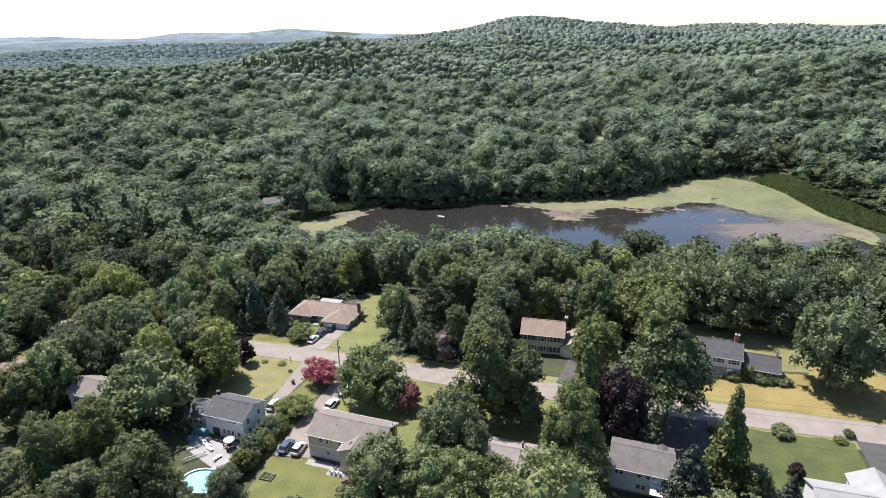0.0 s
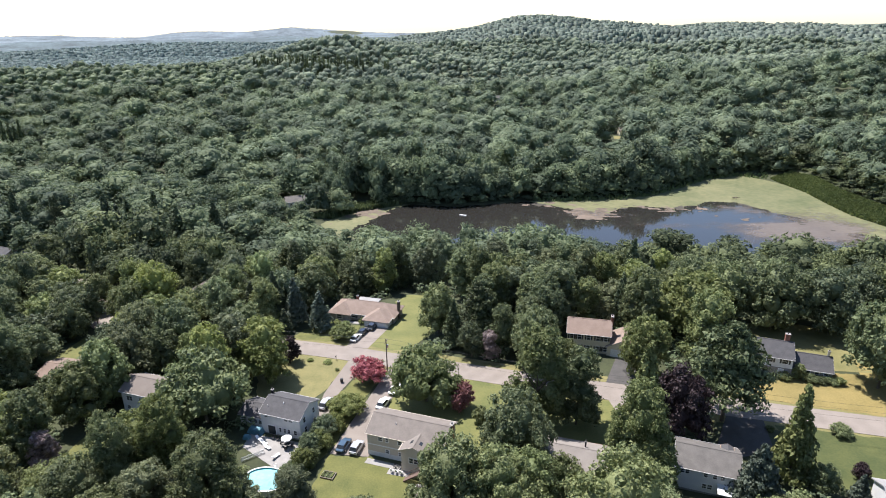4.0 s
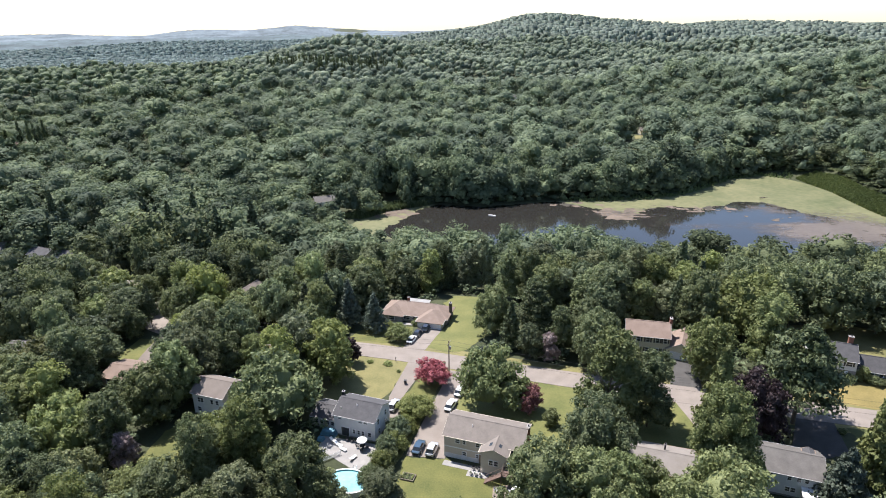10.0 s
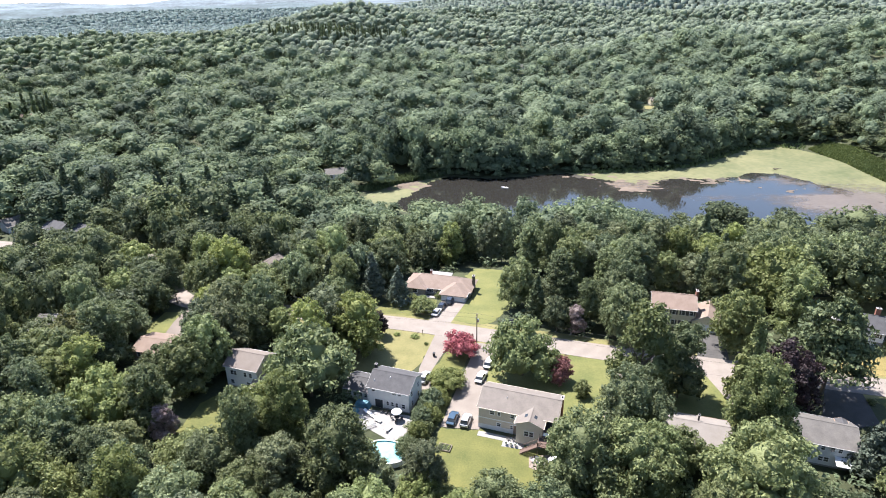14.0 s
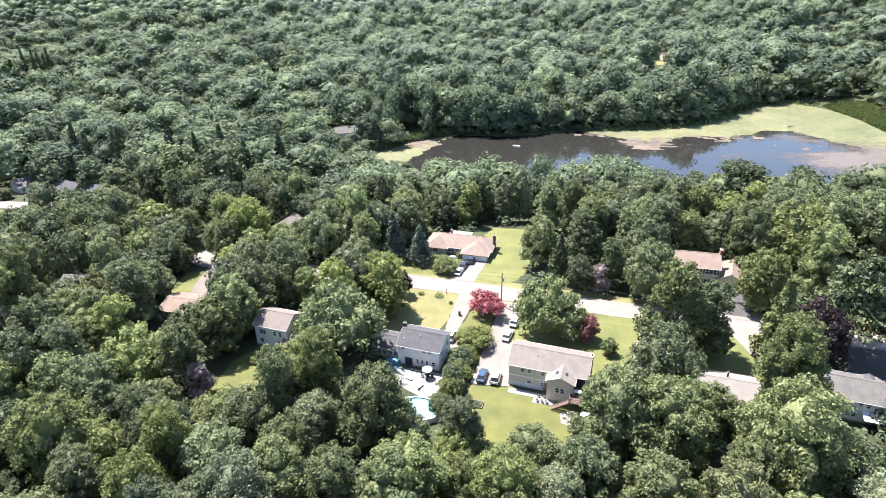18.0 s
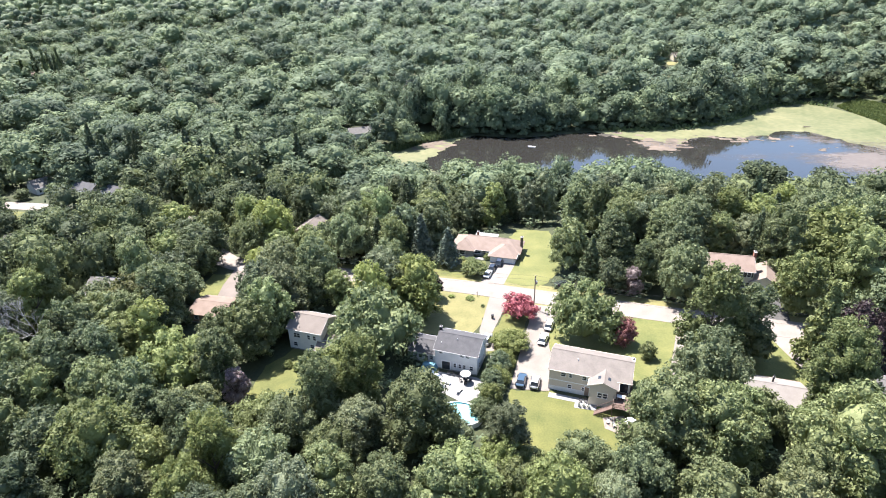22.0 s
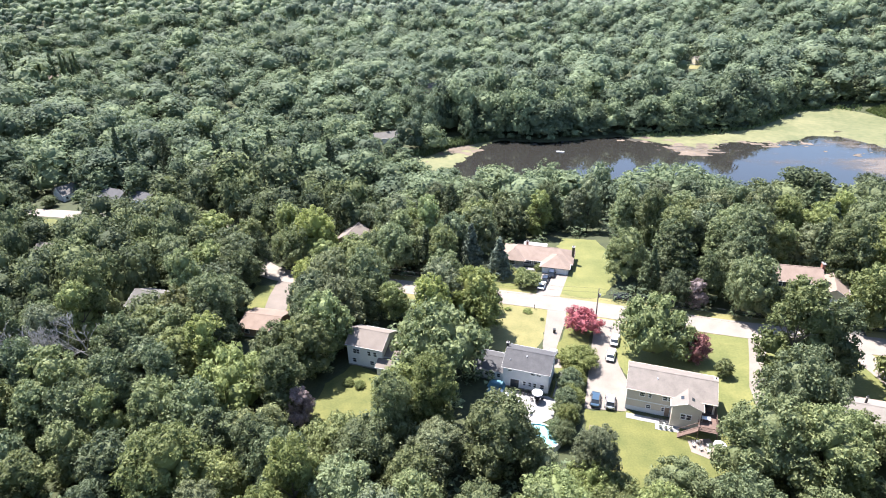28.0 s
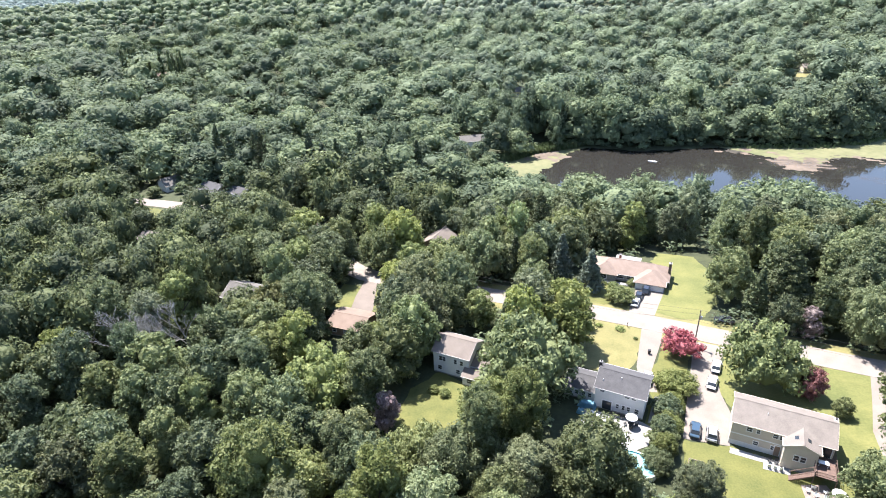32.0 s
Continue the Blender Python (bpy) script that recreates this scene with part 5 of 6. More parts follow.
def woodland(name, label, xs, ys, hs, rs, blobs, leaves, size, ball, seed, kinds=4, cones=0.0, leaf="wood_far_haze"):
    """Many trees as one mass, each with its own tint, turn and size."""
    rng = np.random.default_rng(seed)
    lib = [crown_mass(seed + k, blobs, leaves, size, ball) for k in range(kinds)]
    pick = rng.integers(0, kinds, len(xs))
    if cones:
        lib.append(cone_mass(seed, 8, size))
        pick = np.where(rng.random(len(xs)) < cones, kinds, pick)
    turn, z = rng.uniform(0, 6.283, len(xs)), ground(xs, ys)
    cos_, fas, tints, off = [], [], [], 0
    for k, (co, fa) in enumerate(lib):
        s = np.nonzero(pick == k)[0]
        c, sn = np.cos(turn[s])[:, None], np.sin(turn[s])[:, None]
        rad = rs[s, None] * (0.8 if k == kinds else 1)
        X = (co[None, :, 0] * c - co[None, :, 1] * sn) * rad + xs[s, None]
        Y = (co[None, :, 0] * sn + co[None, :, 1] * c) * rad + ys[s, None]
        Z = co[None, :, 2] * hs[s, None] + z[s, None]
        cos_.append(np.stack([X, Y, Z], -1).reshape(-1, 3))
        fas.append((fa[None] + (np.arange(len(s)) * len(co))[:, None, None] + off).reshape(-1, 3))
        tints.append(np.repeat(rng.random(len(s)), len(co)))
        off += len(s) * len(co)
    me = mesh_from(name, np.concatenate(cos_), np.concatenate(fas), LEAF[leaf], tint=np.concatenate(tints))
    return tagged(new(name, me), label, "woodland", kind="stuff")


def wedge(x, y):
    left = -85 - 1.75 * np.minimum(y, 130) - 1.2 * np.maximum(y - 130, 0)
    right = 26 + 0.92 * np.minimum(y, 120) + 0.72 * np.maximum(y - 120, 0)
    return (x > left) & (x < right)


def stands(x, y):
    """Taller and lower stands of the wood, -1 to 1."""
    return 0.6 * np.sin(x / 23 + 1.7 * np.sin(y / 31 + 1.0)) * np.cos(y / 17 + 1.4 * np.sin(x / 39)) + 0.4 * np.sin(x / 52 - 1.2 * np.sin(y / 47)) * np.sin(y / 33 + 0.7)


rngw = np.random.default_rng(21)
mx, my = scatter(rngw, -850, 420, 36, 470, 13.6)
ok = wedge(mx, my) & free_ground(mx, my, 3.0) & (np.hypot(mx + 8, my) < 395) & ((my > 190) | (mx < -230) | (mx > 130))
mx, my = mx[ok], my[ok]
mr = 5.6 + 8.2 * rngw.random(len(mx)) ** 1.5
mh = (rngw.uniform(10, 19, len(mx)) + 0.9 * (mr - 5.6)) * (1 + 0.25 * stands(mx, my))
mh = np.where((my > 318) & (edge_distance(mx, my, POND) > -50), mh * 1.25, mh)
low = np.clip((edge_distance(mx, my, POND) + 34) / 20, 0, 1) * (my < 300)
mh, mr = mh * (1 - np.where(mx > 66, 0.2, 0.45) * low), mr * (1 - 0.3 * low)
mh = np.where((mx > 66) & (low > 0.2), np.minimum(mh, 15.5), mh)
mh = sight_cap(mx, my, mh, mr)
mr = np.minimum(mr, 0.6 * mh + 0.5)
ok = mh > 3
mx, my, mh, mr = mx[ok], my[ok], mh[ok], mr[ok]
mx, my = np.append(mx, [q[1] for q in REST]), np.append(my, [q[2] for q in REST])
mh, mr = np.append(mh, [q[3] for q in REST]), np.append(mr, [q[4] * 1.1 for q in REST])
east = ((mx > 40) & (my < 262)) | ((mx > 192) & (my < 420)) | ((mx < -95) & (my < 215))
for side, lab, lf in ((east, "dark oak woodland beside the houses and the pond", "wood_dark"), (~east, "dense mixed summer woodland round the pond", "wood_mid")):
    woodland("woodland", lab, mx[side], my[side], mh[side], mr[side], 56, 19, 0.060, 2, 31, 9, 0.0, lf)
# thicket along the far shore and round the marsh, hanging over the water and the reeds
SHORE = [(-66, 328), (-49, 331), (-23, 328.5), (20, 341.5), (33, 343.5), (77, 350.5), (96, 360.5), (119, 381.5), (140, 401.5), (160, 411)]
FRINGE = [(158, 413), (172, 410), (186, 404), (197, 399), (204, 380), (204, 352), (207, 328), (213, 296), (214, 262)]
for line, shift in ((SHORE, -0.2), (FRINGE, 1.0)):
    bank = np.array(line, float)
    run = np.concatenate([[0], np.cumsum(np.hypot(*np.diff(bank, axis=0).T))])
    for gap, out, h0, h1, r0, r1, nm in ((5.4, 0.0, 3.0, 9.5, 2.4, 5.0, "shore_thicket"), (10.5, 5.5, 14, 28, 6.2, 11.0, "woodland")):
        at = np.arange(0, run[-1], gap) + rngw.uniform(-1, 1, len(np.arange(0, run[-1], gap)))
        sx_, sy_ = np.interp(at, run, bank[:, 0]) + shift * out, np.interp(at, run, bank[:, 1]) + out + rngw.uniform(-0.8, 1.6, len(at))
        hh_ = rngw.uniform(h0, h1, len(at)) * (0.62 if shift > 0 else 1)
        woodland(nm, "dense leafy trees and bushes along the far shore", sx_, sy_, hh_, rngw.uniform(r0, r1, len(at)), 56 if out else 22, 20 if out else 14, 0.062 if out else 0.09, 2, 81, 5, 0.0, "wood_dark" if shift > 0 else "wood_mid")
# the wood goes on behind the start of the flight
rngb = np.random.default_rng(5)
bx, by = scatter(rngb, -150, 90, -70, 40, 10.4)
woodland("woodland", "dense summer woodland on the near side", bx, by, rngb.uniform(12, 17, len(bx)), rngb.uniform(5.0, 8.0, len(bx)), 56, 16, 0.060, 2, 91, 5, 0.0, "wood_mid")
bx, by = scatter(rngb, -150, 90, -70, 40, 5.6)
woodland("undergrowth", "leafy undergrowth beneath the near wood", bx, by, rngb.uniform(1.8, 4.2, len(bx)), rngb.uniform(1.8, 3.2, len(bx)), 8, 8, 0.12, 1, 62, 6, 0.0, "wood_mid")
ux, uy = scatter(rngw, -230, 130, 36, 200, 5.2)
ok = wedge(ux, uy) & free_ground(ux, uy, 1.0)
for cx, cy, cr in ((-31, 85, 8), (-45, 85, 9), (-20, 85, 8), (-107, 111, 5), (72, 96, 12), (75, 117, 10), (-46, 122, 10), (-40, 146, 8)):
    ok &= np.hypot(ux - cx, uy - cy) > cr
ux, uy = ux[ok], uy[ok]
woodland("undergrowth", "dark leafy undergrowth beneath the trees", ux, uy, rngw.uniform(1.8, 4.6, len(ux)), rngw.uniform(1.8, 3.2, len(ux)), 8, 5, 0.15, 1, 61, 6, 0.0, "wood_mid")
fx, fy = scatter(rngw, -1500, 900, 150, 1050, 13.2)
away = np.hypot(fx + 8, fy)
ok = wedge(fx, fy) & free_ground(fx, fy, 3.0) & (away > 395) & (away < 720)
fx, fy = fx[ok], fy[ok]
fr = 5.6 + 8.4 * rngw.random(len(fx)) ** 1.8
fh = rngw.uniform(12, 20, len(fx)) + 1.0 * (fr - 5.6)

fh = np.maximum(sight_cap(fx, fy, fh * (1 + 0.42 * stands(fx, fy)), 5.0), 6.0)
fr = np.minimum(fr * (1 + 0.25 * stands(fx, fy)), 0.6 * fh + 0.5)
# the western part takes the darker leaf colour
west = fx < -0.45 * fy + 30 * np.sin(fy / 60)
for side, lab, lf in ((west, "darker woodland west of the pond", "wood_mid"), (~west, "far summer woodland beyond the pond", "wood_green")):
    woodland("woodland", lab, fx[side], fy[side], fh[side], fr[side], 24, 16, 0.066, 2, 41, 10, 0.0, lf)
gx_, gy_ = scatter(rngw, -1900, 1100, 300, 1250, 12.4)
away = np.hypot(gx_ + 8, gy_)
ok = wedge(gx_, gy_) & (away > 716) & (away < 1180)
gx_, gy_ = gx_[ok], gy_[ok]
gh, gr = rngw.uniform(14, 22, len(gx_)), 5.6 + 6.2 * rngw.random(len(gx_)) ** 1.8
gh, gr = gh * (1 + 0.34 * stands(gx_ * 0.7, gy_ * 0.7)), gr * (1 + 0.2 * stands(gx_ * 0.7, gy_ * 0.7))
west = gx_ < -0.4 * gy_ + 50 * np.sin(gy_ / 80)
for side, lab, lf in ((west, "wooded valley floor beyond the darker woodland", "wood_mid"), (~west, "wooded hill beyond the pond", "wood_far_haze")):
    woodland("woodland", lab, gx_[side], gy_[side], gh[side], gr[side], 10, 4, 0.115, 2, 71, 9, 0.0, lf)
vx, vy = scatter(rngw, -3200, 2300, 500, 2700, 12.6)
away = np.hypot(vx + 8, vy)
ok = wedge(vx, vy) & (away > 1175) & (away < 2300) & ((away < 1750) | (np.degrees(np.arctan2(vy, vx + 8)) > 92))
vx, vy = vx[ok], vy[ok]
vh, vr_ = rngw.uniform(14, 20, len(vx)) * (1 + 0.3 * stands(vx * 0.5, vy * 0.5)), 5.4 + 4.4 * rngw.random(len(vx)) ** 1.5
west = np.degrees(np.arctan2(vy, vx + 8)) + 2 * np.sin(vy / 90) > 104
for side, lab, lf in ((west, "hazy wooded valley to the west", "wood_blue_haze"), (~west, "distant wooded hills", "wood_hill_haze")):
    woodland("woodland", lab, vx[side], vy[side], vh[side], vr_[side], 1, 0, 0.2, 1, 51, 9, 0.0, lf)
# stands of conifers: one before the near hill, one round the far red-roofed house
sx_, sy_ = scatter(rngw, -330, -130, 760, 860, 7.5)
ok = np.hypot((sx_ + 232) / 95, (sy_ - 808) / 28) < 1
woodland("pine_stand", "dense dark stand of tall conifers below the hill", sx_[ok], sy_[ok], rngw.uniform(19, 27, int(ok.sum())), rngw.uniform(3.2, 4.8, int(ok.sum())), 2, 0, 0.2, 1, 33, 1, 1.0, "wood_dark")
sx_, sy_ = scatter(rngw, -392, -330, 372, 412, 8.5)
ok = (np.hypot(sx_ + 360, sy_ - 394) < 24) & (np.hypot(sx_ + 362, sy_ - 405) > 7) & (np.abs(sx_ + 356) > 4)
woodland("pine_stand", "tall dark pines round a house in the far wood", sx_[ok], sy_[ok], rngw.uniform(22, 30, int(ok.sum())), rngw.uniform(3.4, 4.6, int(ok.sum())), 2, 0, 0.2, 1, 34, 1, 1.0, "wood_dark")
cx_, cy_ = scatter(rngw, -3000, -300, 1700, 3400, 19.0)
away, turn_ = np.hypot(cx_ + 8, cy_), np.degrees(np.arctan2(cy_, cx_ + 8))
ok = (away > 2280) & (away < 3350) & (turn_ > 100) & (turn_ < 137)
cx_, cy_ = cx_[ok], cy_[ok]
woodland("woodland", "wooded hills across the far western valley", cx_, cy_, rngw.uniform(13, 23, len(cx_)), rngw.uniform(9, 14, len(cx_)), 1, 0, 0.2, 1, 57, 9, 0.0, "wood_blue_haze")
# backdrop ridges at the edge of sight, distance haze painted into their blue colours
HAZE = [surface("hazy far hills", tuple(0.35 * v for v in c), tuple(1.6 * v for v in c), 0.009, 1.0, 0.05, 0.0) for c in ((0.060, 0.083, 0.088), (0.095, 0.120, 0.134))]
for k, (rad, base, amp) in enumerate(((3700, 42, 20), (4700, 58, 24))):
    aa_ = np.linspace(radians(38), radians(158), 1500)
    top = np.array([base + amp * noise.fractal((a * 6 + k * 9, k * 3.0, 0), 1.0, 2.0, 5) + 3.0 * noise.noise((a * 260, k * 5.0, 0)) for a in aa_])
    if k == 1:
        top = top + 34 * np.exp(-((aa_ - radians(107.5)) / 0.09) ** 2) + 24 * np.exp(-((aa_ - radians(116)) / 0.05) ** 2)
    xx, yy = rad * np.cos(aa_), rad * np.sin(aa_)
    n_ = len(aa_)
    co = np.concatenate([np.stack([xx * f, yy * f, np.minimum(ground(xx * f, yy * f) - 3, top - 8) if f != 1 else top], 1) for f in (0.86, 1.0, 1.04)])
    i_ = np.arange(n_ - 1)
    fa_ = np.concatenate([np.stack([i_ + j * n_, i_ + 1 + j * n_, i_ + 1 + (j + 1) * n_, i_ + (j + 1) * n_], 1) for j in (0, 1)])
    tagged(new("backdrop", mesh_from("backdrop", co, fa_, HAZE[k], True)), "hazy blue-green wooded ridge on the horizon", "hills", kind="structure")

# ---- cars ----
def loft_bm(stations):
    """A closed skin through outlines of the same number of points."""
    bm = bmesh.new()
    rows = [[bm.verts.new(p) for p in st] for st in stations]
    n = len(rows[0])
    for a, b in zip(rows, rows[1:]):
        for i in range(n):
            bm.faces.new([a[i], a[(i + 1) % n], b[(i + 1) % n], b[i]])
    bm.faces.new(rows[0][::-1])
    bm.faces.new(rows[-1])
    bmesh.ops.recalc_face_normals(bm, faces=bm.faces[:])
    return bm


def car(label, x, y, rot, paint, length=4.6, suv=False):
    """A parked car, nose towards +y, with body, cabin glass, roof, wheels, lights and plates of glass."""
    t = tagged(new("car"), label, "car", "parked cars")
    t.matrix_basis = pose(x, y, gz(x, y) + 0.1, 0, 0, rot)
    w, hb, hr = 0.9, 0.92 if suv else 0.8, 1.68 if suv else 1.42
    k = length / 4.6

    def ring(yy, half, z0, z1):
        return [(-half, yy, z0), (-half * 1.02, yy, (z0 + z1) / 2), (-half * 0.9, yy, z1), (half * 0.9, yy, z1), (half * 1.02, yy, (z0 + z1) / 2), (half, yy, z0)]
    part("body", loft_bm([ring(yy * k, w * f, z0, z1) for yy, f, z0, z1 in ((-2.3, 0.80, 0.4, 0.70), (-2.15, 0.94, 0.28, hb), (-1.2, 1.0, 0.24, hb + 0.02), (0.9, 1.0, 0.24, hb), (1.7, 0.97, 0.26, hb - 0.08), (2.15, 0.90, 0.3, hb - 0.2), (2.3, 0.74, 0.42, hb - 0.32))]), paint, t)
    back = -2.05 if suv else -1.75
    part("cabin_glass", loft_bm([[(-w * a, yy * k, z) for yy in ys] [::-1] + [(w * a, yy * k, z) for yy in ys] for a, z, ys in ((0.9, hb - 0.02, (back, 1.15)), (0.84, hb + 0.25, (back + 0.2, 0.75)), (0.74, hr - 0.05, (back + 0.45, 0.3)))]), M["glass"], t, "dark tinted car windows")
    part("roof_panel", box_bm(w * 1.46, (0.32 - back - 0.42) * k, 0.07, (0, (0.3 + back + 0.45) / 2 * k, hr - 0.02), 0.025), paint, t)
    for sy, zz, col in ((2.18, hb - 0.3, M["chrome"]), (-2.24, hb - 0.15, M["black"])):
        for s in (-1, 1):
            part("light", box_bm(0.34, 0.12, 0.14, (s * 0.56, sy * k, zz), 0.03), col, t)
    for sx in (-1, 1):
        for yy in (-1.42, 1.4):
            bm = tube_bm(0.33, 0.33, 0.22, 16)
            tyre = part("wheel", bm, M["black"], t, "", pose(sx * 0.92 - (0.11 if sx > 0 else 0.11), yy * k, 0.33, 0, 90, 0))
            part("rim", tube_bm(0.2, 0.18, 0.02, 10, (0, 0, 0.22 if sx > 0 else -0.02)), M["galv"], tyre, "metal wheel rim")
        part("mirror", box_bm(0.16, 0.12, 0.12, (sx * 0.98, 0.72 * k, hb + 0.1), 0.03), paint, t)
    part("bumper", box_bm(1.5, 0.14, 0.2, (0, 2.25 * k, 0.42), 0.05), M["black"], t)
    part("bumper", box_bm(1.5, 0.14, 0.2, (0, -2.27 * k, 0.45), 0.05), M["black"], t)
    return t


WHITE, SILVER, BLUE, BLACK = plain("white car paint", (0.78, 0.78, 0.77), 0.25, 0, 0.6), plain("silver car paint", (0.52, 0.52, 0.53), 0.3, 0.5, 0.6), plain("blue car paint", (0.045, 0.08, 0.12), 0.28, 0.3, 0.7), plain("black car paint", (0.02, 0.022, 0.028), 0.2, 0.1, 0.9)
car("blue sedan parked at the end of the driveway", -31.9, 95.8, -12, BLUE, 4.5)
car("silver-white hatchback parked beside the lawn", -29.1, 95.2, -12, SILVER, 4.3, True)
car("white sedan parked on the driveway", -26.4, 110.6, -17, WHITE, 4.8)
car("white sedan parked under the maple", -24.6, 116.4, -16, WHITE, 4.8)
car("silver minivan parked by the white house", -39.2, 109.6, -13, SILVER, 4.7, True)
car("white sedan parked on the ranch house driveway", -39.4, 141.2, -14, WHITE, 4.5)
car("black sedan parked on the ranch house driveway", -38.2, 145.0, -14, BLACK, 4.6)
car("black hatchback parked by the garage", -36.2, 148.4, -12, BLACK, 4.2, True)
car("white van parked at the end of the curved driveway", 0.6, 95.2, -8, WHITE, 4.7, True)
car("dark sedan parked on the verge under pines", -19.3, 135.9, 76, BLACK, 4.6)

# ---- the garden with the pool ----
drape("patio", [(-52.4, 98.6), (-41.2, 96.6), (-39.4, 95.4), (-40.6, 90.5), (-43.5, 88.6), (-47.5, 91.2), (-52.5, 94.5)], 0.09, M["concrete"], 3.0, "bright pale concrete patio behind the white house", "patio", thick=0.1)
TURQ = plain("turquoise pool liner", (0.10, 0.55, 0.60), 0.4)
pool = tagged(new("swimming_pool"), "oval above-ground swimming pool with turquoise liner and white wall", "pool")
pool.matrix_basis = pose(-43.9, 84.6, gz(-43.9, 84.6), 0, 0, -10)


def oval_bm(a, b, z0, z1, t, n=40):
    bm = bmesh.new()
    rows = [[bm.verts.new((x * math.cos(6.28319 * k / n), y * math.sin(6.28319 * k / n), z)) for k in range(n)] for x, y, z in ((a, b, z0), (a, b, z1), (a - t, b - t, z1), (a - t, b - t, z0))]
    for p, q in zip(rows, rows[1:]):
        for i in range(n):
            bm.faces.new([p[i], p[(i + 1) % n], q[(i + 1) % n], q[i]])
    bmesh.ops.recalc_face_normals(bm, faces=bm.faces[:])
    return bm


part("pool_wall", oval_bm(4.3, 3.1, -0.2, 1.25, 0.05), M["trim"], pool, "white corrugated pool wall")
part("pool_rim", oval_bm(4.4, 3.2, 1.22, 1.3, 0.26), M["trim"], pool, "white pool rim")
part("liner", oval_bm(4.25, 3.05, 0.1, 1.24, 0.03), TURQ, pool, "turquoise liner")
pw = surface("pool water", (0.16, 0.38, 0.42), (0.27, 0.52, 0.55), 0.35, 0.12, 1.6, 0.3)
bmw = bmesh.new()
bmw.faces.new([bmw.verts.new((4.2 * math.cos(6.28319 * k / 40), 3.0 * math.sin(6.28319 * k / 40), 0.98)) for k in range(40)])
part("pool_water", bmw, pw, pool, "bright clear pool water")
for k in range(12):
    a = k * 6.28319 / 12
    part("pool_post", box_bm(0.12, 0.12, 1.45, (4.38 * math.cos(a), 3.18 * math.sin(a), 0.55), 0.02), M["trim"], pool)
lad = tagged(new("pool_ladder"), "white pool ladder at the patio side", "ladder")
lad.matrix_basis = pose(-43.2, 87.9, gz(-43.2, 87.9), 0, 0, -10)
for s in (-1, 1):
    part("ladder_rail", box_bm(0.06, 0.06, 2.0, (s * 0.3, 0, 1.0), 0.01), M["trim"], lad)
for k in range(5):
    part("ladder_step", box_bm(0.56, 0.14, 0.04, (0, 0, 0.3 + 0.3 * k), 0.01), M["trim"], lad)


def umbrella(label, x, y, z, r=1.5, cloth=None):
    u = tagged(new("garden_umbrella"), label, "umbrella")
    u.matrix_basis = pose(x, y, z)
    bm = bmesh.new()
    tip = bm.verts.new((0, 0, 2.55))
    rim = [bm.verts.new((r * math.cos(k * math.pi / 8), r * math.sin(k * math.pi / 8), 2.05 if k % 2 == 0 else 2.1)) for k in range(16)]
    low = [bm.verts.new((p.co.x, p.co.y, p.co.z - 0.16)) for p in rim]
    for k in range(16):
        bm.faces.new([tip, rim[k], rim[(k + 1) % 16]])
        bm.faces.new([rim[k], low[k], low[(k + 1) % 16], rim[(k + 1) % 16]])
    can = part("canopy", bm, cloth or M["trim"], u, "white cloth canopy")
    for k in range(8):
        a = k * math.pi / 4
        part("rib", tube_bm(0.012, 0.012, r, 5), M["galv"], can, "", Matrix.Translation((0, 0, 2.5)) @ Vector((math.cos(a) * r, math.sin(a) * r, -0.45)).to_track_quat("Z", "Y").to_matrix().to_4x4())
    part("pole", tube_bm(0.025, 0.025, 2.6, 8), M["galv"], u)
    part("base", tube_bm(0.28, 0.22, 0.1, 12), M["black"], u)
    return u


def table(label, x, y, z, r=0.65, mat=None):
    t = tagged(new("garden_table"), label, "table")
    t.matrix_basis = pose(x, y, z)
    part("tabletop", tube_bm(r, r, 0.04, 18, (0, 0, 0.70)), mat or M["black"], t)
    for k in range(4):
        a = k * math.pi / 2 + 0.78
        part("leg", tube_bm(0.03, 0.025, 0.7, 6, (0.75 * r * math.cos(a), 0.75 * r * math.sin(a), 0)), M["black"], t)


def chair_thing(label, mat, cat="chair", lounge=False):
    c = tagged(new("sun_lounger" if lounge else "garden_chair"), label, cat, "garden seats")
    if lounge:
        part("seat", box_bm(0.64, 1.3, 0.08, (0, -0.25, 0.36), 0.02), mat, c)
        part("backrest", slab_bm((-0.32, 0.4, 0.4), (0.32, 0.4, 0.4), (0.32, 0.95, 0.8), (-0.32, 0.95, 0.8), 0.07), mat, c)
        legs = ((-0.28, -0.8), (0.28, -0.8), (-0.28, 0.35), (0.28, 0.35))
    else:
        part("seat", box_bm(0.52, 0.52, 0.06, (0, 0, 0.42), 0.015), mat, c)
        part("backrest", slab_bm((-0.26, 0.24, 0.46), (0.26, 0.24, 0.46), (0.24, 0.36, 0.95), (-0.24, 0.36, 0.95), 0.05), mat, c)
        for s in (-1, 1):
            part("armrest", box_bm(0.07, 0.5, 0.04, (s * 0.28, 0, 0.64), 0.01), mat, c)
        legs = ((-0.23, -0.22), (0.23, -0.22), (-0.23, 0.22), (0.23, 0.22))
    for a, b in legs:
        part("leg", box_bm(0.05, 0.05, 0.4, (a, b, 0.2)), mat, c)
    return c


def row_of(first, spots, lift=0.0):
    for k, (x, y, r) in enumerate(spots):
        m = pose(x, y, gz(x, y) + lift, 0, 0, r)
        if k:
            copy_thing(first, m)
        else:
            first.matrix_basis = m


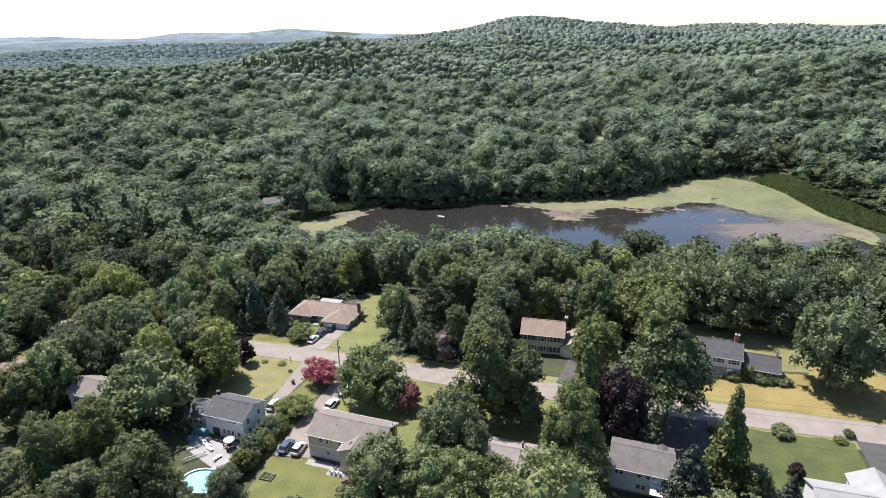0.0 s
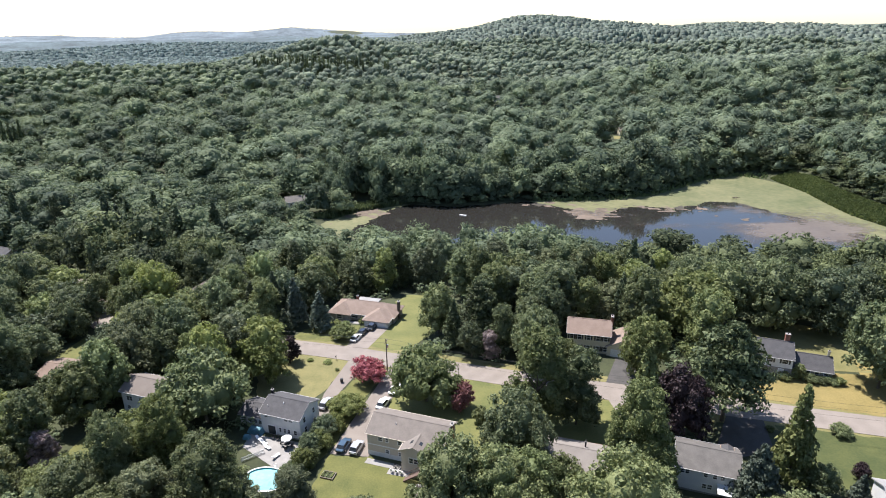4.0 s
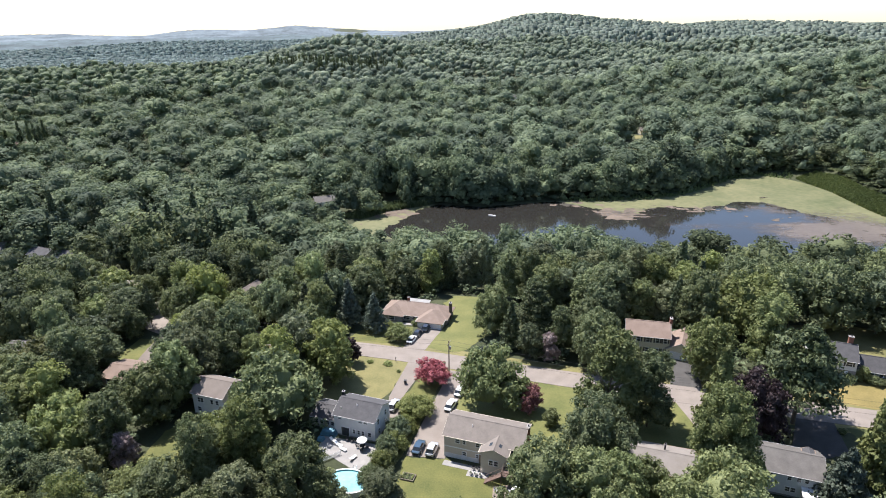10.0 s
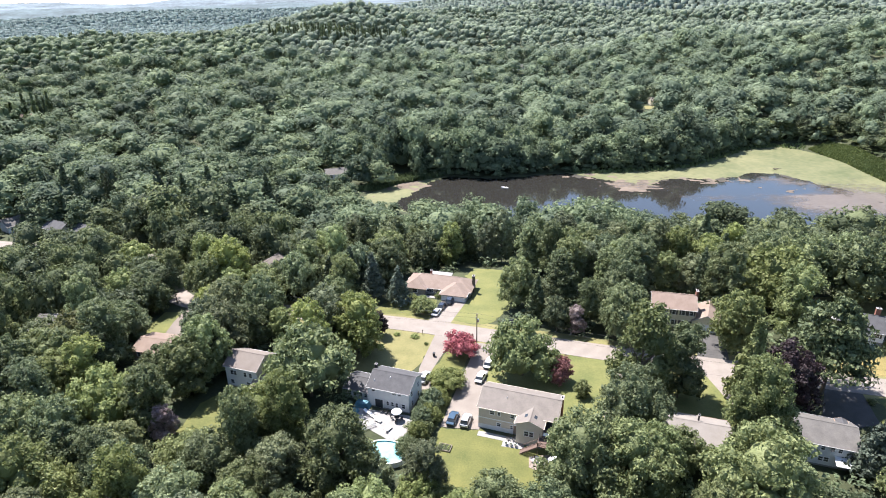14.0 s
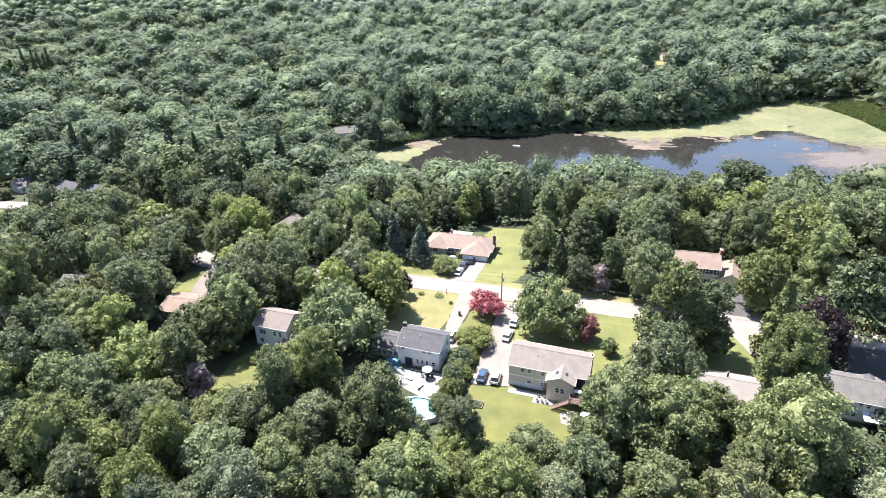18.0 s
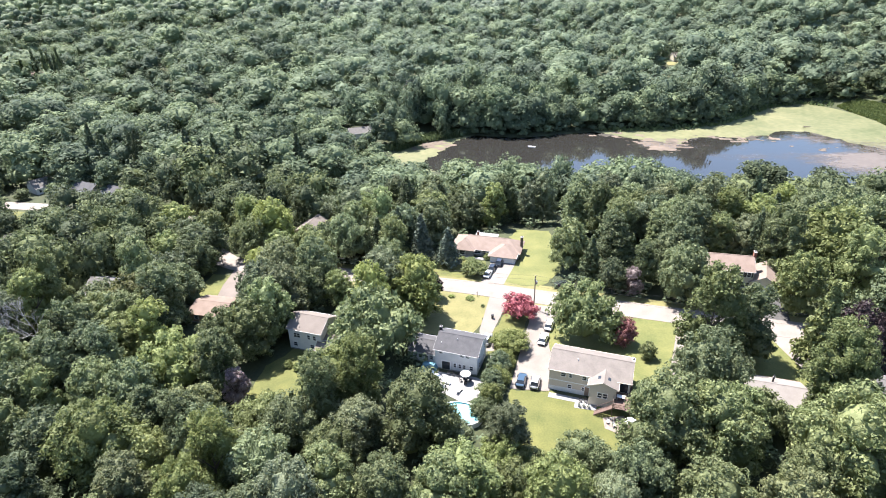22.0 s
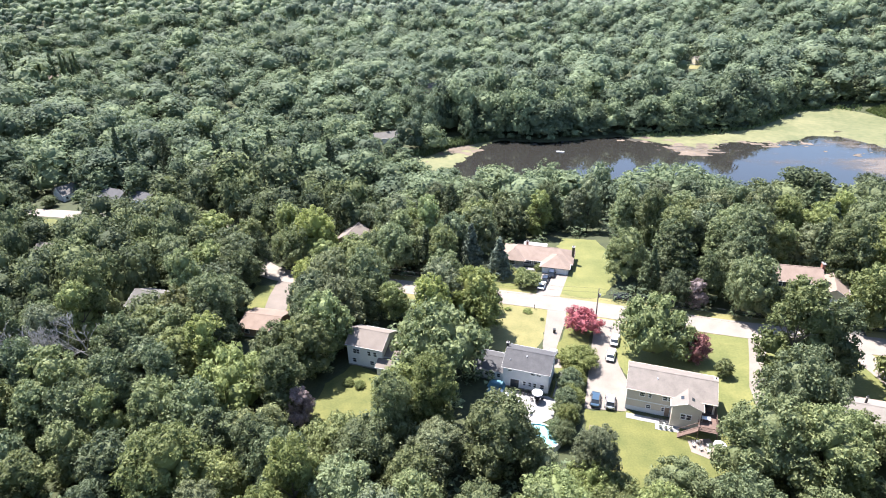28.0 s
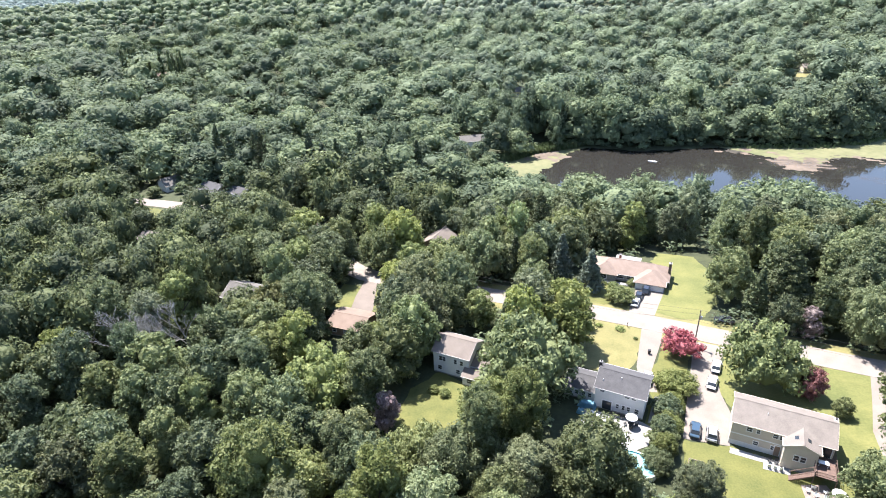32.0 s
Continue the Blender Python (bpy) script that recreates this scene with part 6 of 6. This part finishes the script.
WOODW = surface("grey-white plastic", (0.6, 0.6, 0.6), (0.74, 0.74, 0.73), 2.0, 0.5, 9.0, 0.05)
zp = gz(-43.3, 95.2) + 0.09
umbrella("white garden umbrella over the patio table", -43.4, 95.2, zp, 1.08)
table("round dark patio table under the umbrella", -43.4, 95.2, zp, 0.6)
row_of(chair_thing("dark metal garden chair at the patio table", M["black"]), ((-44.4, 95.2, 90), (-42.4, 95.2, -90), (-43.4, 94.2, 180), (-43.4, 96.2, 0)), 0.09)
row_of(chair_thing("white sun lounger on the pale patio", WOODW, "lounger", True), ((-49.8, 96.8, 60), (-48.4, 95.6, 62), (-47.3, 94.4, 60), (-44.6, 91.9, 150)), 0.09)
row_of(chair_thing("dark garden chair against the white house wall", M["black"]), ((-47.0, 97.2, -14), (-46.0, 96.9, -14), (-45.0, 96.7, -14), (-50.6, 98.0, -10)), 0.09)
TARP = surface("blue tarpaulin", (0.045, 0.12, 0.16), (0.10, 0.24, 0.30), 1.5, 0.6, 8.0, 0.3)
for x, y, sx, sy, sz in ((-51.4, 99.2, 3.6, 1.7, 1.2), (-52.6, 97.2, 1.5, 1.2, 0.8)):
    cv = tagged(new("covered_furniture"), "garden furniture under a crumpled blue tarpaulin", "cover")
    cv.matrix_basis = pose(x, y, gz(x, y) + 0.08, 0, 0, -14)
    bm = bmesh.new()
    bmesh.ops.create_grid(bm, x_segments=14, y_segments=8, size=0.5)
    for v in bm.verts:
        e = max(abs(v.co.x), abs(v.co.y)) * 2
        v.co.z = sz * (1 - max(0, e - 0.72) / 0.28 * 0.97) + 0.08 * noise.noise(v.co * 7)
        v.co.x, v.co.y = v.co.x * sx, v.co.y * sy
    part("tarpaulin", bm, TARP, cv)
    part("bench", box_bm(sx * 0.7, sy * 0.7, sz * 0.8, (0, 0, sz * 0.4)), M["wood"], cv)

# low fence between the pool and the patio
fence = tagged(new("fence"), "low white picket fence between pool and patio", "fence")
fence.matrix_basis = pose(-49.2, 91.6, gz(-49.2, 91.6), 0, 0, 38)
for k in range(4):
    part("post", box_bm(0.1, 0.1, 1.1, (k * 1.5 - 2.25, 0, 0.5), 0.01), M["trim"], fence)
for z in (0.3, 0.85):
    part("rail", box_bm(4.5, 0.05, 0.09, (0, 0, z)), M["trim"], fence)
for k in range(22):
    part("picket", box_bm(0.08, 0.03, 0.95, (k * 0.21 - 2.2, -0.04, 0.55)), M["trim"], fence)

# raised bed on the lawn
bed = tagged(new("raised_bed"), "timber-framed raised garden bed with seedlings on the lawn", "planter")
bed.matrix_basis = pose(-32.9, 87.5, gz(-32.9, 87.5), 0, 0, -12)
for sx, sy, cx, cy in ((2.6, 0.12, 0, -0.9), (2.6, 0.12, 0, 0.9), (0.12, 1.7, -1.24, 0), (0.12, 1.7, 1.24, 0)):
    part("board", box_bm(sx, sy, 0.42, (cx, cy, 0.16), 0.015), M["pole_wood"], bed)
part("soil", box_bm(2.4, 1.7, 0.26, (0, 0, 0.18)), M["forest_floor"], bed, "dark garden soil")
rb = random.Random(4)
for k in range(9):
    cc = leaf_cards(np.random.default_rng(k), np.random.default_rng(k).normal(0, 0.12, (14, 3)) + (0, 0, 0.2), np.tile((0, 0, 1.0), (14, 1)), 0.11)
    o = new("seedling", mesh_from("seedling", *cc, LEAF["maple"]))
    o.parent, o.matrix_basis = bed, pose(-0.95 + (k % 3) * 0.9 + rb.uniform(-0.1, 0.1), -0.5 + (k // 3) * 0.5, 0.3)

drape("path", [(-40.2, 96.6), (-38.7, 96.2), (-36.9, 104.2), (-38.2, 104.6)], 0.085, M["concrete"], 3.0, "narrow concrete path beside the white house", "path", thick=0.1)
drape("path", [(-46.8, 152.2), (-41.2, 151.2), (-36.4, 150.2), (-36.2, 151.4), (-41.0, 152.6), (-46.6, 153.6)], 0.085, M["concrete"], 3.0, "pale front walk of the ranch house", "path", thick=0.1)

# ---- behind the grey-roofed house ----
drape("patio", [(-26.4, 92.9), (-17.2, 90.6), (-17.8, 88.0), (-22.0, 88.7), (-21.6, 90.2), (-26.8, 91.5)], 0.09, M["concrete"], 3.0, "pale concrete patio along the back wall", "patio", thick=0.1)
drape("patio", [(-16.8, 86.2), (-12.8, 86.8), (-11.5, 83.0), (-13.0, 81.2), (-16.9, 83.4)], 0.09, surface("pinkish gravel", (0.16, 0.125, 0.105), (0.235, 0.19, 0.162), 1.0, 0.9, 9.0, 0.4), 3.0, "pinkish gravel sitting area below the deck", "patio", thick=0.1)
row_of(chair_thing("dark garden chair on the back patio", M["black"]), ((-20.6, 90.4, -14), (-19.6, 90.2, -14), (-18.7, 90.0, -20)), 0.09)
row_of(chair_thing("white adirondack chair on the gravel", WOODW), ((-16.2, 84.8, 60), (-15.2, 83.9, 20), (-14.0, 83.4, -20), (-13.6, 84.8, 200), (-15.2, 85.6, 170)), 0.09)
row_of(chair_thing("white bench seat on the back patio", WOODW), ((-21.0, 89.2, 170), (-20.1, 89.0, 170), (-19.2, 88.8, 170)), 0.09)
umbrella("white garden umbrella at the lawn's edge", -12.4, 83.3, gz(-12.4, 83.3), 1.1)

deck = tagged(new("deck"), "raised brown wooden deck with railing and stairs", "deck")
deck.matrix_basis = pose(-12.7, 90.0, gz(-12.7, 90.0), 0, 0, -14.2)
for k in range(22):
    part("deck_board", box_bm(0.135, 6.8, 0.04, (-1.55 + k * 0.145, -1.1, 2.62)), M["wood"], deck)
for x in (-1.6, 1.55):
    for y in (-4.4, -1.1, 2.2):
        part("post", box_bm(0.12, 0.12, 3.7, (x, y, 1.75), 0.01), M["wood"], deck)
for z in (2.9, 3.55):
    part("rail", box_bm(3.2, 0.06, 0.09, (0, -4.45, z)), M["wood"], deck)
    for x in (-1.6, 1.58):
        part("rail", box_bm(0.06, 6.7, 0.09, (x, -1.1, z)), M["wood"], deck)
for k in range(20):
    part("baluster", box_bm(0.035, 0.035, 0.62, (-1.5 + k * 0.158, -4.45, 3.22)), M["wood"], deck)
    part("baluster", box_bm(0.035, 0.035, 0.62, (1.58, -4.3 + k * 0.33, 3.22)), M["wood"], deck)
for k in range(13):
    part("stair_tread", box_bm(0.27, 1.1, 0.045, (-1.75 - 0.25 * k, -4.0, 2.45 - 0.19 * k)), M["wood"], deck)
for y in (-4.55, -3.45):
    part("stringer", slab_bm((-4.9, y - 0.03, 0.12), (-4.9, y + 0.03, 0.12), (-1.6, y + 0.03, 2.6), (-1.6, y - 0.03, 2.6), 0.26), M["wood"], deck)
    part("handrail", slab_bm((-4.9, y - 0.04, 1.1), (-4.9, y + 0.04, 1.1), (-1.6, y + 0.04, 3.58), (-1.6, y - 0.04, 3.58), 0.09), M["wood"], deck, "pale worn handrail")
zd = gz(-12.9, 91.0) + 2.64
tb_ = tagged(new("deck_sofa"), "white cushioned sofa on the deck", "sofa")
tb_.matrix_basis = pose(-12.4, 91.2, zd, 0, 0, -14)
part("seat", box_bm(1.9, 0.75, 0.42, (0, 0, 0.21), 0.06), WOODW, tb_)
part("backrest", box_bm(1.9, 0.2, 0.8, (0, 0.42, 0.4), 0.05), WOODW, tb_)
for s in (-1, 1):
    part("armrest", box_bm(0.2, 0.75, 0.62, (s * 0.95, 0, 0.31), 0.05), WOODW, tb_)
tt_ = tagged(new("deck_table"), "white rectangular table on the deck", "table")
tt_.matrix_basis = pose(-13.4, 88.5, zd, 0, 0, -14)
part("tabletop", box_bm(1.5, 0.9, 0.05, (0, 0, 0.72), 0.015), WOODW, tt_)
for a, b in ((-0.65, -0.38), (0.65, -0.38), (-0.65, 0.38), (0.65, 0.38)):
    part("leg", box_bm(0.06, 0.06, 0.7, (a, b, 0.35)), WOODW, tt_)

# ---- along the road ----
def utility_pole(x, y, h, label):
    p = tagged(new("utility_pole"), label, "utility pole", "poles along the road")
    p.matrix_basis = pose(x, y, gz(x, y) - 0.3, 0, 0, -14)
    part("shaft", tube_bm(0.17, 0.11, h + 0.3, 10), M["pole_wood"], p)
    part("crossarm", box_bm(0.1, 2.2, 0.12, (0, 0, h - 0.4), 0.01), M["pole_wood"], p)
    for s in (-0.95, -0.35, 0.35, 0.95):
        part("insulator", tube_bm(0.05, 0.04, 0.16, 8, (0, s, h - 0.34)), M["galv"], p)
    part("transformer", tube_bm(0.24, 0.24, 0.8, 12, (0.34, 0, h - 2.0)), M["galv"], p, "grey drum transformer")


POLES = ((-95.0, 136.6), (-27.8, 124.4), (40.0, 106.0), (104.0, 97.5))
for x, y in POLES:
    utility_pole(x, y, 9.4, "weathered wooden utility pole beside the road")
for (x0, y0), (x1, y1) in zip(POLES, POLES[1:]):
    for dy, dz in ((-0.95, -0.25), (0.95, -0.25), (0, -2.6)):
        cu = bpy.data.curves.new("cable", "CURVE")
        cu.dimensions, cu.bevel_depth, cu.bevel_resolution = "3D", 0.018, 0
        sp = cu.splines.new("POLY")
        sp.points.add(16)
        za, zb = gz(x0, y0) + 9.1 + dz, gz(x1, y1) + 9.1 + dz
        for k in range(17):
            f = k / 16
            sp.points[k].co = (x0 + (x1 - x0) * f + 0.2 * dy, y0 + (y1 - y0) * f + dy, za + (zb - za) * f - 4 * 1.1 * f * (1 - f), 1)
        cu.materials.append(M["black"])
        tagged(new("overhead_cable", cu), "thin black overhead cable between wooden poles", "cable", "cables along the road")

bins = tagged(new("rubbish_bin"), "dark wheeled rubbish bin beside the driveway", "bin")
bins.matrix_basis = pose(-38.0, 119.2, gz(-38, 119.2) + 0.08)
part("bin_body", loft_bm([[(-a, -a, z), (a, -a, z), (a, a, z), (-a, a, z)] for a, z in ((0.24, 0.05), (0.31, 0.95))]), M["black"], bins)
part("lid", box_bm(0.66, 0.7, 0.07, (0, 0, 1.0), 0.02), M["black"], bins)
for s in (-1, 1):
    part("wheel", tube_bm(0.11, 0.11, 0.05, 10), M["black"], bins, "", pose(s * 0.24, 0.3, 0.12, 0, 90, 0))
for x, y in ((-42.0, 129.6), (-32.6, 128.8), (9.6, 119.6)):
    mb = tagged(new("mailbox"), "small dark mailbox on a wooden post by the road", "mailbox")
    mb.matrix_basis = pose(x, y, gz(x, y) + 0.05, 0, 0, -14)
    part("post", box_bm(0.1, 0.1, 1.1, (0, 0, 0.5), 0.01), M["pole_wood"], mb)
    part("box", tube_bm(0.11, 0.11, 0.5, 10), M["black"], mb, "", pose(0, -0.25, 1.15, -90))

# clipped bushes
for x, y, h, r in ((-48.6, 128.8, 1.0, 0.9), (-43.7, 128.0, 1.1, 1.3), (-40.5, 124.6, 0.9, 0.6), (-39.6, 151.8, 2.2, 1.5), (65.7, 124.2, 2.4, 1.7), (71.0, 123.3, 2.4, 1.8),
                   (73.2, 123.0, 2.2, 1.7), (75.2, 122.6, 2.2, 1.6), (77.0, 122.4, 2.2, 1.5), (78.2, 102.4, 1.5, 1.4), (80.6, 104.2, 2.2, 1.2), (54.4, 104.6, 1.3, 1.0), (67.6, 104.0, 3.0, 2.2),
                   (68.9, 124.6, 4.2, 1.7), (-82.0, 98.0, 1.6, 1.3), (-79.6, 97.4, 1.8, 1.4), (-44.6, 150.2, 1.6, 1.5), (-47.6, 151.2, 1.5, 1.6)):
    plant("maple" if h < 2.2 else "oak", x, y, h, r, "low rounded green garden bush on the lawn")

# bare grey tree in the wood
for x, y, h in ((-138.6, 99.8, 14.5), (-148.4, 93.6, 16.5), (-145.4, 95.4, 14.5)):
    bt = tagged(new("bare_tree"), "leafless grey tree with fine bare branches", "tree")
    bt.matrix_basis = pose(x, y, gz(x, y))
    rt = random.Random(int(-x))
    bm = bmesh.new()

    def grow(a, d, ln, r, depth):
        b = a + d * ln
        g = bmesh.ops.create_cone(bm, cap_ends=False, segments=5, radius1=r, radius2=r * 0.6, depth=ln)
        bmesh.ops.transform(bm, matrix=Matrix.Translation((a + b) / 2) @ d.to_track_quat("Z", "Y").to_matrix().to_4x4(), verts=g["verts"])
        if depth:
            for _ in range(3 if depth > 1 else 4):
                e = (d + Vector((rt.uniform(-0.8, 0.8), rt.uniform(-0.8, 0.8), rt.uniform(-0.1, 0.6)))).normalized()
                grow(b - d * ln * rt.uniform(0, 0.25), e, ln * rt.uniform(0.6, 0.85), r * 0.6, depth - 1)
    grow(Vector((0, 0, -0.2)), Vector((0, 0, 1)), h * 0.36, 0.2, 5)
    part("trunk", bm, surface("bare grey bark", (0.28, 0.26, 0.25), (0.42, 0.40, 0.38), 2.0, 0.9, 9.0, 0.4), bt)

# ---- on and round the pond ----
boat = tagged(new("boat"), "small white boat floating on the dark pond", "boat")
boat.matrix_basis = pose(-18.0, 309.0, WATER - 0.1, 0, 0, 70)
part("hull", loft_bm([[(-w * 0.7, y, 0.0), (-w, y, 0.5), (w, y, 0.5), (w * 0.7, y, 0.0)] for y, w in ((-2.0, 0.45), (-1.0, 0.62), (0.4, 0.66), (1.6, 0.42), (2.2, 0.08))]), M["trim"], boat)
part("thwart", box_bm(1.1, 0.25, 0.06, (0, -0.3, 0.52)), M["wood"], boat)
snag = tagged(new("dead_branch"), "dark dead branch lying on the algae", "branch")
snag.matrix_basis = pose(140.0, 351.0, WATER + 0.2)
for a, ln in ((0, 6), (40, 4), (-35, 4.5)):
    part("limb", tube_bm(0.25, 0.06, ln, 6), M["bark"], snag, "", pose(0, 0, 0.1, 78, 0, a))


def reeds(label, poly, n, h, seed):
    rng = np.random.default_rng(seed)
    poly = np.array(poly, float)
    lo, hi = poly.min(0), poly.max(0)
    p = rng.uniform(lo, hi, (n * 3, 2))
    p = p[edge_distance(p[:, 0], p[:, 1], poly) > 0][:n]
    z = np.maximum(ground(p[:, 0], p[:, 1]), WATER)
    n = len(p)
    a, w = rng.uniform(0, 6.283, n), rng.uniform(0.5, 0.9, n)
    hh = h * rng.uniform(0.6, 1.2, n)
    lean = rng.normal(0, 0.3, (n, 2))
    dx, dy = np.cos(a) * w, np.sin(a) * w
    co = np.stack([np.stack([p[:, 0] - dx, p[:, 1] - dy, z], 1), np.stack([p[:, 0] + dx, p[:, 1] + dy, z], 1),
                   np.stack([p[:, 0] + dx * 0.6 + lean[:, 0], p[:, 1] + dy * 0.6 + lean[:, 1], z + hh], 1), np.stack([p[:, 0] - dx * 0.5 + lean[:, 0], p[:, 1] - dy * 0.5 + lean[:, 1], z + hh * 0.9], 1)], 1).reshape(-1, 3)
    tagged(new("reeds", mesh_from("reeds", co, np.arange(4 * n).reshape(-1, 4), M["reed"])), label, "reeds", kind="stuff")


drape("marsh", MARSH, 0.12, M["marsh"], 5.0, "green marsh grass beside the pond", "marsh")
reeds("dense green reed bed on the marshy shore", MARSH, 14000, 1.7, 1)
reeds("pale green tall reeds on the pond's shore", [(-98, 296), (-90, 308), (-80, 322), (-64, 332), (-50, 334), (-56, 327), (-76, 315), (-88, 300)], 3500, 2.6, 2)
reeds("green reeds along the far shore", [(20, 341), (33, 344), (77, 351), (94, 362), (117, 383), (138, 402), (160, 412), (182, 404), (178, 398), (162, 406), (140, 396), (119, 376), (96, 355), (77, 345), (33, 338)], 3000, 1.6, 3)
